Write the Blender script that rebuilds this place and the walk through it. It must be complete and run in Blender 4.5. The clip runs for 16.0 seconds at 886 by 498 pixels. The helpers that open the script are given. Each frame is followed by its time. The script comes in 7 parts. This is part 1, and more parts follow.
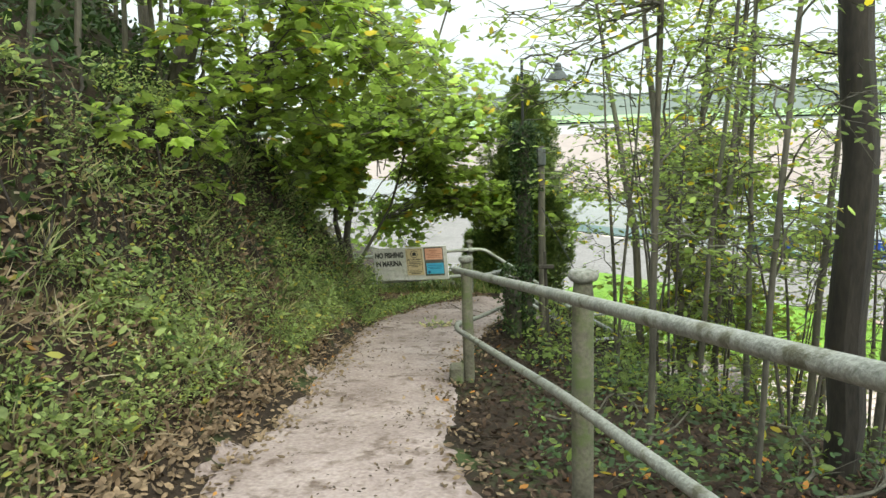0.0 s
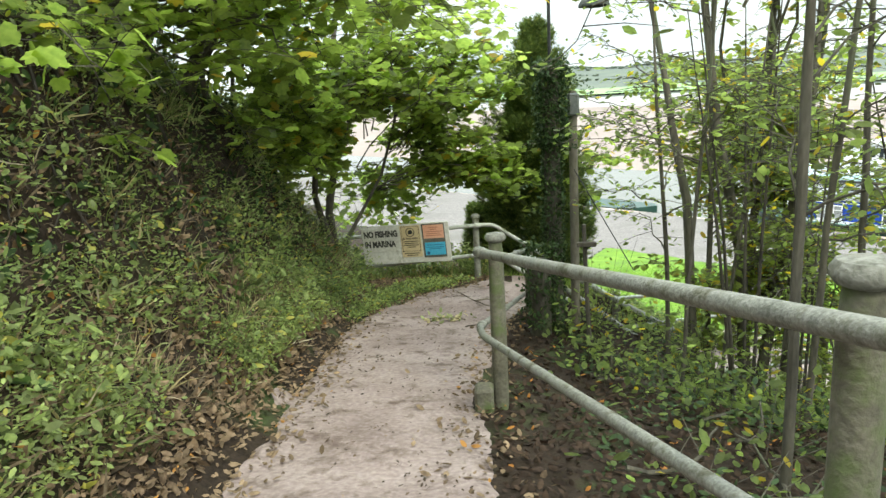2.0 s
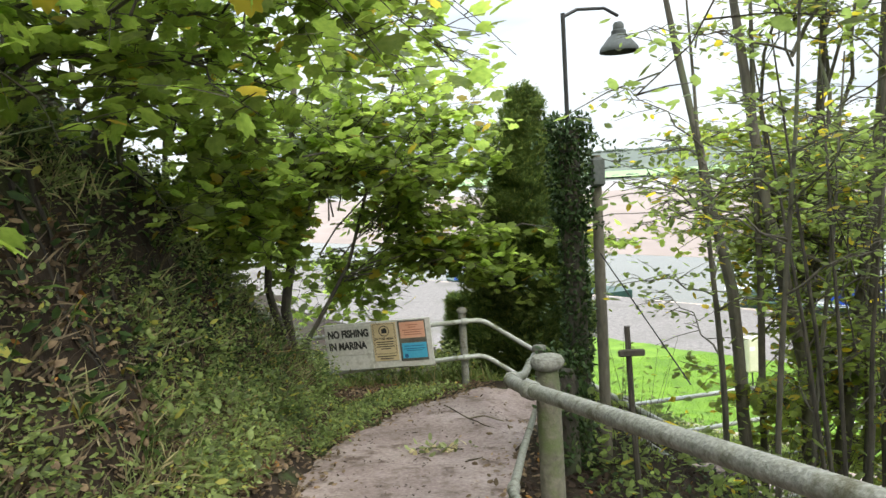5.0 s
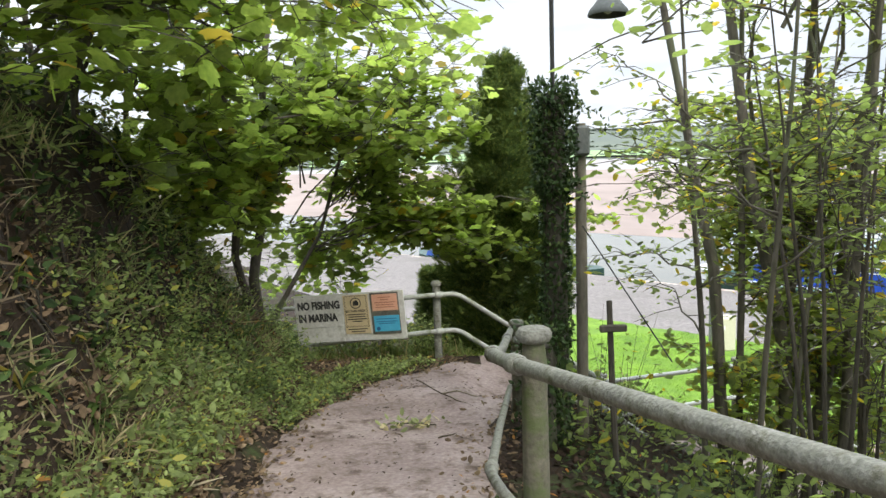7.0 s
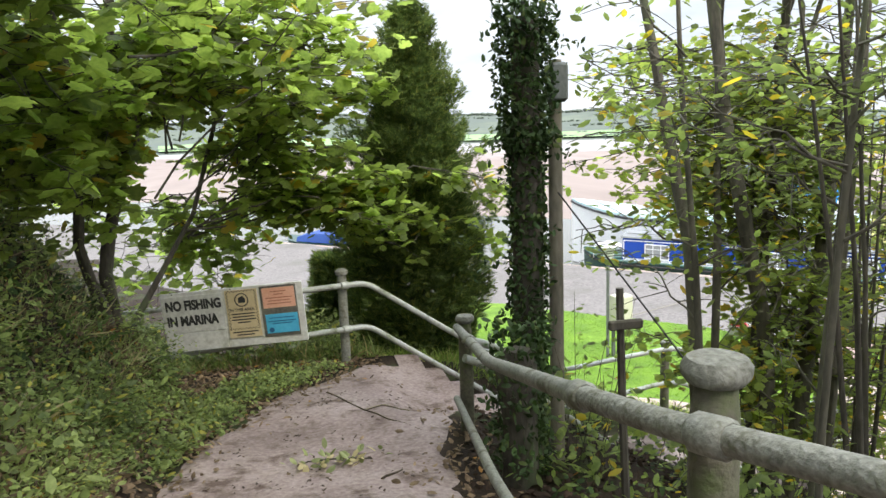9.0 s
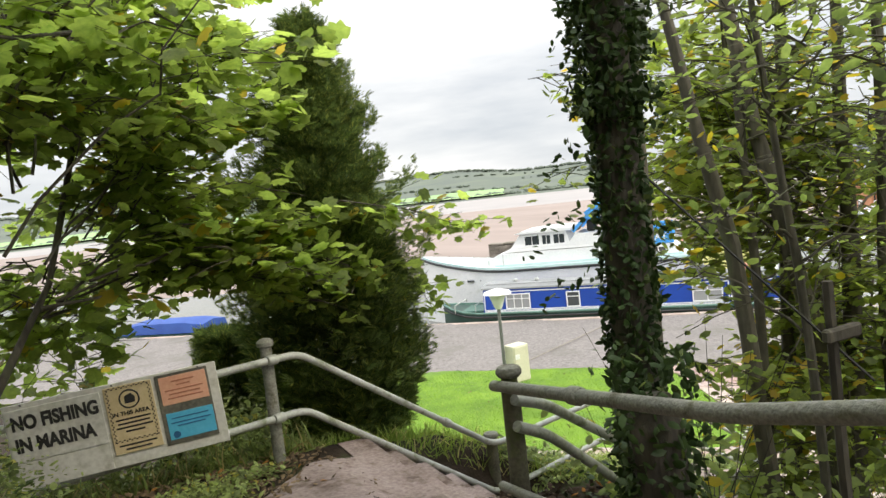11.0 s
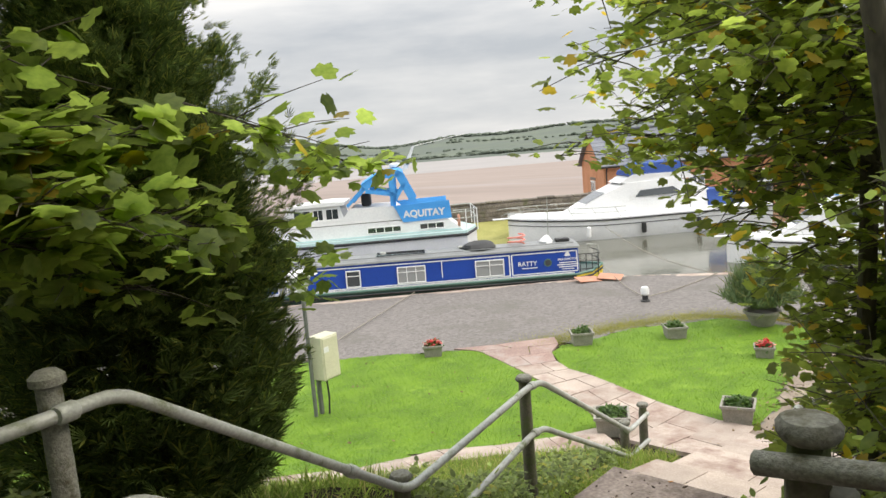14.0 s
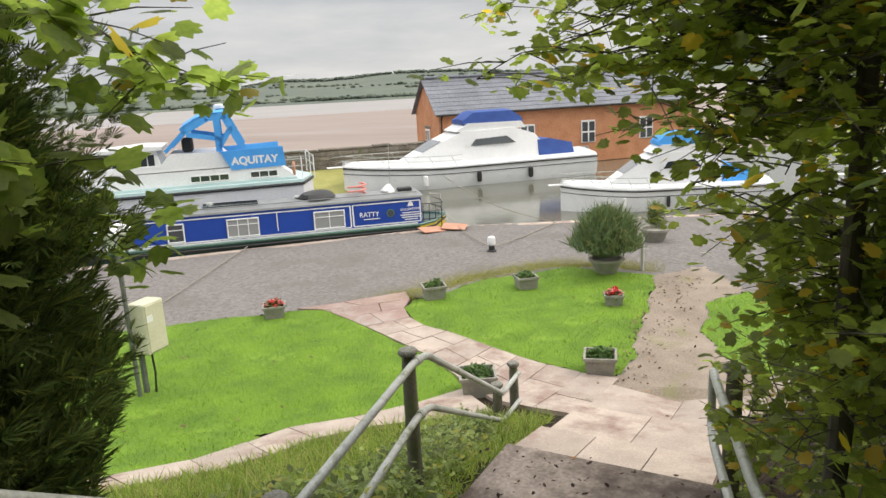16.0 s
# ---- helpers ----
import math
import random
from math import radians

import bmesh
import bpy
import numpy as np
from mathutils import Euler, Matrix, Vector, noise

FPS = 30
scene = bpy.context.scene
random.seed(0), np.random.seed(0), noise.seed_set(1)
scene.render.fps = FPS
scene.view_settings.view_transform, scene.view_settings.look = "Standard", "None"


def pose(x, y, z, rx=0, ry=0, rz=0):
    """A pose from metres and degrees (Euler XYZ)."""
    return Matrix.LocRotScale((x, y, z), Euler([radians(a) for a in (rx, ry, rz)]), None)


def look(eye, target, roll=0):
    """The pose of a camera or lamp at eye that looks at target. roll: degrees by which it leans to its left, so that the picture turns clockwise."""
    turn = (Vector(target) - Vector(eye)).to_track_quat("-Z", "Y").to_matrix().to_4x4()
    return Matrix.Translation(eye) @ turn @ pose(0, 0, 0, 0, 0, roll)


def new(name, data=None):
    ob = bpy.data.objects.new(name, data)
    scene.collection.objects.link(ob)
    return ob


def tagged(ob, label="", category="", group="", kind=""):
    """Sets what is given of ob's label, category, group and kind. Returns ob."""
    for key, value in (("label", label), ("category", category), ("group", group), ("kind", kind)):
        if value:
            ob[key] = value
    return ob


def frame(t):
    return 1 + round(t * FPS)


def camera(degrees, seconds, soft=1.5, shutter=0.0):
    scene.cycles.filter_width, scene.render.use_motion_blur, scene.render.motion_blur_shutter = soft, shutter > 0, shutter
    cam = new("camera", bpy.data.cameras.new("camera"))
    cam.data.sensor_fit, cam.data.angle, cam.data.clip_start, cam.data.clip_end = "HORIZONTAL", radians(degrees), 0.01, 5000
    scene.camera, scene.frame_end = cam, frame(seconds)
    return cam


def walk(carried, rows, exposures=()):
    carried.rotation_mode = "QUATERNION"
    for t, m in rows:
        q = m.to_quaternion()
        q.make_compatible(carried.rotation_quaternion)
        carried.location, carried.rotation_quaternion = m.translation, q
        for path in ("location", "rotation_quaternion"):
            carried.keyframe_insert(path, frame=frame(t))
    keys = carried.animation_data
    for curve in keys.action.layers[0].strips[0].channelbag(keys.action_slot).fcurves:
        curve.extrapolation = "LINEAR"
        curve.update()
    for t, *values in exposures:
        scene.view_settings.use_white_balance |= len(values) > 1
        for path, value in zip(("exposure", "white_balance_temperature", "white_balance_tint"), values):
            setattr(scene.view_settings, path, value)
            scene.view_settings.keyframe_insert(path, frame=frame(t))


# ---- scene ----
cam = camera(64.4, 16.0)
PATH = [
    (0, (0.94, 0.429, 2.088), (0.722, 2.385, 1.732), -2.1),
    (0.5, (0.799, 0.93, 1.973), (0.607, 2.888, 1.615), -2.7),
    (1, (0.647, 1.396, 1.885), (0.513, 3.353, 1.495), -2.6),
    (1.5, (0.596, 1.898, 1.795), (0.436, 3.846, 1.37), -2.8),
    (2, (0.511, 2.36, 1.723), (0.326, 4.307, 1.303), -3.2),
    (2.5, (0.457, 2.85, 1.691), (0.208, 4.802, 1.332), -3.7),
    (3, (0.306, 3.3, 1.64), (0.063, 5.271, 1.4), -3.9),
    (3.5, (0.17, 3.722, 1.631), (-0.052, 5.702, 1.458), -4.1),
    (4, (0.143, 4.013, 1.591), (0.0, 6.001, 1.421), -4.2),
    (6.5, (0.055, 4.128, 1.548), (0.037, 6.113, 1.31), -2.8),
    (7, (0.067, 4.309, 1.492), (0.08, 6.292, 1.233), -2.1),
    (7.5, (0.059, 4.578, 1.462), (0.116, 6.556, 1.17), -1.5),
    (8, (-0.033, 4.955, 1.402), (0.1, 6.925, 1.081), -1.3),
    (8.5, (-0.154, 5.364, 1.32), (0.075, 7.324, 0.992), -1.5),
    (9, (-0.374, 5.761, 1.273), (0.02, 7.696, 0.958), -2.0),
    (11.3, (-1.113, 7.787, 0.867), (-0.169, 9.544, 0.722), -7.1),
    (11.5, (-1.097, 8.02, 0.841), (-0.111, 9.753, 0.687), -7.5),
    (12, (-1.088, 8.482, 0.808), (0.001, 10.152, 0.659), -7.3),
    (12.5, (-1.077, 8.922, 0.758), (0.13, 10.507, 0.587), -6.8),
    (13, (-1.018, 9.37, 0.723), (0.287, 10.873, 0.527), -6.1),
    (13.5, (-0.972, 9.773, 0.678), (0.421, 11.19, 0.446), -5.5),
    (14, (-0.867, 10.148, 0.643), (0.594, 11.486, 0.371), -4.9),
    (14.5, (-0.765, 10.486, 0.584), (0.77, 11.73, 0.276), -4.5),
    (15, (-0.599, 10.726, 0.532), (1.004, 11.873, 0.197), -4.3),
    (15.5, (-0.393, 10.943, 0.526), (1.274, 11.98, 0.144), -4.0),
    (16, (-0.211, 11.144, 0.514), (1.5, 12.079, 0.068), -3.2),
]
EXPOSURES = [(0, 0.98, 7200, -2), (3, 1.1, 7200, 0), (6.5, 0.9, 7000, 9), (9, 0.92, 7000, 9), (11.5, 0.6, 7700, 9), (13, 0.45, 7700, 9), (16, 0.2, 7800, 10)]
walk(cam, [(t, look(eye, target, roll)) for t, eye, target, roll in PATH], EXPOSURES)

# ---- light ----
SUN_AZ, SUN_EL = 150.0, 46.0
world = bpy.data.worlds.new("overcast_sky")
scene.world = world
world.use_nodes = True
wn, wl = world.node_tree.nodes, world.node_tree.links
wn.clear()


def wnode(kind, **kw):
    n = wn.new(kind)
    for k, v in kw.items():
        n.inputs[k].default_value = v
    return n


w_out = wn.new("ShaderNodeOutputWorld")
w_bg = wnode("ShaderNodeBackground", Strength=1.0)
w_sky = wn.new("ShaderNodeTexSky")
w_sky.sky_type, w_sky.sun_disc = "NISHITA", False
w_sky.sun_elevation, w_sky.sun_rotation = radians(SUN_EL), radians(SUN_AZ)
w_tc = wn.new("ShaderNodeTexCoord")
w_map = wn.new("ShaderNodeMapping")
w_map.inputs["Scale"].default_value = (1.0, 1.0, 5.0)
w_noise = wnode("ShaderNodeTexNoise", Scale=2.6, Detail=6.0, Roughness=0.55)
w_ramp = wn.new("ShaderNodeValToRGB")
w_ramp.color_ramp.elements[0].position, w_ramp.color_ramp.elements[0].color = 0.32, (0.43, 0.495, 0.61, 1)
w_ramp.color_ramp.elements[1].position, w_ramp.color_ramp.elements[1].color = 0.66, (0.715, 0.77, 0.875, 1)
w_sep = wn.new("ShaderNodeSeparateXYZ")
w_zen = wn.new("ShaderNodeMapRange")
w_zen.interpolation_type = "SMOOTHSTEP"
for k, v in (("From Min", 0.1), ("From Max", 1.0), ("To Min", 1.0), ("To Max", 3.6)):
    w_zen.inputs[k].default_value = v
w_mul = wn.new("ShaderNodeVectorMath")
w_mul.operation = "SCALE"
w_sk = wn.new("ShaderNodeVectorMath")
w_sk.operation = "SCALE"
w_sk.inputs["Scale"].default_value = 0.06
w_mix = wn.new("ShaderNodeMix")
w_mix.data_type = "RGBA"
w_mix.inputs["Factor"].default_value = 0.9
wl.new(w_tc.outputs["Generated"], w_map.inputs["Vector"])
wl.new(w_map.outputs[0], w_noise.inputs["Vector"])
wl.new(w_noise.outputs["Fac"], w_ramp.inputs[0])
wl.new(w_tc.outputs["Generated"], w_sep.inputs[0])
wl.new(w_sep.outputs["Z"], w_zen.inputs["Value"])
wl.new(w_ramp.outputs[0], w_mul.inputs[0])
wl.new(w_zen.outputs[0], w_mul.inputs["Scale"])
wl.new(w_sky.outputs[0], w_sk.inputs[0])
wl.new(w_sk.outputs[0], w_mix.inputs[6])
wl.new(w_mul.outputs[0], w_mix.inputs[7])
wl.new(w_mix.outputs[2], w_bg.inputs["Color"])
wl.new(w_bg.outputs[0], w_out.inputs[0])

sun_data = bpy.data.lights.new("sun", "SUN")
sun_data.energy, sun_data.angle, sun_data.color = 1.3, radians(14), (1.0, 0.97, 0.92)
sun = new("sun", sun_data)
az, el = radians(SUN_AZ), radians(SUN_EL)
sun.matrix_world = look((0, 0, 30), (-math.sin(az) * math.cos(el), -math.cos(az) * math.cos(el), 30 - math.sin(el)))

# ---- materials ----


def rgba(c):
    return (c[0], c[1], c[2], 1)


def material(name, lo, hi, rough=0.8, metal=0.0, scale=4.0, fine=40.0, bump=0.15, spot=None, spot_at=0.62, island=0.0, leaf=0.0, spot_scale=1.2, coords="Object", stretch=(1, 1, 1), dist=0.02):
    """A surface whose colour wanders between lo and hi at two scales; spot: a third colour in patches; island: tone change by piece; leaf: light let through."""
    m = bpy.data.materials.new(name)
    m.use_nodes = True
    n, l = m.node_tree.nodes, m.node_tree.links
    bs = n["Principled BSDF"]
    tc = n.new("ShaderNodeTexCoord")
    mp = n.new("ShaderNodeMapping")
    mp.inputs["Scale"].default_value = stretch
    l.new(tc.outputs[coords], mp.inputs["Vector"])
    a = n.new("ShaderNodeTexNoise")
    a.inputs["Scale"].default_value, a.inputs["Detail"].default_value = scale, 5.0
    b = n.new("ShaderNodeTexNoise")
    b.inputs["Scale"].default_value, b.inputs["Detail"].default_value = fine, 4.0
    l.new(mp.outputs[0], a.inputs["Vector"])
    l.new(mp.outputs[0], b.inputs["Vector"])
    add = n.new("ShaderNodeMath")
    add.operation = "MULTIPLY_ADD"
    add.inputs[1].default_value = 0.5
    l.new(b.outputs["Fac"], add.inputs[0])
    half = n.new("ShaderNodeMath")
    half.operation = "MULTIPLY"
    half.inputs[1].default_value = 0.5
    l.new(a.outputs["Fac"], half.inputs[0])
    l.new(half.outputs[0], add.inputs[2])
    rng = n.new("ShaderNodeMapRange")
    rng.inputs["From Min"].default_value, rng.inputs["From Max"].default_value = 0.34, 0.66
    l.new(add.outputs[0], rng.inputs["Value"])
    mix = n.new("ShaderNodeMix")
    mix.data_type = "RGBA"
    mix.inputs[6].default_value, mix.inputs[7].default_value = rgba(lo), rgba(hi)
    l.new(rng.outputs[0], mix.inputs["Factor"])
    out = mix.outputs[2]
    if island:
        geo = n.new("ShaderNodeNewGeometry")
        info = n.new("ShaderNodeObjectInfo")
        tot = n.new("ShaderNodeMath")
        tot.operation = "ADD"
        l.new(geo.outputs["Random Per Island"], tot.inputs[0])
        l.new(info.outputs["Random"], tot.inputs[1])
        fr = n.new("ShaderNodeMath")
        fr.operation = "FRACT"
        l.new(tot.outputs[0], fr.inputs[0])
        vr = n.new("ShaderNodeMapRange")
        vr.inputs["To Min"].default_value, vr.inputs["To Max"].default_value = 1 - island, 1 + island
        l.new(fr.outputs[0], vr.inputs["Value"])
        sc = n.new("ShaderNodeVectorMath")
        sc.operation = "SCALE"
        l.new(out, sc.inputs[0])
        l.new(vr.outputs[0], sc.inputs["Scale"])
        out = sc.outputs[0]
        if spot and leaf:
            gt = n.new("ShaderNodeMath")
            gt.operation = "GREATER_THAN"
            gt.inputs[1].default_value = spot_at
            l.new(fr.outputs[0], gt.inputs[0])
            mx = n.new("ShaderNodeMix")
            mx.data_type = "RGBA"
            mx.inputs[7].default_value = rgba(spot)
            l.new(gt.outputs[0], mx.inputs["Factor"])
            l.new(out, mx.inputs[6])
            out = mx.outputs[2]
    if spot and not leaf:
        c = n.new("ShaderNodeTexNoise")
        c.inputs["Scale"].default_value, c.inputs["Detail"].default_value, c.inputs["Roughness"].default_value = spot_scale, 7.0, 0.65
        l.new(mp.outputs[0], c.inputs["Vector"])
        cr = n.new("ShaderNodeMapRange")
        cr.inputs["From Min"].default_value, cr.inputs["From Max"].default_value = spot_at - 0.06, spot_at + 0.08
        l.new(c.outputs["Fac"], cr.inputs["Value"])
        mx = n.new("ShaderNodeMix")
        mx.data_type = "RGBA"
        mx.inputs[7].default_value = rgba(spot)
        l.new(cr.outputs[0], mx.inputs["Factor"])
        l.new(out, mx.inputs[6])
        out = mx.outputs[2]
    l.new(out, bs.inputs["Base Color"])
    bs.inputs["Metallic"].default_value = metal
    rr = n.new("ShaderNodeMapRange")
    rr.inputs["To Min"].default_value, rr.inputs["To Max"].default_value = max(0.02, rough - 0.12), min(1.0, rough + 0.1)
    l.new(b.outputs["Fac"], rr.inputs["Value"])
    l.new(rr.outputs[0], bs.inputs["Roughness"])
    if bump:
        bp = n.new("ShaderNodeBump")
        bp.inputs["Strength"].default_value, bp.inputs["Distance"].default_value = bump, dist
        l.new(add.outputs[0], bp.inputs["Height"])
        l.new(bp.outputs[0], bs.inputs["Normal"])
    if leaf:
        tr = n.new("ShaderNodeBsdfTranslucent")
        br = n.new("ShaderNodeVectorMath")
        br.operation = "MULTIPLY"
        br.inputs[1].default_value = (1.95, 1.95, 1.8)
        l.new(out, br.inputs[0])
        l.new(br.outputs[0], tr.inputs["Color"])
        ms = n.new("ShaderNodeMixShader")
        ms.inputs[0].default_value = leaf
        l.new(bs.outputs[0], ms.inputs[1])
        l.new(tr.outputs[0], ms.inputs[2])
        l.new(ms.outputs[0], n["Material Output"].inputs["Surface"])
    return m


def glass(name, tint, rough=0.05):
    m = bpy.data.materials.new(name)
    m.use_nodes = True
    b = m.node_tree.nodes["Principled BSDF"]
    b.inputs["Base Color"].default_value, b.inputs["Roughness"].default_value = rgba(tint), rough
    b.inputs["Transmission Weight"].default_value = 0.0
    b.inputs["Coat Weight"].default_value, b.inputs["Specular IOR Level"].default_value = 1.0, 0.8
    return m


DIRT = material("path_dirt", (0.175, 0.13, 0.118), (0.375, 0.30, 0.282), 0.85, 0, 1.6, 30, 0.9, (0.12, 0.085, 0.07), 0.585, spot_scale=4.5)
# ground colour lowered to hold the shade under the trees
SOIL = material("shaded_litter_soil", (0.016, 0.011, 0.008), (0.045, 0.032, 0.023), 0.95, 0, 5, 40, 0.7, (0.05, 0.07, 0.025), 0.58)
BANK = material("bank_earth", (0.03, 0.024, 0.016), (0.10, 0.075, 0.045), 0.95, 0, 3, 30, 0.8, (0.05, 0.085, 0.025), 0.5)
LAWN = material("lawn_turf", (0.05, 0.115, 0.006), (0.155, 0.275, 0.014), 0.9, 0, 1.6, 45, 0.5, (0.18, 0.30, 0.03), 0.62)
GRAVEL = material("quay_gravel", (0.095, 0.086, 0.08), (0.24, 0.217, 0.204), 0.9, 0, 10, 26, 0.8, (0.13, 0.12, 0.105), 0.56, spot_scale=0.45)
STONE = material("flagstone", (0.30, 0.238, 0.20), (0.49, 0.405, 0.345), 0.85, 0, 2.5, 50, 0.3, (0.25, 0.165, 0.135), 0.57, island=0.13)
GALV = material("galvanised_pipe", (0.30, 0.31, 0.29), (0.52, 0.53, 0.50), 0.55, 0.25, 5, 60, 0.2, (0.17, 0.19, 0.11), 0.6, spot_scale=6)
LICHEN = material("lichened_pipe", (0.115, 0.117, 0.095), (0.33, 0.325, 0.29), 0.8, 0.05, 9, 80, 0.5, (0.09, 0.085, 0.055), 0.56, spot_scale=9)
POST = material("mossy_post", (0.06, 0.056, 0.04), (0.165, 0.152, 0.112), 0.9, 0, 5, 50, 0.6, (0.09, 0.12, 0.04), 0.55, spot_scale=4)
CAPM = material("lichened_cap", (0.085, 0.083, 0.065), (0.30, 0.295, 0.26), 0.9, 0, 9, 60, 0.6, (0.10, 0.09, 0.06), 0.57, spot_scale=9)
BARK = material("bark", (0.03, 0.025, 0.02), (0.11, 0.095, 0.075), 0.95, 0, 6, 40, 0.8, (0.06, 0.08, 0.035), 0.6, spot_scale=3, stretch=(1, 1, 0.25))
YBARK = material("young_bark", (0.042, 0.037, 0.028), (0.135, 0.12, 0.092), 0.9, 0, 6, 40, 0.4, (0.11, 0.13, 0.07), 0.58, spot_scale=3, stretch=(1, 1, 0.25))
LEAF = material("maple_leaf", (0.115, 0.175, 0.035), (0.25, 0.31, 0.07), 0.5, 0, 3, 30, 0.0, (0.34, 0.26, 0.04), 0.965, island=0.4, leaf=0.7)
LEAF3 = material("dark_maple_leaf", (0.12, 0.175, 0.035), (0.275, 0.325, 0.065), 0.5, 0, 3, 30, 0.0, (0.42, 0.30, 0.04), 0.93, island=0.45, leaf=0.66)
LEAF2 = material("hazel_leaf", (0.105, 0.155, 0.04), (0.23, 0.285, 0.08), 0.55, 0, 3, 30, 0.0, (0.40, 0.32, 0.03), 0.94, island=0.45, leaf=0.68)
IVY = material("ivy_leaf", (0.018, 0.04, 0.012), (0.045, 0.08, 0.02), 0.6, 0, 5, 30, 0.0, (0.08, 0.11, 0.03), 0.9, island=0.4, leaf=0.15)
CONI = material("cypress_spray", (0.05, 0.085, 0.024), (0.15, 0.205, 0.055), 0.85, 0, 2.2, 30, 0.0, (0.24, 0.27, 0.06), 0.88, island=0.5, leaf=0.25)
# darkest bark, for the thickest slope trunk and the hanging roots
DBARK = material("dark_bark", (0.01, 0.008, 0.006), (0.045, 0.036, 0.028), 0.9, 0, 6, 40, 0.8, (0.03, 0.045, 0.02), 0.62, spot_scale=3, stretch=(1, 1, 0.25))
FERN = material("fern_frond", (0.035, 0.07, 0.016), (0.085, 0.135, 0.035), 0.5, 0, 3, 30, 0.0, (0.28, 0.22, 0.05), 0.93, island=0.4, leaf=0.4)
MEADOW = material("far_meadow", (0.19, 0.31, 0.13), (0.27, 0.40, 0.18), 0.95, 0, 0.01, 0.1, 0.1)
GRASS = material("grass_blade", (0.11, 0.16, 0.04), (0.24, 0.30, 0.09), 0.7, 0, 2, 20, 0.0, (0.34, 0.28, 0.13), 0.78, island=0.4, leaf=0.35)
TURF = material("turf_blade", (0.065, 0.155, 0.007), (0.165, 0.305, 0.014), 0.7, 0, 1.3, 20, 0.0, (0.26, 0.36, 0.06), 0.95, island=0.45, leaf=0.35)
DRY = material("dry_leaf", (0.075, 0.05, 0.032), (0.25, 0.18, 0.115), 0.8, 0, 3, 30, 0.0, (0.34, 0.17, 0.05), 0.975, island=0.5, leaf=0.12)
# darker than DRY: the canopy's shade on the slope is put into the colour
DEAD = material("shaded_dead_leaf", (0.02, 0.013, 0.010), (0.062, 0.04, 0.027), 0.8, 0, 3, 30, 0.0, (0.34, 0.15, 0.04), 0.975, island=0.5, leaf=0.1)
WATER = material("basin_water", (0.10, 0.10, 0.075), (0.13, 0.125, 0.095), 0.12, 0, 0.5, 3, 0.12, dist=0.05)
RIVER = material("river_water", (0.22, 0.20, 0.19), (0.32, 0.29, 0.275), 0.45, 0, 0.02, 0.3, 0.1)
SAND = material("tidal_sand", (0.20, 0.152, 0.13), (0.295, 0.235, 0.205), 0.8, 0, 0.02, 0.2, 0.1, (0.31, 0.28, 0.27), 0.62, spot_scale=0.012, stretch=(1, 0.2, 1))
# haze over the river is mixed into the next two greyed colours
FIELD = material("hazed_far_fields", (0.08, 0.10, 0.078), (0.13, 0.155, 0.108), 0.95, 0, 0.012, 0.08, 0.1, (0.09, 0.11, 0.09), 0.5, spot_scale=0.01)
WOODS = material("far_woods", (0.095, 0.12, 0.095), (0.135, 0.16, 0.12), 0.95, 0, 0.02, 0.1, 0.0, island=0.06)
BLUE = material("blue_boat_paint", (0.003, 0.042, 0.27), (0.005, 0.055, 0.34), 0.42, 0, 1.5, 20, 0.03)
GREEN = material("dark_green_hull_paint", (0.012, 0.045, 0.035), (0.025, 0.07, 0.055), 0.4, 0, 2, 20, 0.05, (0.06, 0.05, 0.04), 0.66)
WHITE = material("white_boat_paint", (0.68, 0.69, 0.69), (0.82, 0.82, 0.81), 0.35, 0, 1.0, 15, 0.02, (0.56, 0.56, 0.52), 0.68)
CANVAS = material("blue_canvas", (0.03, 0.27, 0.66), (0.06, 0.36, 0.78), 0.8, 0, 2, 60, 0.1)
NAVY = material("navy_canvas", (0.015, 0.05, 0.22), (0.03, 0.09, 0.32), 0.8, 0, 2, 60, 0.1)
BRICK = material("orange_brick", (0.40, 0.16, 0.075), (0.58, 0.28, 0.15), 0.9, 0, 1.5, 12, 0.3, island=0.12)
SLATE = material("roof_slate", (0.10, 0.11, 0.13), (0.19, 0.20, 0.225), 0.6, 0, 1.0, 8, 0.2, island=0.15)
RUBBLE = material("rubble_stone", (0.10, 0.085, 0.07), (0.26, 0.225, 0.19), 0.95, 0, 1.5, 12, 0.5, (0.13, 0.13, 0.07), 0.6, island=0.2)
BLACK = material("black_rubber", (0.012, 0.012, 0.013), (0.03, 0.03, 0.03), 0.6, 0, 4, 40, 0.1)
PANE = glass("dark_window_glass", (0.035, 0.045, 0.05))
# paler glass for the narrowboat's barred windows
PALE_PANE = glass("pale_window_glass", (0.30, 0.31, 0.31), 0.12)
BOARD = material("weathered_white_board", (0.42, 0.41, 0.38), (0.66, 0.65, 0.61), 0.7, 0, 3, 30, 0.1, (0.27, 0.26, 0.2), 0.63, spot_scale=3)
CREAM = material("cream_cabinet_paint", (0.50, 0.49, 0.36), (0.62, 0.60, 0.46), 0.6, 0, 3, 40, 0.05, (0.33, 0.35, 0.22), 0.66)

for dull in (SOIL, BANK, DEAD, DRY, DIRT):
    dull.node_tree.nodes["Principled BSDF"].inputs["Specular IOR Level"].default_value = 0.15
for waxy in (IVY, FERN, CONI):
    waxy.node_tree.nodes["Principled BSDF"].inputs["Specular IOR Level"].default_value = 0.3

# ---- shapes ----


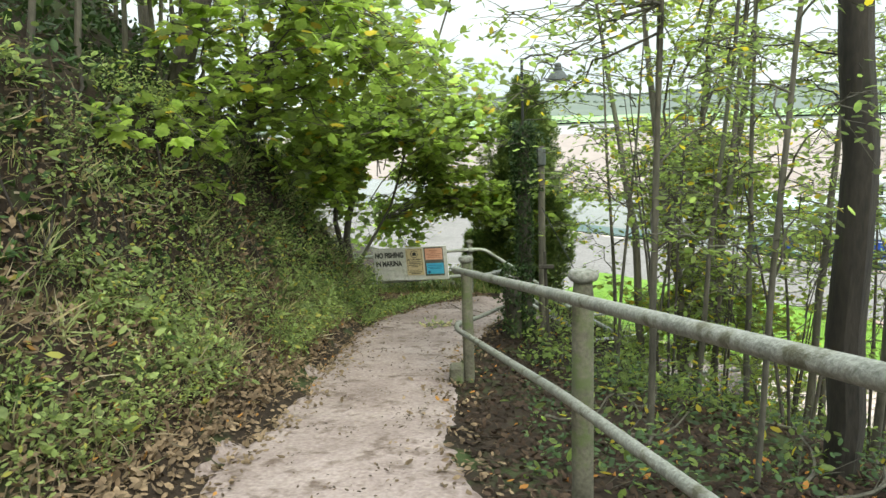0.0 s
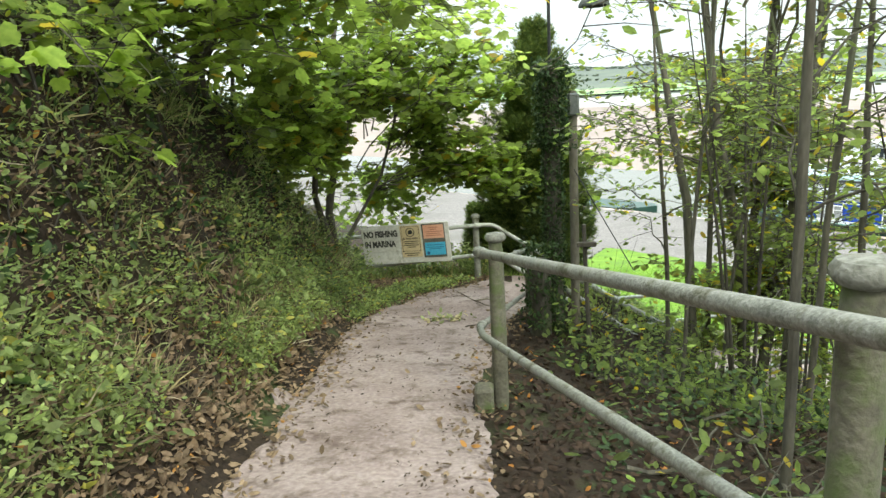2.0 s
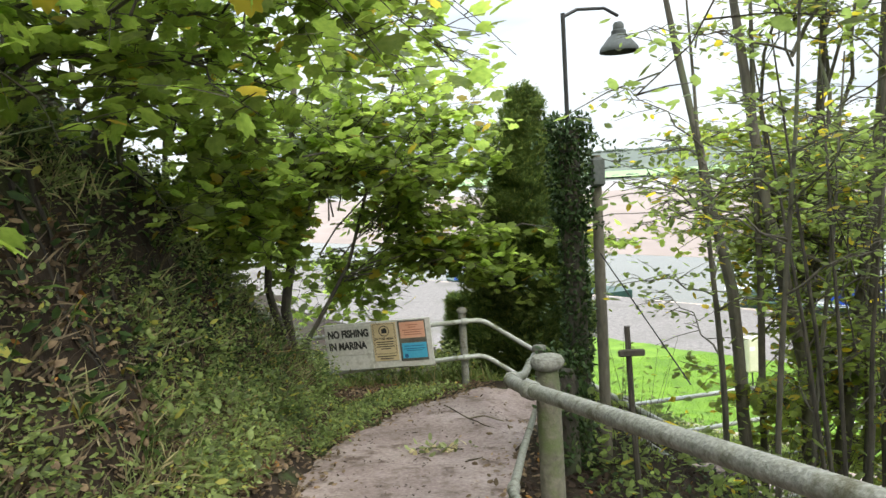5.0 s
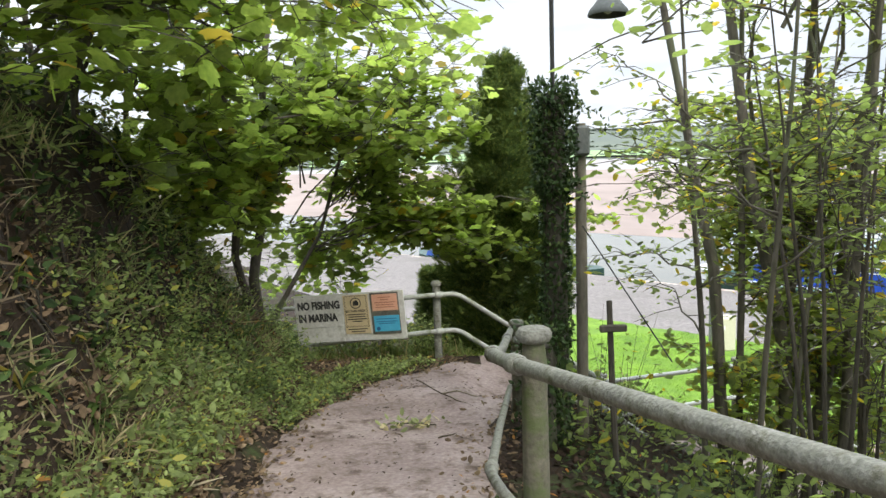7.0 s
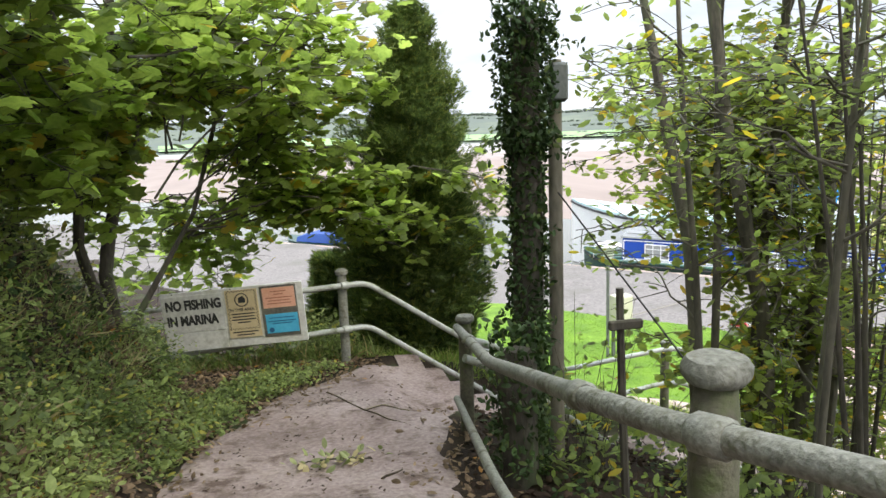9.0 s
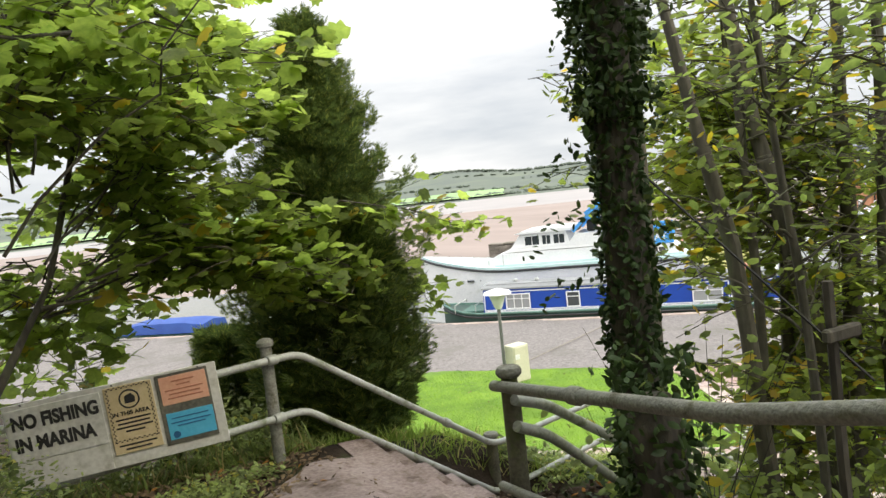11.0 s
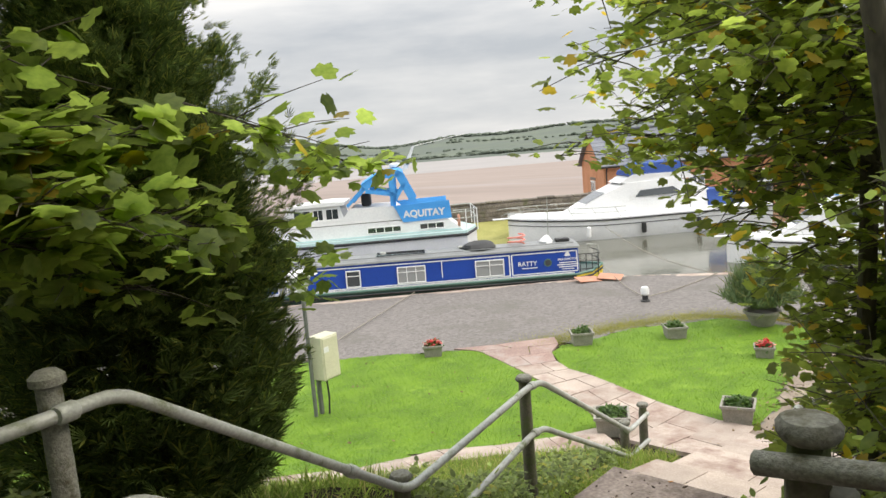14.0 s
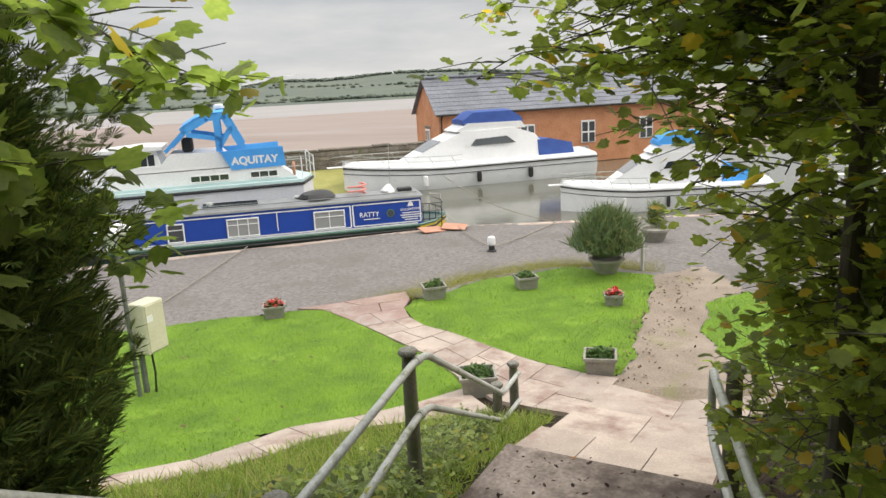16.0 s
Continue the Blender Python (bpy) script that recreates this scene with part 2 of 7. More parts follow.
class Geo:
    """Vertices and faces gathered for one mesh."""

    def __init__(self):
        self.v, self.f = [], []

    def add(self, verts, faces, m=None):
        k = len(self.v)
        self.v += [tuple(m @ Vector(p)) for p in verts] if m else [tuple(p) for p in verts]
        self.f += [tuple(k + i for i in q) for q in faces]
        return self

    def box(self, c, s, b=0.0, m=None):
        hx, hy, hz = s[0] / 2, s[1] / 2, s[2] / 2
        b = min(b, hx * 0.9, hy * 0.9, hz * 0.9)
        if b <= 0:
            vs = [(c[0] + i * hx, c[1] + j * hy, c[2] + k * hz) for k in (-1, 1) for j in (-1, 1) for i in (-1, 1)]
            return self.add(vs, [(0, 2, 3, 1), (4, 5, 7, 6), (0, 1, 5, 4), (2, 6, 7, 3), (0, 4, 6, 2), (1, 3, 7, 5)], m)
        vs, ix = [], {}
        for i in (-1, 1):
            for j in (-1, 1):
                for k in (-1, 1):
                    for ax in range(3):
                        d = [b, b, b]
                        d[ax] = 0
                        ix[i, j, k, ax] = len(vs)
                        vs.append((c[0] + i * (hx - d[0]), c[1] + j * (hy - d[1]), c[2] + k * (hz - d[2])))
        fs = []
        for ax in range(3):
            o = [a for a in range(3) if a != ax]
            for sg in (-1, 1):
                q = []
                for p, r in ((-1, -1), (1, -1), (1, 1), (-1, 1)):
                    key = [0, 0, 0]
                    key[ax], key[o[0]], key[o[1]] = sg, p, r
                    q.append(ix[(*key, ax)])
                fs.append(tuple(q))
        for ax in range(3):
            o = [a for a in range(3) if a != ax]
            for p in (-1, 1):
                for r in (-1, 1):
                    ka, kb = [0, 0, 0], [0, 0, 0]
                    ka[ax], kb[ax] = -1, 1
                    ka[o[0]] = kb[o[0]] = p
                    ka[o[1]] = kb[o[1]] = r
                    fs.append((ix[(*ka, o[0])], ix[(*kb, o[0])], ix[(*kb, o[1])], ix[(*ka, o[1])]))
        for i in (-1, 1):
            for j in (-1, 1):
                for k in (-1, 1):
                    fs.append((ix[i, j, k, 0], ix[i, j, k, 1], ix[i, j, k, 2]))
        return self.add(vs, fs, m)

    def tube(self, pts, r, n=8, m=None, caps=True):
        pts = [Vector(p) for p in pts]
        rs = [r] * len(pts) if isinstance(r, (int, float)) else list(r)
        vs, fs = [], []
        side = None
        for i, p in enumerate(pts):
            d = (pts[min(i + 1, len(pts) - 1)] - pts[max(i - 1, 0)]).normalized()
            if side is None:
                side = d.orthogonal().normalized()
            side = (side - d * side.dot(d)).normalized()
            up = d.cross(side)
            for k in range(n):
                a = 2 * math.pi * k / n
                vs.append(p + (side * math.cos(a) + up * math.sin(a)) * rs[i])
        for i in range(len(pts) - 1):
            for k in range(n):
                fs.append((i * n + k, i * n + (k + 1) % n, (i + 1) * n + (k + 1) % n, (i + 1) * n + k))
        if caps:
            fs.append(tuple(reversed(range(n))))
            fs.append(tuple(range((len(pts) - 1) * n, len(pts) * n)))
        return self.add(vs, fs, m)

    def lathe(self, prof, n=16, c=(0, 0, 0), m=None, wob=0.0):
        vs, fs = [], []
        for j, (r, z) in enumerate(prof):
            for k in range(n):
                a = 2 * math.pi * k / n
                w = 1 + wob * noise.noise((math.cos(a) * 1.3 + c[0], math.sin(a) * 1.3 + c[1], z * 3 + c[2]))
                vs.append((c[0] + r * w * math.cos(a), c[1] + r * w * math.sin(a), c[2] + z))
        for j in range(len(prof) - 1):
            for k in range(n):
                fs.append((j * n + k, j * n + (k + 1) % n, (j + 1) * n + (k + 1) % n, (j + 1) * n + k))
        fs.append(tuple(reversed(range(n))))
        fs.append(tuple(range((len(prof) - 1) * n, len(prof) * n)))
        return self.add(vs, fs, m)

    def prism(self, poly, lo, hi, axis=2, m=None):
        """A polygon pushed along an axis from lo to hi."""
        k = len(poly)

        def at(p, h):
            q = list(p)
            q.insert(axis, h)
            return tuple(q)

        vs = [at(p, lo) for p in poly] + [at(p, hi) for p in poly]
        fs = [tuple(reversed(range(k))), tuple(range(k, 2 * k))] + [(i, (i + 1) % k, k + (i + 1) % k, k + i) for i in range(k)]
        return self.add(vs, fs, m)

    def loft(self, rings, close=True, caps=True):
        """Rings of equal length joined in order."""
        n = len(rings[0])
        vs = [p for r in rings for p in r]
        fs = []
        for i in range(len(rings) - 1):
            for k in range(n if close else n - 1):
                fs.append((i * n + k, i * n + (k + 1) % n, (i + 1) * n + (k + 1) % n, (i + 1) * n + k))
        if caps:
            fs.append(tuple(reversed(range(n))))
            fs.append(tuple(range((len(rings) - 1) * n, len(rings) * n)))
        return self.add(vs, fs)


def mesh_of(name, geo, mat, smooth=False):
    me = bpy.data.meshes.new(name)
    me.from_pydata(geo.v, [], geo.f)
    bm = bmesh.new()
    bm.from_mesh(me)
    bmesh.ops.recalc_face_normals(bm, faces=bm.faces)
    bm.to_mesh(me)
    bm.free()
    me.materials.append(mat)
    if smooth:
        me.polygons.foreach_set("use_smooth", [True] * len(me.polygons))
        me.set_sharp_from_angle(angle=radians(40))
    return me


def part(name, geo, mat, parent=None, label="", smooth=False):
    ob = new(name, mesh_of(name, geo, mat, smooth))
    ob.parent = parent
    if label:
        ob["label"] = label
    return ob


def thing(name, at, label, category, group="", m=None):
    ob = new(name)
    ob.matrix_world = m if m else pose(*at)
    ob.empty_display_size = 0.1
    return tagged(ob, label, category, group)


def structure(name, geo, mat, label, category, smooth=False):
    return tagged(part(name, geo, mat, None, "", smooth), label, category, "", "structure")


def cloud_mesh(name, verts, faces, mat):
    """A mesh from arrays: verts (n, 3); faces (m, k), all with k corners."""
    me = bpy.data.meshes.new(name)
    k = faces.shape[1]
    me.vertices.add(len(verts))
    me.vertices.foreach_set("co", np.ascontiguousarray(verts, dtype=np.float32).ravel())
    me.loops.add(faces.size)
    me.loops.foreach_set("vertex_index", np.ascontiguousarray(faces, dtype=np.int32).ravel())
    me.polygons.add(len(faces))
    me.polygons.foreach_set("loop_start", np.arange(0, faces.size, k, dtype=np.int32))
    me.update(calc_edges=True)
    me.materials.append(mat)
    return me


RNG = np.random.default_rng(7)


def smooth01(t):
    t = np.clip(t, 0, 1)
    return t * t * (3 - 2 * t)


# ---- ground ----
GY = [-8.0, -3.0, 0.4, 2.85, 4.3, 5.78, 6.95, 10.13, 13.06, 14.0]
GZ = [1.9, 1.15, 0.60, 0.2, -0.02, -0.27, -0.40, -0.83, -1.08, -1.12]
LX = [-1.0, -1.0, -1.03, -1.15, -1.35, -1.4, -1.4, -2.0]  # the path's bank side
LY = [-8.0, 4.0, 5.2, 7.0, 9.5, 10.5, 12.3, 13.2]
RX = [2.2, 1.6, 0.75, 0.42, 0.27, 0.36, 0.62, 1.0]  # the path's fence side
RY = [-8.0, 0.0, 3.8, 5.2, 7.0, 9.0, 10.4, 12.0]


def along(y):
    return np.interp(y, GY, GZ)


def bumps(x, y, s, amp):
    return amp * (np.sin(x * s * 1.7 + y * s * 0.6 + 1.3) * np.sin(y * s * 1.3 - x * s * 0.4) + 0.5 * np.sin(x * s * 3.9 - 2 + y * s * 2.7) * np.sin(y * s * 4.3 + 0.7))


STAIR = [(0.6, -1.05), (2.4, -2.4), (4.75, -2.42), (4.76, -2.62), (5.9, -2.85), (5.91, -3.02), (7.4, -3.3), (7.41, -3.45), (8.6, -3.7)]


def lower(x, y):
    w = x * 0.8 + (y - 13) * 0.6
    z = -3.79 + 0.55 * np.clip((8.0 - w) / 2.5, 0, 1.4) ** 1.5
    return z + bumps(x, y, 0.9, 0.015)


def weedy(y):
    """How far the overgrown foot of the bank reaches back before the bare earth face."""
    return np.interp(y, [3.0, 8.0, 11.0], [1.0, 0.72, 0.62]) + 0.06 * np.sin(y * 2.3)


def height(x, y):
    """The height of the land at a place, as arrays."""
    lx, rx = np.interp(y, LY, LX), np.interp(y, RY, RX)
    g = along(np.minimum(y, 13.3))
    up = np.maximum(0, lx - x)
    w = weedy(y)
    cliff = 3.4 - 2.3 * smooth01((y - 10.3) / 1.8)
    bank = 1.5 * np.minimum(up, w) + cliff * np.clip(up - w, 0, 0.45) + 1.05 * np.clip(up - w - 0.45, 0, 3) - 0.2 * smooth01(up / 0.4)
    bank = bank * (1 - 0.75 * smooth01((y - 12.2) / 1.6)) + bumps(x, y, 2.1, 0.12) * smooth01(up / 0.8)
    out = np.hypot(np.maximum(0, x - rx), np.maximum(0, y - 13.25))
    ledge = 1 - smooth01((y - 6.5) / 2.5)
    flat = 1.0 + 2.2 * ledge
    drop = (0.22 - 0.08 * ledge) * np.minimum(out, flat) + 0.58 * np.maximum(0, out - flat) + 0.35 * np.maximum(0, y - 13.25)
    hill = g + bank - drop + bumps(x, y, 3.1, 0.03) * smooth01((out + up) / 0.4)
    low = lower(x, y)
    z = np.maximum(hill, low)
    s0 = np.abs(y - (12.35 + 0.06 * (x - 0.6)))
    stair = np.interp(x, [p[0] for p in STAIR], [p[1] for p in STAIR])
    k = (1 - smooth01((s0 - 0.85) / 0.5)) * smooth01((x - 0.2) / 0.4)
    k = np.where(x < 9.0, k, 0)
    return np.where(s0 < 1.6, z * (1 - k) + np.minimum(z, stair - 0.05) * k, z)


def hz(x, y):
    return float(height(np.array([x]), np.array([y]))[0])


QUAY_TURN = -45.73
QUAY = pose(19.01, 21.28, 0, 0, 0, QUAY_TURN)  # x along the quay's edge, y out over the basin
QUAY2_TURN = math.degrees(math.atan2(-3.1, 1.56))


def sheet(name, xs, ys, zf, mat, label, category, keep=None, kind="structure"):
    gx, gy = np.meshgrid(xs, ys)
    z = zf(gx, gy)
    v = np.stack([gx, gy, z], -1).reshape(-1, 3)
    n, m = len(xs), len(ys)
    i, j = np.meshgrid(np.arange(n - 1), np.arange(m - 1))
    a = (j * n + i).ravel()
    f = np.stack([a, a + 1, a + n + 1, a + n], -1)
    if keep is not None:
        c = v[f].mean(1)
        f = f[keep(c[:, 0], c[:, 1])]
    me = cloud_mesh(name, v, f, mat)
    me.polygons.foreach_set("use_smooth", [True] * len(me.polygons))
    return tagged(new(name, me), label, category, "", kind)


def quay_side(x, y):
    """Metres beyond the quay's edge, out over the basin."""
    a = 0.716 * (x - 19.01) + 0.698 * (y - 21.28)
    b = 0.893 * (x - 19.01) + 0.449 * (y - 21.28)
    return np.maximum(a, b)


def land(x, y):
    z = height(x, y)
    q = quay_side(x, y)
    far = q > 17.5
    bed = np.where(far, -5.0 - 4.0 * smooth01((q - 24) / 30), -6.0)
    return np.where(q > 0.05, bed, z)


gx = np.unique(np.concatenate([np.arange(-9, 10, 0.14), np.arange(10, 40, 0.6), np.geomspace(40, 3000, 26), -np.geomspace(9, 3000, 26)]))
gy = np.unique(np.concatenate([np.arange(-4, 20, 0.16), np.arange(20, 50, 0.6), np.geomspace(50, 3000, 26), -np.geomspace(4, 3000, 26)]))
sheet("ground", gx, gy, land, SOIL, "earth hillside with leaf litter above the marina, darkened for tree shade", "ground")


PY, PU = np.arange(-6, 12.85, 0.05), np.linspace(0, 1, 40)
py, pu = np.meshgrid(PY, PU, indexing="ij")
e0 = np.maximum(np.interp(py, LY, LX) - 0.04, np.interp(py, [9.8, 10.8, 11.75, 12.2, 12.85], [-1.5, -1.18, -0.82, -0.42, 0.1])) + 0.05 * np.sin(py * 5.1) + 0.03 * np.sin(py * 13)
e1 = np.interp(py, RY, RX) + 0.02 + 0.04 * np.sin(py * 2.3) + 0.012 * np.sin(py * 17 + 1)
px = e0 + (e1 - e0) * pu
dish = 0.03 * np.clip(np.minimum(pu, 1 - pu) / 0.08, -1, 1)
pz = height(px, py) - 0.01 + dish + bumps(px, py, 4.0, 0.008) + bumps(px, py, 11.0, 0.004)
n = len(PU)
i, j = np.meshgrid(np.arange(n - 1), np.arange(len(PY) - 1))
a = (j * n + i).ravel()
path = new("path", cloud_mesh("path", np.stack([px, py, pz], -1).reshape(-1, 3), np.stack([a, a + 1, a + n + 1, a + n], -1), DIRT))
path.data.polygons.foreach_set("use_smooth", [True] * len(path.data.polygons))
tagged(path, "trodden pinkish dirt footpath running downhill", "path", "", "structure")


def inside(poly, x, y):
    """Whether places lie in a polygon of the plan."""
    r = np.zeros(np.shape(x), bool)
    for (x0, y0), (x1, y1) in zip(poly, poly[1:] + poly[:1]):
        cut = (y0 > y) != (y1 > y)
        r ^= cut & (x < (x1 - x0) * (y - y0) / ((y1 - y0) or 1e-9) + x0)
    return r


LAWN_A = [(1.0, 21.5), (2.2, 19.2), (3.7, 18.1), (4.95, 17.1), (5.4, 17.0), (5.85, 17.35), (7.2, 16.05), (8.3, 15.5), (9.1, 16.55), (9.75, 17.75), (10.15, 18.6), (10.6, 20.0), (10.05, 20.75), (8.95, 22.25), (4.0, 27.0)]
LAWN_B = [(11.2, 18.3), (10.55, 17.7), (10.25, 16.75), (9.7, 15.45), (9.45, 14.4), (9.35, 13.9), (9.5, 13.5), (11.2, 13.7), (13.1, 13.9), (15.1, 14.25), (15.2, 16.2), (13.6, 17.7), (11.6, 18.5)]
LAWN_C = [(10.2, 12.0), (11.8, 12.75), (13.4, 12.9), (14.5, 12.2), (12.5, 10.5), (9.8, 10.2)]
FLAGS = [(2.0, 18.2), (3.62, 17.2), (4.7, 16.4), (5.7, 16.4), (6.5, 15.95), (7.05, 15.3), (7.3, 14.7), (7.3, 11.5), (8.75, 11.9), (8.75, 12.25), (9.3, 13.6), (9.4, 14.4), (9.75, 15.5), (10.3, 16.8), (10.6, 17.75), (12.1, 18.6), (10.9, 20.0), (10.5, 20.5), (10.6, 19.9), (10.1, 18.5), (9.0, 16.5), (8.2, 15.5), (7.2, 16.1), (5.85, 17.4), (5.3, 17.05), (3.7, 18.2), (2.2, 19.3)]


def wob(x, y, a=0.06):
    return a * np.sin(x * 5.3 + 1.1 * np.sin(y * 3.7)), a * np.sin(y * 4.9 + 1.3 * np.sin(x * 4.1))


def in_lawn_a(x, y):
    dx, dy = wob(x, y)
    return inside(LAWN_A, x + dx, y + dy)


def in_lawn_b(x, y):
    dx, dy = wob(x, y)
    return inside(LAWN_B, x + dx, y + dy) | inside(LAWN_C, x + dx, y + dy)


sheet("lawn", np.arange(0.5, 15.6, 0.06), np.arange(9.5, 27.5, 0.06), lambda x, y: height(x, y) + 0.035, LAWN, "short bright green mown lawn beside the quay", "lawn", lambda x, y: in_lawn_a(x, y) | in_lawn_b(x, y))


def in_quay(x, y):
    q = quay_side(x, y)
    return (q < 0.02) & (x * 0.8 + (y - 13) * 0.6 > 7.0) & ~in_lawn_a(x, y) & ~in_lawn_b(x, y) & ~inside(FLAGS, x, y) & ((y > 20) | (x > 8.6))


sheet("quay", np.arange(-30, 60, 0.2), np.arange(-30, 70, 0.2), lambda x, y: height(x, y) + 0.02, GRAVEL, "grey gravel quayside track along the basin", "road", in_quay)

SIDE = [(7.7, 11.3), (7.9, 12.3), (8.6, 13.7), (9.4, 13.7), (11.2, 13.7), (13.1, 13.9), (15.1, 14.25), (16.2, 13.4), (14.5, 12.3), (13.4, 12.9), (11.8, 12.75), (10.2, 12.0), (9.6, 10.9)]
TAN = material("sandy_gravel", (0.17, 0.13, 0.098), (0.33, 0.27, 0.215), 0.95, 0, 1.4, 40, 0.5, (0.2, 0.19, 0.09), 0.66)
sheet("side_path", np.arange(7.5, 16.5, 0.08), np.arange(10.5, 14.6, 0.08), lambda x, y: height(x, y) + 0.03, TAN, "sandy gravel path beside the lawn", "path", lambda x, y: inside(SIDE, x + wob(x, y)[0], y + wob(x, y)[1]) & ~in_lawn_b(x, y))

# quay walls, basin, river
g = Geo().box((-20, 0.0, -5.0), (40.2, 0.36, 2.46), 0.03, QUAY)
g.box((30, 0.0, -5.0), (60, 0.36, 2.46), 0.03, pose(19.01, 21.28, 0, 0, 0, QUAY2_TURN))
structure("quay_wall", g, STONE, "low pale stone edging of the quay", "wall")
g = Geo().prism([(-80, -0.1), (0, -0.1), (57, -18.2), (57, 18.6), (-80, 18.6)], -4.475, -4.425, 2, QUAY)
structure("basin_water", g, WATER, "still grey-brown water of the marina basin", "water")
g = Geo()
for (y0, z0), (y1, z1) in (((18.5, -4.42), (24, -4.6)), ((24, -4.6), (58, -7.5)), ((58, -7.5), (300, -8.0))):
    g.add([(-2500, y0, z0), (2500, y0, z0), (2500, y1, z1), (-2500, y1, z1)], [(0, 1, 2, 3)], QUAY)
structure("sand_bank", g, SAND, "brown tidal sand flats beside the river", "ground")
g = Geo().add([(-2500, 128, -7.99), (2500, 128, -7.99), (2500, 1100, -7.99), (-2500, 1100, -7.99)], [(0, 1, 2, 3)], QUAY)
structure("river_water", g, RIVER, "wide pale tidal river", "water")

# ---- fence beside the path ----


def round_post(name, x, y, top, base, r=0.075, group="fence posts beside the path"):
    t = thing(name, (x, y, base), "weathered grey mossy wooden fence post with rounded cap", "fence post", group)
    h = top - base
    part("shaft", Geo().lathe([(r * 1.05, -0.3), (r * 1.02, 0.0), (r, h * 0.5), (r * 0.95, h - 0.14), (r * 0.85, h - 0.09), (r * 0.8, h - 0.05)], 14, wob=0.08), POST, t, "", True)
    part("cap", Geo().lathe([(r * 0.8, h - 0.062), (r * 1.12, h - 0.055), (r * 1.32, h - 0.04), (r * 1.33, h - 0.024), (r * 1.1, h - 0.006), (r * 0.6, h), (r * 0.1, h + 0.002)], 16, wob=0.1), CAPM, t, "rounded lichen-grey cap", True)
    return t


def pipe_rail(name, pts, r, mat, label, joints=(), n=10):
    t = thing(name, pts[0], label, "handrail", "pipe rails")
    o = Vector(pts[0])
    fine = []
    for i, p in enumerate(pts):
        p = Vector(p)
        if 0 < i < len(pts) - 1:
            a, b = (Vector(pts[i - 1]) - p), (Vector(pts[i + 1]) - p)
            k = min(0.14, a.length * 0.4, b.length * 0.4)
            qa, qb = p + a.normalized() * k, p + b.normalized() * k
            for u in (0, 0.25, 0.5, 0.75, 1):
                fine.append(qa * (1 - u) ** 2 + p * 2 * u * (1 - u) + qb * u * u - o)
        else:
            fine.append(p - o)
    part("pipe", Geo().tube(fine, r, n), mat, t, "", True)
    for a, b, u in joints:
        p = Vector(pts[a]).lerp(Vector(pts[b]), u) - o
        d = (Vector(pts[b]) - Vector(pts[a])).normalized()
        part("collar", Geo().tube([p - d * 0.045, p - d * 0.035, p + d * 0.035, p + d * 0.045], [r * 1.1, r * 1.35, r * 1.35, r * 1.1], n), mat, t, "threaded pipe collar", True)
    return t


P0, P1, P2, P3 = (2.1, 0.4), (1.24, 3.82), (0.425, 6.98), (0.75, 10.58)
round_post("fence_post", *P0, 1.96, hz(*P0), 0.055)
round_post("fence_post", *P1, 1.36, hz(*P1) - 0.1, 0.055)
round_post("fence_post", *P2, 0.825, hz(*P2), 0.054)
round_post("fence_post", *P3, 0.0, hz(*P3) - 0.05, 0.052)
pipe_rail("fence_rail", [(1.98, 0.4, 1.81), (1.13, 3.82, 1.23), (0.305, 6.98, 0.695), (0.285, 7.28, 0.635), (0.47, 8.9, 0.2), (0.71, 10.68, -0.12)], 0.03, LICHEN, "lichen-covered grey pipe top rail of the path fence", ((1, 2, 0.96), (3, 4, 0.05), (4, 5, 0.5)))
pipe_rail("fence_rail", [(1.98, 0.4, 1.3), (1.13, 3.82, 0.72), (0.32, 6.98, 0.1), (0.27, 7.42, 0.02), (0.42, 8.7, -0.27), (0.69, 10.66, -0.66)], 0.026, LICHEN, "lichen-covered pipe lower rail of the path fence", ((3, 4, 0.1),))

# ---- barrier and sign at the path's end ----
pp = thing("barrier_post", (0.02, 13.08, -1.1), "weathered grey barrier post with domed cap", "post")
part("shaft", Geo().lathe([(0.052, -0.4), (0.05, 0.0), (0.048, 0.98)], 14), LICHEN, pp, "", True)
part("cap", Geo().lathe([(0.05, 0.98), (0.068, 0.99), (0.068, 1.02), (0.04, 1.045), (0.01, 1.05)], 14), LICHEN, pp, "", True)
LP, S1, S2, S3, S4 = (2.22, 13.55), (4.23, 13.94), (7.07, 14.48), (7.64, 14.5), (4.62, 11.58)
pipe_rail("stair_rail", [(-2.35, 13.32, -0.42), (0.02, 13.0, -0.22), (0.28, 13.1, -0.23), (2.2, 13.47, -1.6), (4.2, 13.86, -1.56), (4.45, 13.9, -1.6), (7.05, 14.4, -3.14), (7.62, 14.42, -3.1)], 0.03, GALV, "galvanised pipe top handrail of the steps", ((1, 2, 0.1), (2, 3, 0.72), (4, 5, 0.2), (5, 6, 0.97)))
pipe_rail("stair_rail", [(-2.3, 13.32, -0.93), (0.02, 13.0, -0.69), (0.28, 13.1, -0.70), (2.2, 13.47, -2.1), (4.2, 13.86, -2.02), (4.45, 13.9, -2.06), (7.05, 14.4, -3.5), (7.62, 14.42, -3.48)], 0.03, GALV, "galvanised pipe lower rail of the steps", ((1, 2, 0.1), (4, 5, 0.2)))
pipe_rail("stair_rail", [(0.72, 10.5, -0.16), (0.95, 10.57, -0.25), (2.7, 11.16, -1.42), (3.2, 11.33, -1.52), (4.6, 11.7, -1.54), (4.95, 11.76, -1.6), (4.95, 11.76, -2.05)], 0.03, GALV, "galvanised pipe handrail down the far side of the steps", ((1, 2, 0.9),))
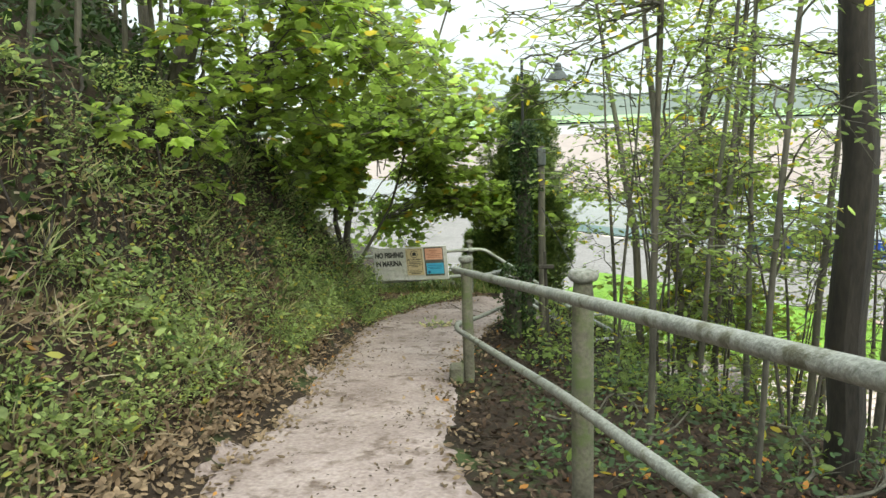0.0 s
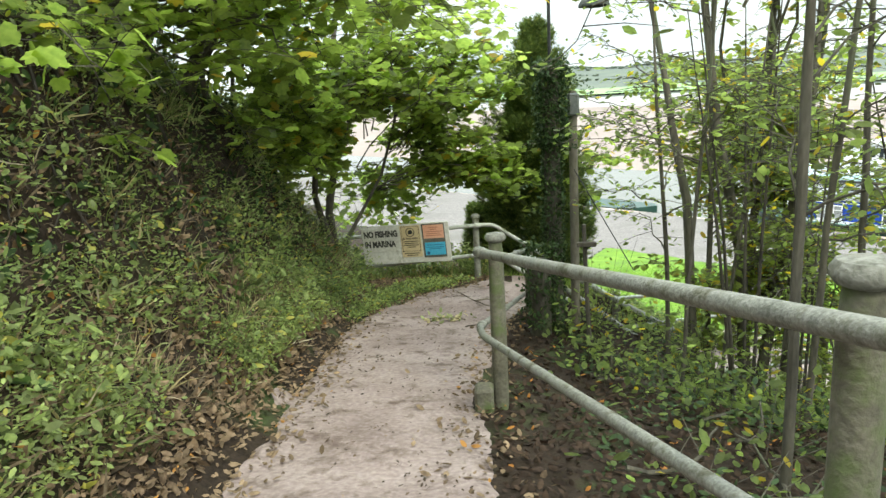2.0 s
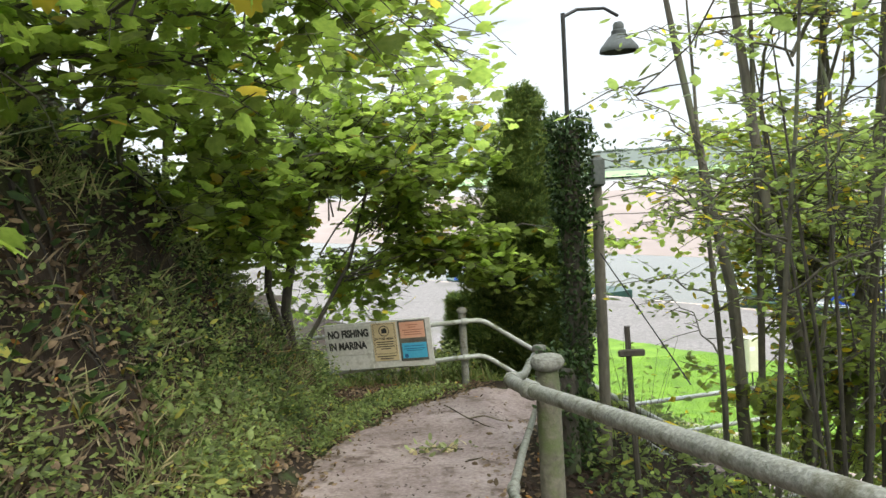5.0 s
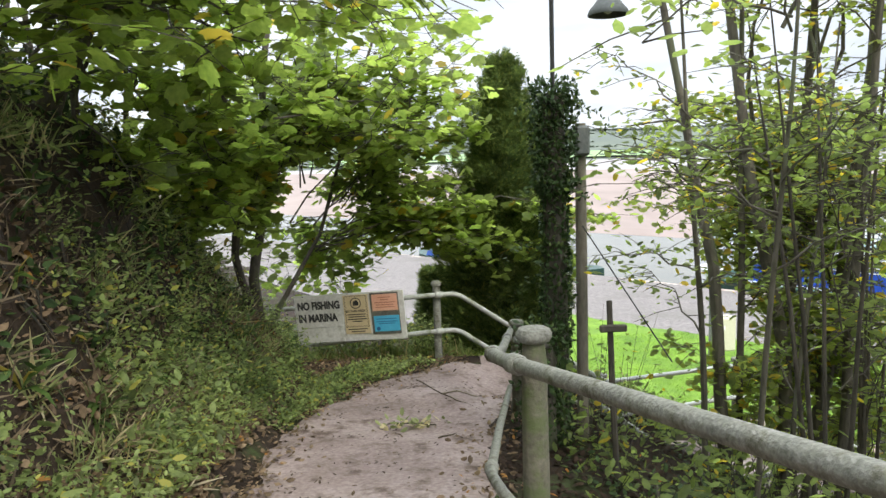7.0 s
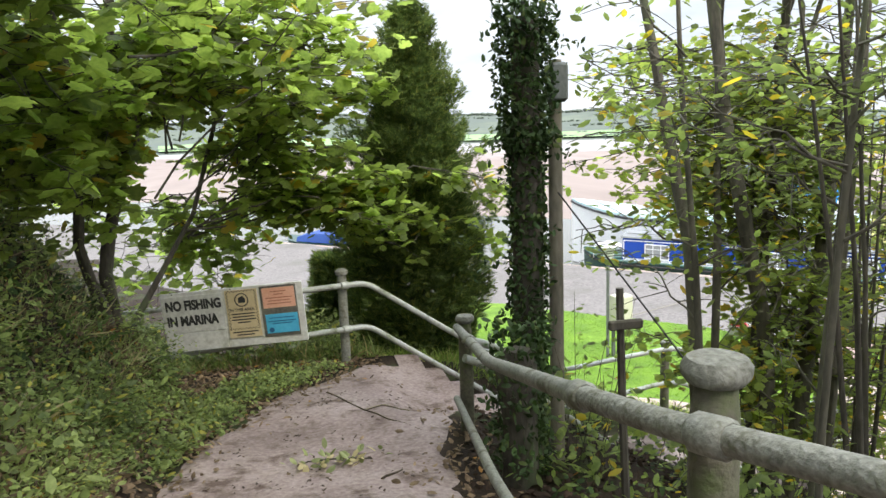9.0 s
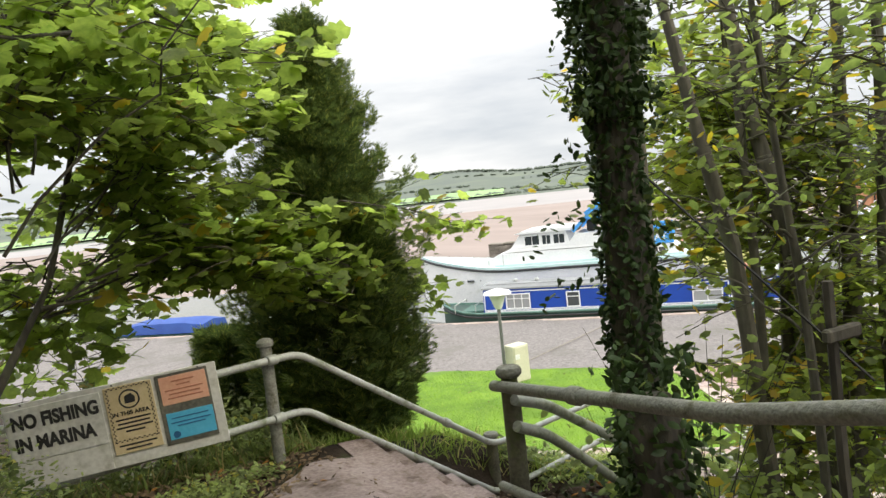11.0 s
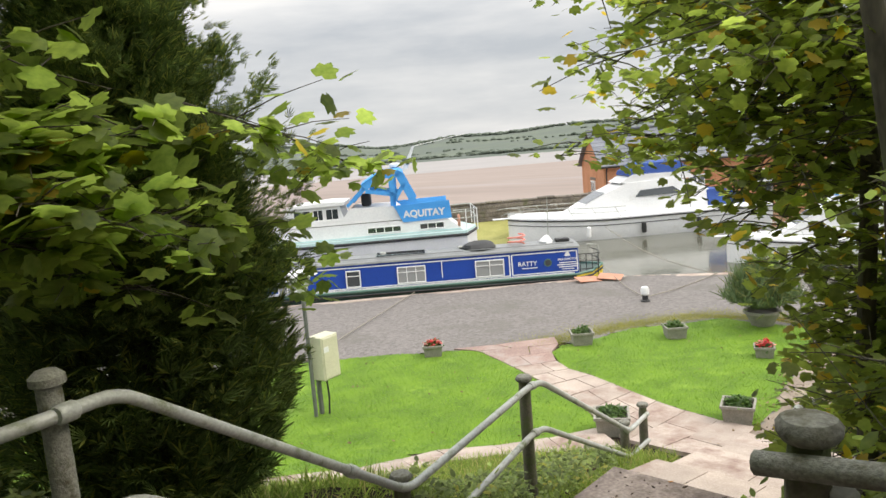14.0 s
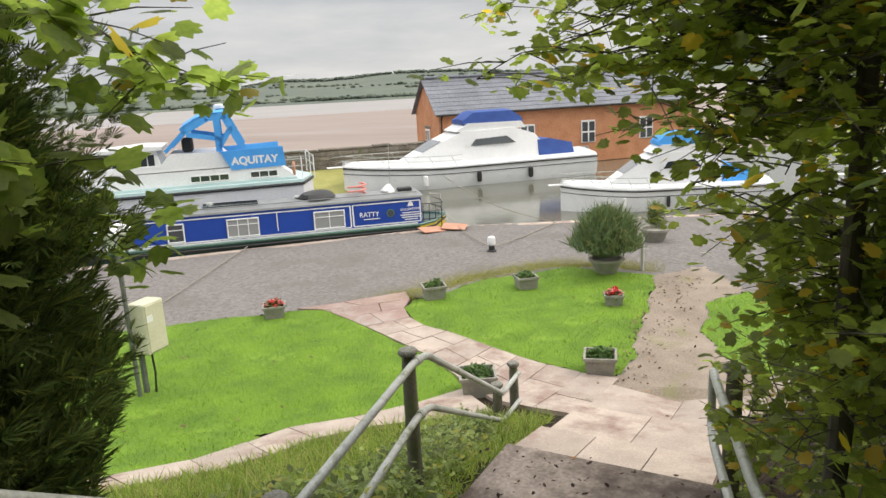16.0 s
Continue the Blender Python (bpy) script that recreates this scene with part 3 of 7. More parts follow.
pipe_rail("stair_rail", [(0.72, 10.5, -0.3), (0.95, 10.57, -0.42), (2.6, 11.12, -1.78), (3.2, 11.33, -2.0), (4.6, 11.7, -2.02), (4.95, 11.76, -2.05)], 0.03, GALV, "galvanised lower pipe down the far side of the steps", ())
for x, y, top in ((*LP, -1.5), (*S1, -1.47), (*S2, -3.02), (*S3, -2.97), (*S4, -1.42)):
    round_post("stair_post", x, y, top, min(top - 0.62, hz(x, y)), 0.06, "posts of the stair rail")


# ---- the far bank of the river ----


def far_z(az, r):
    k = np.clip((r - 800) / 500, 0, 1)
    hills = 42 + 11 * np.sin(az * 5.1 + 0.6) + 6 * np.sin(az * 11.3 + 2) + 3 * np.sin(az * 31)
    hills = hills * (1 - 0.42 * smooth01((az - 0.85) / 0.35))
    return -8.2 + 2.5 * smooth01((r - 780) / 25) + k**1.3 * hills + 1.5 * np.sin(az * 40) * k


azs, rs = np.radians(np.arange(-75, 125, 0.8)), np.array([770, 785, 800, 840, 880, 930, 990, 1060, 1140, 1230, 1320, 1500, 2400.0])
ga, gr = np.meshgrid(azs, rs)
shore = 1 + 0.12 * np.sin(ga * 3.1 + 1.0) + 0.18 * smooth01((ga - 0.95) / 0.5)
v = np.stack([gr * shore * np.sin(ga), gr * shore * np.cos(ga), far_z(ga, gr)], -1).reshape(-1, 3)
n = len(azs)
i, j = np.meshgrid(np.arange(n - 1), np.arange(len(rs) - 1))
a = (j * n + i).ravel()
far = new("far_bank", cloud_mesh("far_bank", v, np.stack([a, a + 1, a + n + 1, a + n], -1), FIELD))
far.data.polygons.foreach_set("use_smooth", [True] * len(far.data.polygons))
tagged(far, "low green hills with fields across the river", "hills", "", "structure")

ga, gr = np.meshgrid(np.radians(np.arange(-10, 31.5, 0.6)), np.linspace(796, 905, 10))
shore = 1 + 0.12 * np.sin(ga * 3.1 + 1.0) + 0.18 * smooth01((ga - 0.95) / 0.5)
n = ga.shape[1]
i, j = np.meshgrid(np.arange(n - 1), np.arange(9))
a = (j * n + i).ravel()
meadow = new("far_meadow", cloud_mesh("far_meadow", np.stack([gr * shore * np.sin(ga), gr * shore * np.cos(ga), far_z(ga, gr) + 2.2], -1).reshape(-1, 3), np.stack([a, a + 1, a + n + 1, a + n], -1), MEADOW))
tagged(meadow, "bright green pasture along the far shore", "field", "", "structure")

ICO = [(0, 0, 1), (0.894, 0, 0.447), (0.276, 0.851, 0.447), (-0.724, 0.526, 0.447), (-0.724, -0.526, 0.447), (0.276, -0.851, 0.447), (0.724, 0.526, -0.447), (-0.276, 0.851, -0.447), (-0.894, 0, -0.447), (-0.276, -0.851, -0.447), (0.724, -0.526, -0.447), (0, 0, -1)]
ICO_F = [(0, 1, 2), (0, 2, 3), (0, 3, 4), (0, 4, 5), (0, 5, 1), (1, 6, 2), (2, 7, 3), (3, 8, 4), (4, 9, 5), (5, 10, 1), (6, 7, 2), (7, 8, 3), (8, 9, 4), (9, 10, 5), (10, 6, 1), (11, 7, 6), (11, 8, 7), (11, 9, 8), (11, 10, 9), (11, 6, 10)]
N = 7000
az = RNG.uniform(-1.2, 2.0, N)
belt = RNG.random(N)
row = np.floor(RNG.random(N) * 5)
hedge = 870 + 85 * row + 30 * np.sin(az * (7 + row)) + RNG.normal(0, 3, N)
r = np.where(belt < 0.55, RNG.normal(1308, 12, N), np.where(np.sin(az * 23 + row * 2) > 0.2, hedge, RNG.normal(815, 5, N)))
sh = 1 + 0.12 * np.sin(az * 3.1 + 1.0) + 0.18 * smooth01((az - 0.95) / 0.5)
size = RNG.uniform(1.2, 3.4, N)
c = np.stack([r * sh * np.sin(az), r * sh * np.cos(az), far_z(az, r) + size * 0.5], -1)
tv = np.array(ICO)
tv = tv[None] * (1 + RNG.uniform(-0.5, 0.4, (N, 12, 1))) * size[:, None, None] * np.array([1.5, 1.5, 0.8]) + c[:, None]
f = (np.array(ICO_F)[None] + 12 * np.arange(N)[:, None, None]).reshape(-1, 3)
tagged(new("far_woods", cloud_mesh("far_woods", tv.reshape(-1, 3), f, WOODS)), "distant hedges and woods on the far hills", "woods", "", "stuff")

# ---- stone wall and brick building across the basin ----
g = Geo().box((-5.5, 18.25, -4.0), (21, 0.5, 3.0), 0.03, QUAY)
wall = structure("wall_basin", g, RUBBLE, "old rubble stone wall along the far side of the basin", "wall")
for k in range(21):
    part("coping_stone", Geo().box((-15.5 + k, 18.25, -2.44 + 0.03 * math.sin(k * 2.3)), (0.97, 0.6, 0.12), 0.03, QUAY), RUBBLE, wall)
for row in range(5):
    x = -16.0
    while x < 4.8:
        w = random.uniform(0.35, 0.75)
        part("stone", Geo().box((x + w / 2, 17.985, -2.66 - row * 0.24), (w - 0.03, 0.05, 0.21), 0.015, QUAY), RUBBLE, wall)
        x += w
structure("grass_bank", Geo().prism([(17.98, -3.85), (17.98, -3.5), (14.5, -4.42), (14.5, -4.6)], -8.5, 4.5, 0, QUAY), material("dry_grass", (0.22, 0.22, 0.06), (0.36, 0.34, 0.12), 0.95, 0, 1, 20, 0.4), "yellowing grass bank below the stone wall", "ground")

house = thing("brick_building", (0, 0, 0), "orange brick boathouse with grey slate roof", "building", m=QUAY @ pose(5.0, 18.5, -4.4))
EAVE, RIDGE, DEEP, LONG = 3.5, 5.45, 5.2, 17.0
g = Geo().prism([(0, 0), (DEEP, 0), (DEEP, EAVE), (DEEP / 2, RIDGE - 0.1), (0, EAVE)], 0, LONG, 0)
walls = part("wall", g, BRICK, house)
for sgn in (0, 1):
    roof = None
    for k in range(9):
        g = Geo()
        u0, u1 = k / 9, (k + 1.12) / 9
        ya, yb = DEEP / 2 * u0 - 0.25 * (1 - u0), DEEP / 2 * min(u1, 1.0) - 0.25 * (1 - u1)
        za, zb = EAVE - 0.15 + (RIDGE - EAVE + 0.15) * u0 + 0.06, EAVE - 0.15 + (RIDGE - EAVE + 0.15) * min(u1, 1.0) + 0.03
        if sgn:
            ya, yb = DEEP - ya, DEEP - yb
        g.add([(-0.25, ya, za), (LONG + 0.25, ya, za), (LONG + 0.25, yb, zb), (-0.25, yb, zb), (-0.25, ya, za - 0.06), (LONG + 0.25, ya, za - 0.06), (LONG + 0.25, yb, zb - 0.05), (-0.25, yb, zb - 0.05)], [(0, 1, 2, 3), (4, 7, 6, 5), (0, 4, 5, 1), (0, 3, 7, 4), (1, 5, 6, 2), (3, 2, 6, 7)])
        if roof is None:
            roof = part("roof", g, SLATE, house, "grey slate roof slope in courses")
        else:
            part("slate_course", g, SLATE, roof)
part("ridge", Geo().tube([(-0.25, DEEP / 2, RIDGE + 0.08), (LONG + 0.25, DEEP / 2, RIDGE + 0.08)], 0.1, 8), SLATE, house)
part("gutter", Geo().tube([(-0.2, -0.3, EAVE - 0.12), (LONG, -0.3, EAVE - 0.12)], 0.06, 8), BLACK, house, "black gutter")
part("downpipe", Geo().tube([(0.15, -0.3, EAVE - 0.12), (0.15, -0.06, EAVE - 0.4), (0.15, -0.06, 0)], 0.04, 8), BLACK, house, "black downpipe")
for x, y, ax in ((0, 2.0, 0), (5.0, 0, 1), (9.0, 0, 1), (13.0, 0, 1)):
    m = pose(x, y, 1.2, 0, 0, 90 if ax == 0 else 0)
    w = part("window", Geo().box((0.45, 0, 0.65), (0.95, 0.12, 1.35), 0.02, m), WHITE, house, "white-framed arched window")
    for px in (0.22, 0.68):
        for pz in (0.3, 0.95):
            part("pane", Geo().box((px, 0, pz), (0.36, 0.14, 0.55), 0, m), PANE, w)
part("lintel", Geo().box((0.0, 2.45, 2.65), (0.1, 1.2, 0.16), 0.02), RUBBLE, house)

# ---- narrowboat ----


def words(name, text, size, m, mat, parent, bold=0.0):
    """Letters as a thin mesh under their board; m puts the text's plane, x along the line."""
    cu = bpy.data.curves.new(name, "FONT")
    cu.body, cu.size, cu.extrude, cu.offset = text, size, 0.002, bold
    tmp = bpy.data.objects.new(name, cu)
    scene.collection.objects.link(tmp)
    bpy.context.view_layer.update()
    me = bpy.data.meshes.new_from_object(tmp.evaluated_get(bpy.context.evaluated_depsgraph_get()))
    bpy.data.objects.remove(tmp)
    me.transform(m)
    me.materials.clear()
    me.materials.append(mat)
    ob = new(name, me)
    ob.parent = parent
    return ob


def window(parent, x0, x1, z0, z1, y, bars=1, open_top=True, frame_mat=None, out=-1, t=0.04, pane=None):
    """A framed boat window on a side whose outside looks along out * y."""
    frame_mat = frame_mat or WHITE
    w = part("window", Geo().box(((x0 + x1) / 2, y - out * 0.012, (z0 + z1) / 2), (x1 - x0 - 0.02, 0.02, z1 - z0 - 0.02)), pane or PANE, parent, "window in a pale metal frame")
    g = Geo()
    for zz in (z0, z1):
        g.box(((x0 + x1) / 2, y + out * 0.012, zz), (x1 - x0 + t, 0.035, t), 0.008)
    for xx in (x0, x1):
        g.box((xx, y + out * 0.012, (z0 + z1) / 2), (t, 0.034, z1 - z0 - t), 0.008)
    part("frame", g, frame_mat, w)
    for k in range(bars):
        part("bar", Geo().box((x0 + (x1 - x0) * (k + 1) / (bars + 1), y + out * 0.01, (z0 + z1) / 2), (t * 0.7, 0.025, z1 - z0 - t), 0.006), frame_mat, w)
    if open_top:
        part("bar", Geo().box(((x0 + x1) / 2, y + out * 0.009, z0 + (z1 - z0) * 0.68), (x1 - x0 - t, 0.022, t * 0.6), 0.005), frame_mat, w)
    return w


def hull_rings(x0, x1, yc, half, top, keel, bow0=1.2, bow1=1.2, rise0=0.3, rise1=0.2, steps=16, flare=0.92):
    """Sections of a boat from x0 to x1: pointed over bow0 and bow1 metres at the two ends."""
    rings = []
    for k in range(steps + 1):
        x = x0 + (x1 - x0) * k / steps
        a, b = max(0, (x - x0) / bow0), max(0, (x1 - x) / bow1)
        w = half * min(1.0, math.sin(min(1, a) * math.pi / 2) ** 0.75 + 0.03, math.sin(min(1, b) * math.pi / 2) ** 0.75 + 0.03)
        z = top + rise0 * max(0, 1 - a) ** 1.5 + rise1 * max(0, 1 - b) ** 1.5
        rings.append([(x, yc - w, z), (x, yc - w * (1 + flare) / 2, (z + keel) / 2), (x, yc - w * flare * 0.9, keel), (x, yc + w * flare * 0.9, keel), (x, yc + w * (1 + flare) / 2, (z + keel) / 2), (x, yc + w, z)])
    return rings


def rub_rail(rings, side, dz, r, dy=0.0):
    return [(p[side][0], p[side][1] + (dy if side else -dy), p[side][2] + dz) for p in rings]


GREY_ROOF = material("grey_boat_roof", (0.16, 0.17, 0.17), (0.27, 0.28, 0.28), 0.6, 0, 1.5, 25, 0.1, (0.33, 0.33, 0.31), 0.66)
TEAL = material("pale_teal_paint", (0.42, 0.60, 0.60), (0.55, 0.70, 0.69), 0.4, 0, 2, 20, 0.03)
LGREEN = material("mid_green_paint", (0.05, 0.13, 0.10), (0.09, 0.19, 0.15), 0.45, 0, 2, 20, 0.05)
YELLOW = material("yellow_paint", (0.62, 0.46, 0.03), (0.75, 0.57, 0.06), 0.5, 0, 3, 20, 0.05)
TERRA = material("terracotta_board", (0.42, 0.19, 0.12), (0.56, 0.29, 0.20), 0.8, 0, 3, 25, 0.1)
PINK = material("faded_red_plastic", (0.62, 0.20, 0.16), (0.75, 0.30, 0.25), 0.6, 0, 3, 25, 0.1)
ROPE = material("old_rope", (0.18, 0.16, 0.13), (0.32, 0.29, 0.24), 0.9, 0, 20, 80, 0.3)

TRIM = QUAY @ pose(-13, 0, -3.7, 0, 0.65, 0) @ pose(13, 0, 3.7)  # floats slightly down at the stern
nb = thing("narrowboat", (0, 0, 0), "long blue and dark green narrowboat moored against the quay", "narrowboat", m=TRIM)
rings = hull_rings(-13.3, 0.15, 1.3, 1.04, -3.5, -4.75, 1.7, 1.1, 0.22, 0.12, 24)
part("hull", Geo().loft(rings), GREEN, nb, "dark green steel hull", True)
part("rubbing_strake", Geo().tube(rub_rail(rings, 0, -0.12, 0, 0.02), 0.035, 6), BLACK, nb)
part("gunwale", Geo().tube(rub_rail(rings, 0, 0.01, 0, 0.0), 0.045, 6), LGREEN, nb)
part("gunwale", Geo().tube(rub_rail(rings, 5, 0.01, 0, 0.0), 0.045, 6), LGREEN, nb)
part("bow_flash", Geo().loft([[(x, y - 0.012, z - 0.02), (x, y - 0.012, z - 0.3), (x, y + 0.03, z - 0.3), (x, y + 0.03, z - 0.02)] for x, y, z in [r[0] for r in rings[-3:]]]), YELLOW, nb, "yellow painted bow flash")
CX0, CX1, ZB, ZT = -11.45, -0.84, -3.49, -2.62
g = Geo()
g.loft([[(x, 0.40, ZB), (x, 0.48, ZT), (x, 0.75, ZT + 0.07), (x, 1.3, ZT + 0.1), (x, 1.85, ZT + 0.07), (x, 2.12, ZT), (x, 2.20, ZB)] for x in (CX0, CX1)])
part("cabin", g, BLUE, nb, "royal blue cabin side")
g = Geo().loft([[(x, 0.43, ZT - 0.03), (x, 0.45, ZT + 0.03), (x, 0.75, ZT + 0.09), (x, 1.3, ZT + 0.12), (x, 1.85, ZT + 0.09), (x, 2.15, ZT + 0.03), (x, 2.16, ZT - 0.03)] for x in (CX0 - 0.06, CX1 + 0.05)])
part("roof", g, GREY_ROOF, nb, "dull grey cambered roof")
part("roof_handrail", Geo().tube([(CX0 + 0.1, 0.62, ZT + 0.13), (CX1 - 0.1, 0.62, ZT + 0.13)], 0.018, 6), GREY_ROOF, nb)


def side_y(z):
    return 0.40 + 0.08 * (z - ZB) / (ZT - ZB) - 0.006


for x0, x1, z0, z1 in ((CX0 + 0.05, -3.1, -3.40, -2.74), (-3.02, CX1 - 0.05, -3.39, -2.74)):
    g = Geo()
    for zz in (z0, z1):
        g.box(((x0 + x1) / 2, side_y(zz) - 0.002, zz), (x1 - x0, 0.012, 0.035))
    for xx in (x0, x1):
        g.add([(xx - 0.02, side_y(z0) - 0.004, z0), (xx + 0.02, side_y(z0) - 0.004, z0), (xx + 0.02, side_y(z1) - 0.004, z1), (xx - 0.02, side_y(z1) - 0.004, z1)], [(0, 1, 2, 3)])
    part("coach_line", g, WHITE, nb, "white coach line")
part("gunwale_line", Geo().box((-6.2, 0.385, -3.455), (10.4, 0.02, 0.05)), WHITE, nb, "white line along the cabin's foot")
for x0, x1, bars in ((-4.21, -3.3, 1), (-6.74, -5.85, 2), (-8.39, -7.95, 0), (-10.58, -9.72, 2)):
    window(nb, x0, x1, -3.36, -2.84, side_y(-3.2) - 0.01, bars, pane=PANE if bars == 0 else PALE_PANE)
part("door_post", Geo().box((-5.3, side_y(-3.07) - 0.004, -3.07), (0.03, 0.02, 0.66)), WHITE, nb)
p_hole = part("porthole", Geo().lathe([(0.10, -0.02), (0.13, -0.02), (0.13, 0.02), (0.10, 0.02)], 18, (0, 0, 0), pose(-1.85, side_y(-3.07), -3.07, 90)), LGREEN, nb, "round brass-rimmed porthole")
part("pane", Geo().lathe([(0.1, -0.015), (0.1, 0.015)], 18, (0, 0, 0), pose(-1.85, side_y(-3.07) - 0.01, -3.07, 90)), PANE, p_hole)
tm = Matrix.Rotation(radians(90), 4, "X")
words("lettering", "RATTY", 0.2, pose(-2.83, side_y(-3.1) - 0.01, -3.12) @ tm, WHITE, nb, 0.004)
words("lettering", "SAUL JUNCTION", 0.088, pose(-1.53, side_y(-3.0) - 0.01, -3.02) @ tm, WHITE, nb, 0.003)
g = Geo().prism([(-0.1, 0), (0.1, 0), (0.06, 0.1), (0, 0.16), (-0.06, 0.1)], -0.012, 0.0, 1, pose(-1.2, side_y(-2.88), -2.9))
part("emblem", g, WHITE, nb)
for k, (w, zz) in enumerate(((0.55, -3.1), (0.7, -3.17), (0.6, -3.24), (0.42, -3.31))):
    part("small_print", Geo().box((-1.2, side_y(zz) - 0.004, zz), (w, 0.01, 0.03)), WHITE, nb)
part("small_print", Geo().box((-2.45, side_y(-3.22) - 0.004, -3.2), (0.5, 0.01, 0.03)), WHITE, nb)
for x in (-10.4, -9.6, -7.2, -4.6):
    part("roof_vent", Geo().lathe([(0.05, 0), (0.05, 0.05), (0.11, 0.06), (0.1, 0.1), (0.03, 0.12)], 12, (x, 1.3, ZT + 0.1)), GALV, nb, "mushroom roof vent", True)
part("solar_panel", Geo().box((-6.6, 1.1, ZT + 0.15), (1.6, 0.7, 0.04), 0.008), PANE, nb, "flat dark solar panel on the roof")
part("front_well", Geo().box((-12.1, 1.3, -3.48), (1.1, 1.3, 0.1), 0.02), LGREEN, nb)
for x in (-12.6, -11.8):
    part("well_rail", Geo().tube([(x, 0.5, -3.5), (x, 0.5, -3.2), (x, 2.0, -3.2), (x, 2.0, -3.5)], 0.02, 6), GALV, nb)
for x in (-0.75, -0.55, -0.35, -0.15):
    for y in (0.62,):
        part("deck_rail", Geo().tube([(x, y, -3.65), (x, y, -2.9)], 0.013, 6), BLACK, nb)
for z in (-2.9, -3.15, -3.4):
    part("deck_rail", Geo().tube([(-0.8, 0.62, z), (-0.1, 0.62, z), (0.0, 1.3, z), (-0.1, 1.98, z)], 0.015, 6), BLACK, nb)
part("tiller", Geo().tube([(0.0, 1.3, -3.6), (0.02, 1.3, -2.72), (-0.35, 1.3, -2.68)], 0.022, 6), GALV, nb, "curved steel tiller")

tarp = thing("folded_cover", (0, 0, 0), "dark folded tarpaulin heap lying on the narrowboat roof", "tarpaulin", m=TRIM @ pose(-3.9, 1.2, ZT + 0.1))
part("cloth", Geo().lathe([(0.55, 0), (0.6, 0.06), (0.5, 0.16), (0.3, 0.22), (0.1, 0.24)], 14, wob=0.4), BLACK, tarp, "", True)
hose = thing("coiled_hose", (0, 0, 0), "faded red coiled hose lying on the narrowboat roof", "hose", m=TRIM @ pose(-2.75, 1.2, ZT + 0.14))
part("coil", Geo().tube([(0.27 * math.cos(a * 0.35) + 0.02 * (a % 3), 0.24 * math.sin(a * 0.35), 0.008 * a) for a in range(0, 40)], 0.03, 6), PINK, hose, "", True)
kit = thing("mooring_kit", (0, 0, 0), "white canvas bundle and black box on the narrowboat roof", "boat gear", m=TRIM @ pose(-1.7, 1.2, ZT + 0.1))
part("bundle", Geo().lathe([(0.22, 0), (0.24, 0.07), (0.16, 0.17), (0.05, 0.26)], 10, wob=0.5), WHITE, kit, "", True)
part("box", Geo().box((0.5, 0, 0.06), (0.45, 0.3, 0.12), 0.02), BLACK, kit)
part("pole", Geo().tube([(0.1, 0.3, 0), (0.12, 0.3, 1.5)], 0.014, 6), GALV, kit, "thin white pole")
for k, (x, y, rz) in enumerate(((-0.75, -0.35, 12), (-0.05, -0.4, -28))):
    b = thing("gangplank", (0, 0, 0), "terracotta-coloured board lying on the quay edge", "board", "boards on the quay", QUAY @ pose(x, y, -3.70 + 0.03 * k, 9, 4, rz))
    part("board", Geo().box((0, 0, 0), (0.75, 0.5, 0.03), 0.006), TERRA, b)

# ---- motor cruiser outside the narrowboat ----
aq = thing("motor_cruiser", (0, 0, 0), "tall white motor cruiser with bright blue canopy", "boat", m=QUAY)
rings = hull_rings(-15.2, -3.75, 4.45, 1.72, -2.28, -4.7, 4.2, 0.25, 0.55, 0.0, 24, 0.97)
part("hull", Geo().loft(rings), WHITE, aq, "white painted hull", True)
part("rubbing_strake", Geo().tube(rub_rail(rings, 0, -0.02, 0, 0.02), 0.05, 8), BLACK, aq, "dark rubbing strake")
part("deck", Geo().loft([[(r[0][0], r[0][1] + 0.05, r[0][2] + 0.01), (r[0][0], r[0][1] + 0.05, r[0][2] + 0.11), (r[5][0], r[5][1] - 0.05, r[5][2] + 0.11), (r[5][0], r[5][1] - 0.05, r[5][2] + 0.01)] for r in rings]), TEAL, aq, "pale teal deck edge")
Y0, Y1 = 3.12, 5.8
part("lower_cabin", Geo().prism([(-12.4, -2.18), (-11.4, -1.65), (-4.95, -1.65), (-4.3, -2.18)], Y0, Y1, 1), WHITE, aq)
part("side_coaming", Geo().prism([(-11.2, -1.62), (-10.9, -1.45), (-8.6, -1.42), (-8.3, -1.08), (-6.7, -1.12), (-6.3, -1.5), (-4.7, -1.62)], Y0 + 0.08, Y1 - 0.08, 1), WHITE, aq)
part("saloon", Geo().prism([(-10.95, -1.5), (-10.55, -0.98), (-8.7, -0.92), (-8.55, -1.5)], Y0 + 0.22, Y1 - 0.22, 1), WHITE, aq)
part("saloon_roof", Geo().prism([(-10.75, -0.95), (-10.5, -0.86), (-9.2, -0.78), (-8.5, -0.82), (-8.5, -0.93)], Y0 + 0.12, Y1 - 0.12, 1), WHITE, aq)
for x0, x1 in ((-10.35, -9.75), (-9.65, -9.3), (-9.2, -8.75)):
    window(aq, x0, x1, -1.42, -1.04, Y0 + 0.21, 1, False, None, -1, 0.03)
for x0, x1, bars in ((-7.75, -6.55, 3), (-5.88, -5.0, 2)):
    window(aq, x0, x1, -2.03, -1.82, Y0 - 0.005, bars, False, None, -1, 0.04)
for x in (-12.6, -12.05):
    part("port_light", Geo().box((x, 2.86, -2.62), (0.3, 0.1, 0.09), 0.02), PANE, aq)
part("toe_stripe", Geo().box((-8.0, Y0 - 0.012, -2.12), (7.2, 0.03, 0.05)), TEAL, aq)
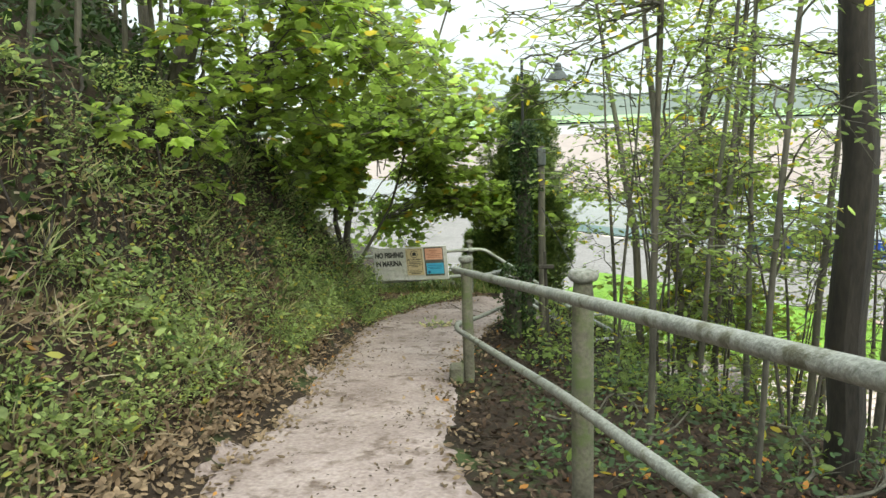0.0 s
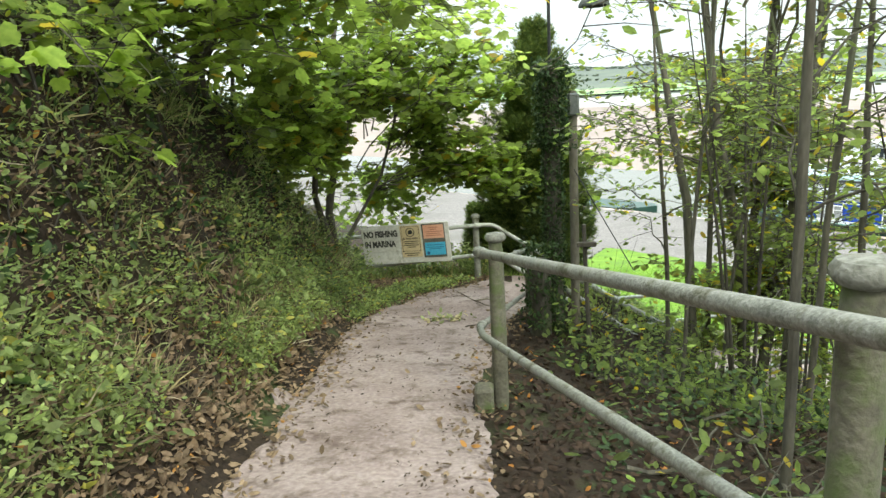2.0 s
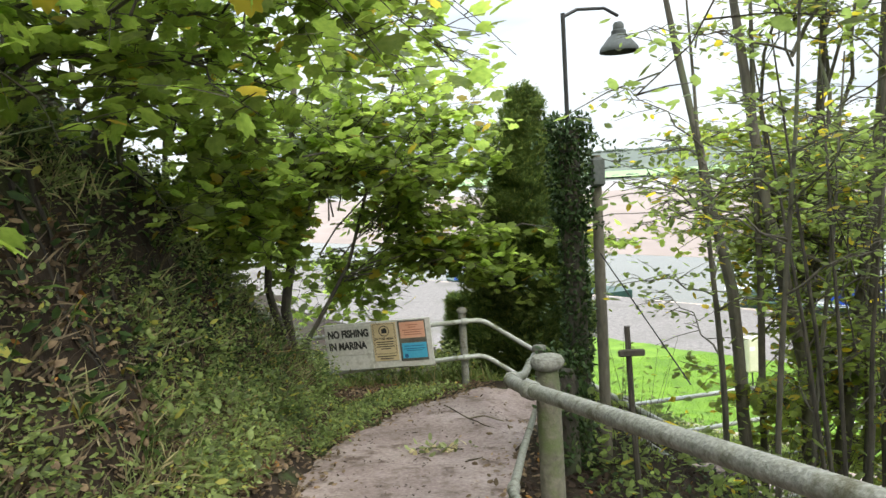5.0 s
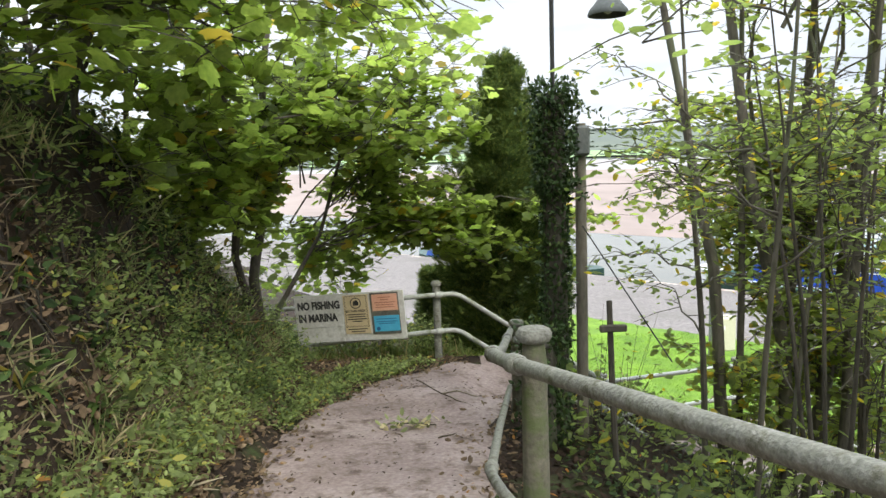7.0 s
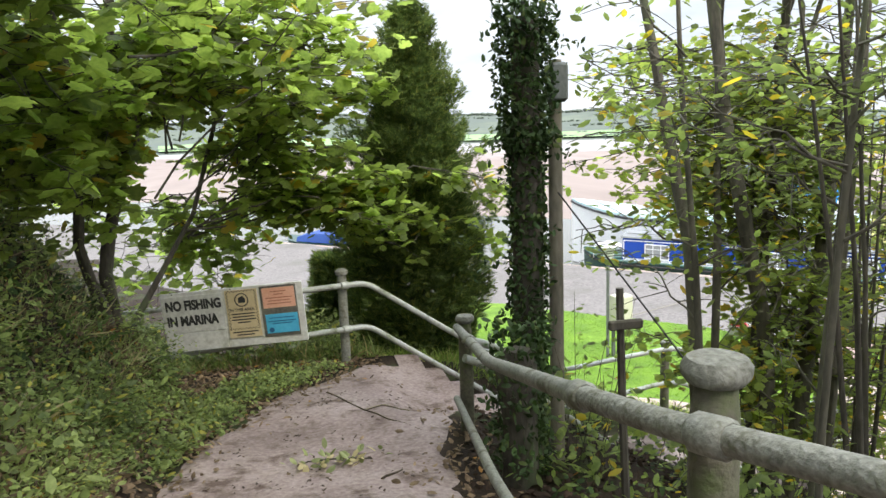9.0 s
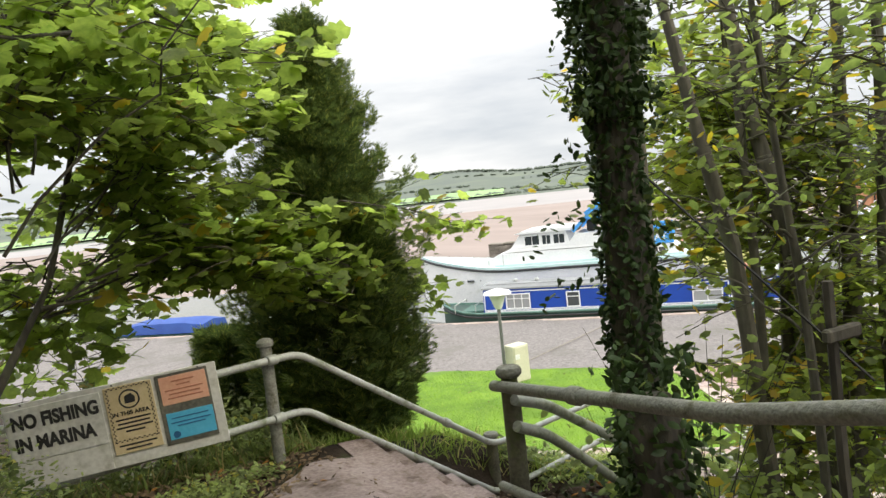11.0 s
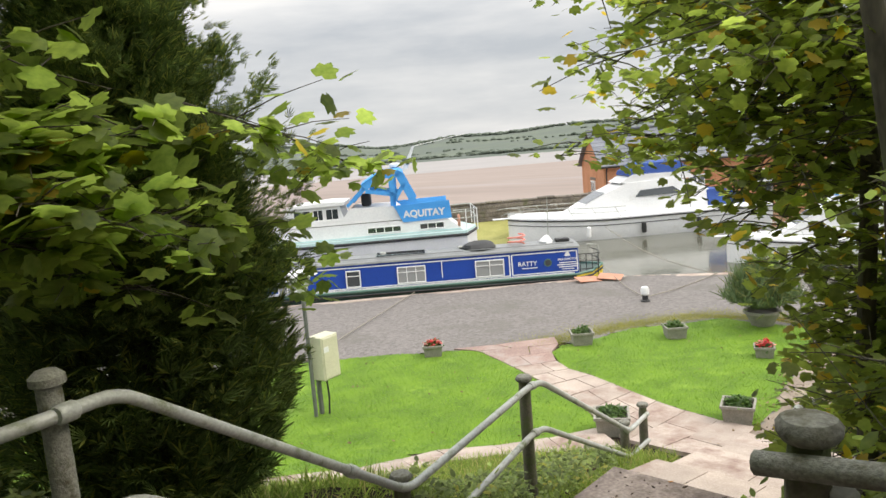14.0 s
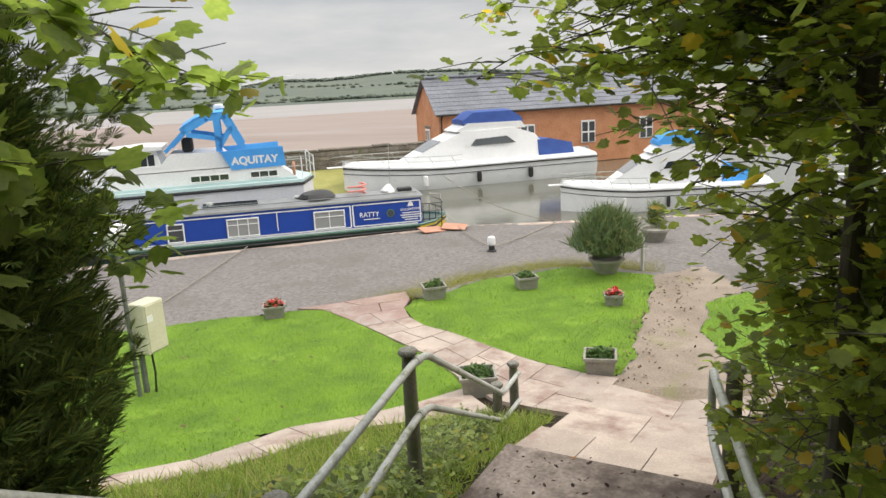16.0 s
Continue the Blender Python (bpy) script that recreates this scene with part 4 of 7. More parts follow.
part("windscreen", Geo().add([(-8.45, Y0 + 0.25, -1.08), (-8.45, Y1 - 0.25, -1.08), (-7.85, Y1 - 0.35, -0.42), (-7.85, Y0 + 0.35, -0.42)], [(0, 1, 2, 3)]), PANE, aq, "raked windscreen")
part("helm_seat", Geo().box((-7.75, 4.0, -0.85), (0.35, 0.5, 0.45), 0.06), BLACK, aq, "black helm seat")


def strip(a, b, w, y, t=0.04):
    """A flat canvas strip from a to b, both x and z, of width w, on the side y."""
    d = Vector((b[0] - a[0], b[1] - a[1])).normalized()
    nx, nz = -d.y * w / 2, d.x * w / 2
    return [(a[0] + nx, a[1] + nz), (b[0] + nx, b[1] + nz), (b[0] - nx, b[1] - nz), (a[0] - nx, a[1] - nz)]


for y in (Y0 + 0.05, Y1 - 0.09):
    g = Geo()
    for a, b, w in (((-8.4, -1.0), (-7.75, -0.38), 0.12), ((-7.85, -0.42), (-7.05, 0.0), 0.26), ((-7.1, 0.0), (-6.45, 0.04), 0.24), ((-6.5, 0.05), (-6.0, -1.05), 0.24), ((-7.7, -0.5), (-6.6, -0.72), 0.15), ((-6.75, -0.1), (-6.75, -1.1), 0.2), ((-6.3, -0.35), (-6.75, -1.0), 0.14)):
        g.prism(strip(a, b, w, y), y, y + 0.04, 1)
    part("canopy_side", g, CANVAS, aq, "blue canvas canopy side with window openings")
part("canopy_top", Geo().loft([[(x, Y0 + 0.05, z), (x, Y0 + 0.05, z + 0.06), (x, 4.45, z + 0.14), (x, Y1 - 0.05, z + 0.06), (x, Y1 - 0.05, z)] for x, z in ((-7.85, -0.32), (-7.4, -0.06), (-7.05, 0.06), (-6.5, 0.1), (-6.35, 0.0))]), CANVAS, aq, "blue canvas canopy top", True)
part("dodger", Geo().prism([(-6.75, -1.1), (-4.76, -1.06), (-4.7, -1.7), (-6.45, -1.72)], Y0 - 0.03, Y0 + 0.02, 1), CANVAS, aq, "blue canvas dodger with white lettering")
part("dodger", Geo().prism([(-6.75, -1.1), (-4.76, -1.06), (-4.7, -1.7), (-6.45, -1.72)], Y1 - 0.02, Y1 + 0.03, 1), CANVAS, aq)
words("lettering", "AQUITAY", 0.34, pose(-6.42, Y0 - 0.036, -1.55) @ tm, WHITE, aq, 0.012)
part("mast", Geo().prism([(-6.35, 0.12), (-6.15, 0.12), (-5.82, 0.97), (-5.9, 0.97)], 4.35, 4.55, 1), WHITE, aq, "raked white mast")
part("radar", Geo().lathe([(0.1, 0), (0.22, 0.03), (0.22, 0.14), (0.1, 0.18)], 14, (-6.6, 4.45, 0.22)), WHITE, aq, "white radar dome", True)
part("aerial", Geo().tube([(-5.86, 4.45, 0.95), (-3.9, 4.45, 1.25)], 0.012, 5), WHITE, aq)
part("mast_lamp", Geo().lathe([(0.05, 0), (0.07, 0.06), (0.03, 0.12)], 8, (-6.12, 4.3, 0.3)), BLACK, aq)
for z in (-1.45, -1.75):
    part("stern_rail", Geo().tube([(-4.65, Y0, z), (-3.8, Y0, z), (-3.8, Y1, z), (-4.65, Y1, z)], 0.02, 6), GALV, aq)
for x, y in ((-3.8, Y0), (-4.2, Y0), (-3.8, 4.4), (-3.8, Y1)):
    part("stanchion", Geo().tube([(x, y, -2.2), (x, y, -1.43)], 0.018, 6), WHITE, aq)
for x in range(5):
    part("side_rail", Geo().tube([(-13.6 + x * 0.6, 2.95 + max(0, 0.5 - x * 0.3), -2.1), (-13.6 + x * 0.6, 2.95 + max(0, 0.5 - x * 0.3), -1.6)], 0.012, 6), GALV, aq)
part("life_ring", Geo().tube([(-4.45 + 0.0 * a, Y0 + 0.2 + 0.2 * math.cos(a * 0.5236), -1.85 + 0.2 * math.sin(a * 0.5236)) for a in range(13)], 0.045, 8), TERRA, aq, "orange life ring at the stern", True)

# ---- white motor yacht ----


def yacht(name, m, s, label, canvas):
    t = thing(name, (0, 0, 0), label, "boat", m=m @ Matrix.Scale(s, 4))
    rings = hull_rings(0, 11.8, 1.8, 1.8, 1.25, -0.3, 4.6, 0.3, 0.25, 0.0, 24, 0.98)
    part("hull", Geo().loft(rings), WHITE, t, "glossy white hull", True)
    part("rubbing_strake", Geo().tube(rub_rail(rings, 0, -0.12, 0, 0.02), 0.045, 6), BLACK, t, "dark grey rubbing strake")
    part("stripe", Geo().tube([(p[0], p[1] - 0.012, p[2] - 0.42) for p in [(r[0][0], r[0][1] * 0.8 + r[1][1] * 0.2, r[0][2]) for r in rings]], 0.02, 5), BLACK, t)
    part("deck", Geo().loft([[(r[0][0], r[0][1] + 0.06, r[0][2] - 0.02), (r[0][0], r[0][1] + 0.12, r[0][2] + 0.1), (r[0][0], 1.8, r[0][2] + 0.3), (r[5][0], r[5][1] - 0.12, r[5][2] + 0.1), (r[5][0], r[5][1] - 0.06, r[5][2] - 0.02)] for r in rings]), WHITE, t, "", True)
    part("cabin", Geo().loft([[(x, 0.55 + i, zb), (x, 0.75 + i, zt), (x, 2.85 - i, zt), (x, 3.05 - i, zb)] for x, zb, zt, i in ((2.6, 1.3, 1.5, 0.4), (4.2, 1.35, 2.55, 0.1), (5.2, 1.35, 3.1, 0.0), (7.6, 1.35, 3.15, 0.0), (8.6, 1.35, 2.7, 0.0), (9.2, 1.35, 1.7, 0.0))]), WHITE, t, "moulded white superstructure", True)
    part("windscreen", Geo().add([(3.4, 0.98, 2.04), (3.4, 2.62, 2.04), (4.25, 2.72, 2.62), (4.25, 0.88, 2.62)], [(0, 1, 2, 3)]), PANE, t, "dark raked windscreen")
    part("side_window", Geo().add([(5.5, 0.62, 2.25), (5.75, 0.66, 2.62), (7.2, 0.63, 2.7), (7.6, 0.56, 2.28)], [(0, 1, 2, 3)]), PANE, t, "dark side window")
    part("flybridge", Geo().prism([(4.9, 3.1), (5.5, 3.55), (8.0, 3.5), (8.2, 3.1)], 0.85, 2.75, 1), WHITE, t)
    part("canopy", Geo().loft([[(x, 0.9, z0), (x, 1.0, z1), (x, 1.8, z1 + 0.1), (x, 2.6, z1), (x, 2.7, z0)] for x, z0, z1 in ((5.3, 3.5, 3.7), (5.8, 3.5, 4.15), (7.6, 3.5, 4.15), (8.1, 3.4, 3.7))]), canvas, t, "blue canvas canopy", True)
    part("cockpit_cover", Geo().loft([[(x, 0.5, 1.4), (x, 0.7, z1), (x, 2.9, z1), (x, 3.1, 1.4)] for x, z1 in ((8.7, 2.3), (9.3, 2.35), (10.4, 2.0))]), canvas, t, "blue canvas cockpit cover", True)
    rail = [(r[0][0], r[0][1] + 0.1, r[0][2] + 0.6) for r in rings[0:11]]
    back = [(r[5][0], r[5][1] - 0.1, r[5][2] + 0.6) for r in rings[0:11]]
    part("bow_rail", Geo().tube(list(reversed(rail)) + [(-0.5, 1.8, 2.05)] + back, 0.02, 6), GALV, t, "stainless bow rail")
    part("bow_rail", Geo().tube([(p[0], p[1], p[2] - 0.28) for p in list(reversed(rail)) + [(-0.3, 1.8, 1.95)] + back], 0.014, 6), GALV, t)
    for side in (rail, back):
        for p in side[1::2]:
            part("stanchion", Geo().tube([(p[0] + 0.25, p[1], p[2] - 0.58), p], 0.014, 5), GALV, t)
    part("pulpit", Geo().box((-0.2, 1.8, 1.48), (1.0, 0.4, 0.06), 0.02), WHITE, t)
    for x in (3.2, 5.6, 8.0):
        part("fender", Geo().lathe([(0.02, -0.34), (0.1, -0.28), (0.11, 0.0), (0.1, 0.25), (0.02, 0.32)], 10, (x, -0.1, 0.55)), WHITE if x < 4 else BLACK, t, "hanging boat fender", True)
    for x in (2.9, 4.9):
        part("port_light", Geo().box((x, 0.12 if x > 4 else 0.32, 1.0), (0.34, 0.1, 0.09), 0.02), PANE, t)
    return t


yacht("motor_yacht", QUAY @ pose(-1.18, 12.90, -4.42, 0, 0, 0) @ Matrix.Diagonal((1.17, 1.17, 0.87, 1.0)), 1.0, "large white motor yacht with navy blue canopy", NAVY)
yacht("small_cruiser", pose(19.01, 21.28, 0, 0, 0, QUAY2_TURN) @ pose(4.2, 4.4, -4.42), 0.68, "small white cabin cruiser with faded blue covers", CANVAS)
yacht("moored_boat", pose(19.01, 21.28, 0, 0, 0, QUAY2_TURN) @ pose(14.2, 2.6, -4.42), 0.75, "white boat with bright blue canopy seen through leaves", CANVAS)
far_nb = thing("covered_boat", (0, 0, 0), "low boat under a bright blue cover along the quay", "boat", m=QUAY)
part("hull", Geo().loft(hull_rings(-30, -18, 1.3, 1.0, -3.75, -4.7, 1.6, 1.2, 0.2, 0.1, 14)), GREEN, far_nb, "", True)
part("cover", Geo().loft([[(x, 0.4, -3.72), (x, 0.5, z), (x, 1.3, z + 0.12), (x, 2.1, z), (x, 2.2, -3.72)] for x, z in ((-28.5, -3.5), (-27.5, -3.3), (-25, -3.28), (-24, -3.4))]), NAVY, far_nb, "blue tarpaulin cover", True)

# ---- the sign on the barrier ----
SGN_L, SGN_R = Vector((-1.8, 13.2, -0.57)), Vector((-0.38, 12.92, -0.39))
ux = (SGN_R - SGN_L).normalized()
uz = Vector((0, 0, 1))
uy = uz.cross(ux).normalized()
sm = Matrix.Translation((SGN_L + SGN_R) / 2) @ Matrix(((ux.x, uy.x, 0), (ux.y, uy.y, 0), (ux.z, uy.z, 1))).to_4x4()
TAN = material("tan_notice", (0.50, 0.39, 0.22), (0.62, 0.50, 0.32), 0.7, 0, 4, 40, 0.05)
SALMON = material("salmon_notice", (0.62, 0.30, 0.20), (0.72, 0.40, 0.29), 0.6, 0, 3, 40, 0.05)
CYAN = material("blue_notice", (0.04, 0.34, 0.55), (0.08, 0.43, 0.64), 0.6, 0, 3, 40, 0.05)
INK = material("black_ink", (0.012, 0.012, 0.012), (0.03, 0.03, 0.03), 0.6, 0, 6, 40, 0.05)
ARMPIT = material("dirty_board_film", (0.05, 0.05, 0.045), (0.16, 0.15, 0.12), 0.8, 0, 5, 40, 0.2)
sign = thing("notice_board", (0, 0, 0), "weathered white notice board with faded notices on the barrier", "sign", m=sm)
part("board", Geo().box((0, 0.012, 0), (1.45, 0.024, 0.62), 0.004), BOARD, sign, "dirty white board")
part("lower_board", Geo().box((-0.40, -0.004, -0.21), (0.62, 0.012, 0.19), 0.002), BOARD, sign)
plate = part("fishing_notice", Geo().box((-0.40, -0.006, 0.085), (0.62, 0.012, 0.38), 0.002), BOARD, sign, "white plate with black capitals")
NARROW = Matrix.Diagonal((0.82, 1.08, 1.0, 1.0))
words("lettering", "NO FISHING", 0.125, pose(-0.68, -0.0125, 0.13) @ tm @ NARROW, INK, plate, 0.006)
words("lettering", "IN MARINA", 0.125, pose(-0.68, -0.0125, -0.03) @ tm @ NARROW, INK, plate, 0.006)
tan = part("watch_notice", Geo().box((0.10, -0.006, 0.035), (0.33, 0.012, 0.5), 0.002), TAN, sign, "tan notice with chequered border")
g = Geo()
for k in range(24):
    for sx, dx in ((-1, 0), (1, 0)):
        g.box((0.10 + sx * (0.148 - (k % 2) * 0.009), -0.0135, -0.12 + k * 0.0167), (0.008, 0.003, 0.012))
for k in range(17):
    for zz in (0.268, -0.125):
        g.box((0.10 - 0.14 + k * 0.0172, -0.0135, zz + (k % 2) * 0.009), (0.012, 0.003, 0.008))
part("border", g, INK, tan)
part("emblem", Geo().tube([(0.10 + 0.066 * math.cos(k * 0.2618), -0.0125, 0.18 + 0.066 * math.sin(k * 0.2618)) for k in range(25)], 0.006, 5, caps=False), INK, tan, "round printed emblem")
part("emblem_middle", Geo().prism([(-0.035, -0.03), (0.035, -0.03), (0.04, 0.01), (0.015, 0.04), (-0.03, 0.025)], -0.016, -0.012, 1, pose(0.10, 0, 0.18)), INK, tan)
words("lettering", "IN THIS AREA", 0.042, pose(-0.035, -0.0125, 0.065) @ tm, INK, tan, 0.001)
for zz, w in ((0.035, 0.24), (0.005, 0.22), (-0.025, 0.25), (-0.055, 0.13), (-0.155, 0.26), (-0.185, 0.18)):
    part("small_print", Geo().box((0.10, -0.013, zz), (w, 0.003, 0.012)), INK, tan)
part("backing", Geo().box((0.475, -0.005, 0.03), (0.37, 0.01, 0.53), 0.002), ARMPIT, sign, "black peeling film")
sal = part("salmon_notice", Geo().box((0.48, -0.011, 0.17), (0.33, 0.006, 0.21), 0.001), SALMON, sign, "faded salmon notice")
cya = part("blue_notice", Geo().box((0.485, -0.011, -0.1), (0.33, 0.006, 0.2), 0.001), CYAN, sign, "bright blue notice")
RED_INK = material("faded_ink", (0.32, 0.12, 0.07), (0.40, 0.16, 0.1), 0.7)
BLUE_INK = material("blue_ink", (0.01, 0.08, 0.2), (0.02, 0.12, 0.26), 0.7)
for zz, w in ((0.235, 0.16), (0.205, 0.1), (0.17, 0.27), (0.14, 0.22), (0.11, 0.25)):
    part("small_print", Geo().box((0.48, -0.0155, zz), (w, 0.003, 0.01)), RED_INK, sal)
for zz, w in ((-0.04, 0.26), (-0.075, 0.28), (-0.1, 0.2)):
    part("small_print", Geo().box((0.485, -0.0155, zz), (w, 0.003, 0.008)), BLUE_INK, cya)
part("logo", Geo().lathe([(0.018, 0), (0.026, 0), (0.026, 0.003), (0.018, 0.003)], 14, (0, 0, 0), pose(0.37, -0.014, -0.165, 90)), BLUE_INK, cya)
for sx in (-0.6, 0.0, 0.6):
    part("cable_tie", Geo().tube([(sx, 0.05, 0.3), (sx, -0.01, 0.305), (sx, 0.05, 0.24)], 0.006, 5), BLACK, sign)

# ---- poles and lamps ----
POLE = material("weathered_pole", (0.12, 0.105, 0.08), (0.24, 0.21, 0.165), 0.9, 0, 4, 40, 0.4, (0.11, 0.13, 0.06), 0.6, spot_scale=3, stretch=(1, 1, 0.3))
TIN = material("painted_tin", (0.09, 0.10, 0.095), (0.18, 0.19, 0.175), 0.6, 0.1, 4, 40, 0.1)
DARKTIN = material("dark_weathered_tin", (0.03, 0.035, 0.033), (0.09, 0.10, 0.095), 0.7, 0.1, 4, 40, 0.2)
zb = hz(1.0, 9.88)
lamp = thing("street_lamp", (1.0, 9.88, zb), "tall lamp pole wrapped in ivy with tin shade", "street lamp")
part("lower_pole", Geo().lathe([(0.10, -0.3), (0.095, 1.5), (0.085, 1.95 - zb)], 12, wob=0.06), BARK, lamp, "thick wooden lower pole", True)
part("upper_pole", Geo().tube([(0, 0, 1.85 - zb), (0, 0, 2.86 - zb)], 0.018, 8), BLACK, lamp, "thin dark metal upper pole")
top = 2.87 - zb
part("arm", Geo().tube([(0, 0, top - 0.04), (0.12, 0.04, top + 0.02), (0.35, 0.1, top + 0.03), (0.47, 0.14, top - 0.03)], 0.014, 8), BLACK, lamp, "curved lamp arm", True)
part("shade", Geo().lathe([(0.03, top - 0.03), (0.045, top - 0.05), (0.045, top - 0.09), (0.06, top - 0.10), (0.06, top - 0.13), (0.085, top - 0.15), (0.115, top - 0.19), (0.15, top - 0.23), (0.16, top - 0.255), (0.16, top - 0.27), (0.152, top - 0.27), (0.10, top - 0.21), (0.05, top - 0.17), (0.03, top - 0.16)], 20, (0.47, 0.14, -0.05)), DARKTIN, lamp, "bell-shaped tin lamp shade", True)
part("bulb", Geo().lathe([(0.02, top - 0.2), (0.045, top - 0.25), (0.04, top - 0.29), (0.01, top - 0.31)], 10, (0.47, 0.14, 0)), WHITE, lamp, "", True)
zb2 = hz(1.24, 10.02)
pole2 = thing("service_pole", (1.24, 10.02, zb2), "bare grey wooden service pole with a small box", "pole")
part("shaft", Geo().lathe([(0.05, -0.3), (0.048, 1.2), (0.044, 1.72 - zb2)], 10, wob=0.05), POLE, pole2, "", True)
part("box", Geo().box((0, -0.03, 1.58 - zb2), (0.12, 0.13, 0.24), 0.02), TIN, pole2, "small grey box under the pole's top")
part("stay_wire", Geo().tube([(0.0, -0.05, 0.9 - zb2), (0.5, -0.75, -0.05 - zb2)], 0.006, 5), BLACK, pole2)
zb3 = hz(1.2, 9.1)
cross = thing("marker_post", (1.27, 9.1, zb3), "short dark post with a cross piece", "post")
part("shaft", Geo().tube([(0.03, 0, -0.2), (-0.01, 0, (0.46 - zb3) * 0.5), (-0.03, 0, 0.46 - zb3)], [0.024, 0.022, 0.02], 6), BARK, cross)
part("cross_piece", Geo().box((-0.01, -0.03, 0.27 - zb3), (0.19, 0.035, 0.05), 0.008), BARK, cross)
stump = thing("ivy_stump", (0.84, 9.6, hz(0.84, 9.6)), "old rotten post stump wrapped in dead ivy", "stump")
part("stump", Geo().lathe([(0.11, -0.2), (0.1, 0.4), (0.12, 0.75), (0.07, 0.86)], 12, wob=0.5), BARK, stump, "", True)

cab = thing("meter_cabinet", (6.4, 19.93, lower(6.4, 19.93)), "cream electricity cabinet on a post beside the lawn", "cabinet", m=pose(6.4, 19.93, -3.79, 0, 0, 8))
part("post", Geo().box((-0.02, 0.08, 0.5), (0.07, 0.07, 1.0), 0.008), TIN, cab)
part("body", Geo().box((0.12, 0, 1.06), (0.42, 0.3, 0.78), 0.015), CREAM, cab, "cream metal box")
part("door", Geo().box((0.12, -0.155, 1.06), (0.37, 0.02, 0.72), 0.006), CREAM, cab)
part("label_plate", Geo().box((-0.0, -0.168, 1.22), (0.12, 0.006, 0.1), 0.002), WHITE, cab, "white warning plate")
part("cable", Geo().tube([(0.05, -0.05, 0.7), (0.06, -0.06, 0.35), (0.03, -0.05, 0.0)], 0.018, 6), BLACK, cab)
lm = thing("quay_lamp", (6.22, 19.98, -3.79), "slim grey lamp post with white lantern by the lawn", "street lamp")
part("pole", Geo().tube([(0, 0, -0.1), (0, 0, 2.3)], 0.035, 10), TIN, lm, "", True)
part("lantern", Geo().lathe([(0.06, 2.25), (0.09, 2.3), (0.17, 2.52), (0.17, 2.56)], 16), WHITE, lm, "white translucent lantern", True)
part("lid", Geo().lathe([(0.19, 2.56), (0.3, 2.57), (0.27, 2.62), (0.05, 2.68)], 16), WHITE, lm, "wide white lid", True)

# ---- steps and flagstones ----
MUD = material("trodden_mud", (0.15, 0.115, 0.098), (0.40, 0.325, 0.28), 0.9, 0, 2.5, 30, 0.6, (0.075, 0.052, 0.042), 0.52, spot_scale=1.1)
steps = structure("steps", Geo().box((1.5, 12.4, -3.2), (1.0, 0.4, 0.4)), STONE, "worn steps of dirt and stone going down to the lawn", "steps")
flights = [(0.55 + 0.27 * k, -1.09 - 0.19 * k, 0.55 + 0.27 * (k + 1), -1.10 - 0.19 * k) for k in range(7)]
flights += [(2.44, -2.40, 4.76, -2.43), (4.76, -2.62, 5.92, -2.85), (5.92, -3.02, 7.42, -3.3)]
for x0, z0, x1, z1 in flights:
    yc, hw = 12.38 + 0.06 * (x0 - 0.6), 0.86
    n = 1
    m = 1 if z0 > -2.5 else (3 if z0 > -2.9 else 2)
    for i in range(n):
        for j in range(m):
            xa, xb = x0 + (x1 - x0) * i / n, x0 + (x1 - x0) * (i + 1) / n - 0.012
            o = 0.12 * (i % 2)
            ya, yb = yc - hw + 2 * hw * j / m + (o if j else 0), yc - hw + 2 * hw * (j + 1) / m - 0.012 + (o if j < m - 1 else 0)
            za, zc = z0 + (z1 - z0) * i / n, z0 + (z1 - z0) * (i + 1) / n
            part("tread", Geo().add([(xa, ya, za), (xb, ya, zc), (xb, yb, zc), (xa, yb, za), (xa, ya, za - 0.3), (xb, ya, zc - 0.3), (xb, yb, zc - 0.3), (xa, yb, za - 0.3)], [(0, 1, 2, 3), (4, 7, 6, 5), (0, 4, 5, 1), (1, 5, 6, 2), (2, 6, 7, 3), (3, 7, 4, 0)]), DIRT if x1 - x0 < 1 else MUD if z0 > -2.5 else STONE, steps)


def polyline(pts, t):
    d = [0.0]
    for p, q in zip(pts, pts[1:]):
        d.append(d[-1] + math.hypot(q[0] - p[0], q[1] - p[1]))
    return tuple(np.interp(t * d[-1], d, [p[k] for p in pts]) for k in (0, 1))


def slab(parent, quad, lift=0.05, th=0.12, mat=STONE):
    c = (sum(p[0] for p in quad) / 4, sum(p[1] for p in quad) / 4)
    q = []
    for x, y in quad:
        d = math.hypot(x - c[0], y - c[1])
        k = 1 - 0.012 / d
        q.append((c[0] + (x - c[0]) * k, c[1] + (y - c[1]) * k))
    tilt = random.uniform(-0.006, 0.006)
    up = [(x, y, hz(x, y) + lift + tilt * (x - c[0]) * 3) for x, y in q]
    part("flagstone", Geo().add(up + [(x, y, z - th) for x, y, z in up], [(0, 1, 2, 3), (7, 6, 5, 4), (0, 4, 5, 1), (1, 5, 6, 2), (2, 6, 7, 3), (3, 7, 4, 0)]), mat, parent)


REDSTONE = material("reddish_flagstone", (0.21, 0.13, 0.11), (0.40, 0.29, 0.25), 0.85, 0, 2.0, 40, 0.35, (0.34, 0.29, 0.26), 0.58, island=0.12)
flags = structure("flagstone_path", Geo().box((8.0, 13.2, -4.0), (0.3, 0.3, 0.2)), STONE, "pinkish stone flag path crossing the lawn", "path")
E_L = [(7.35, 13.6), (7.9, 14.9), (8.3, 15.45), (9.05, 16.5), (9.7, 17.75), (10.1, 18.6), (10.65, 20.0), (10.5, 20.5)]
E_R = [(9.3, 13.55), (9.42, 14.4), (9.72, 15.45), (10.28, 16.75), (10.58, 17.75), (11.2, 18.35), (12.1, 18.65), (12.2, 18.9)]
N = 11
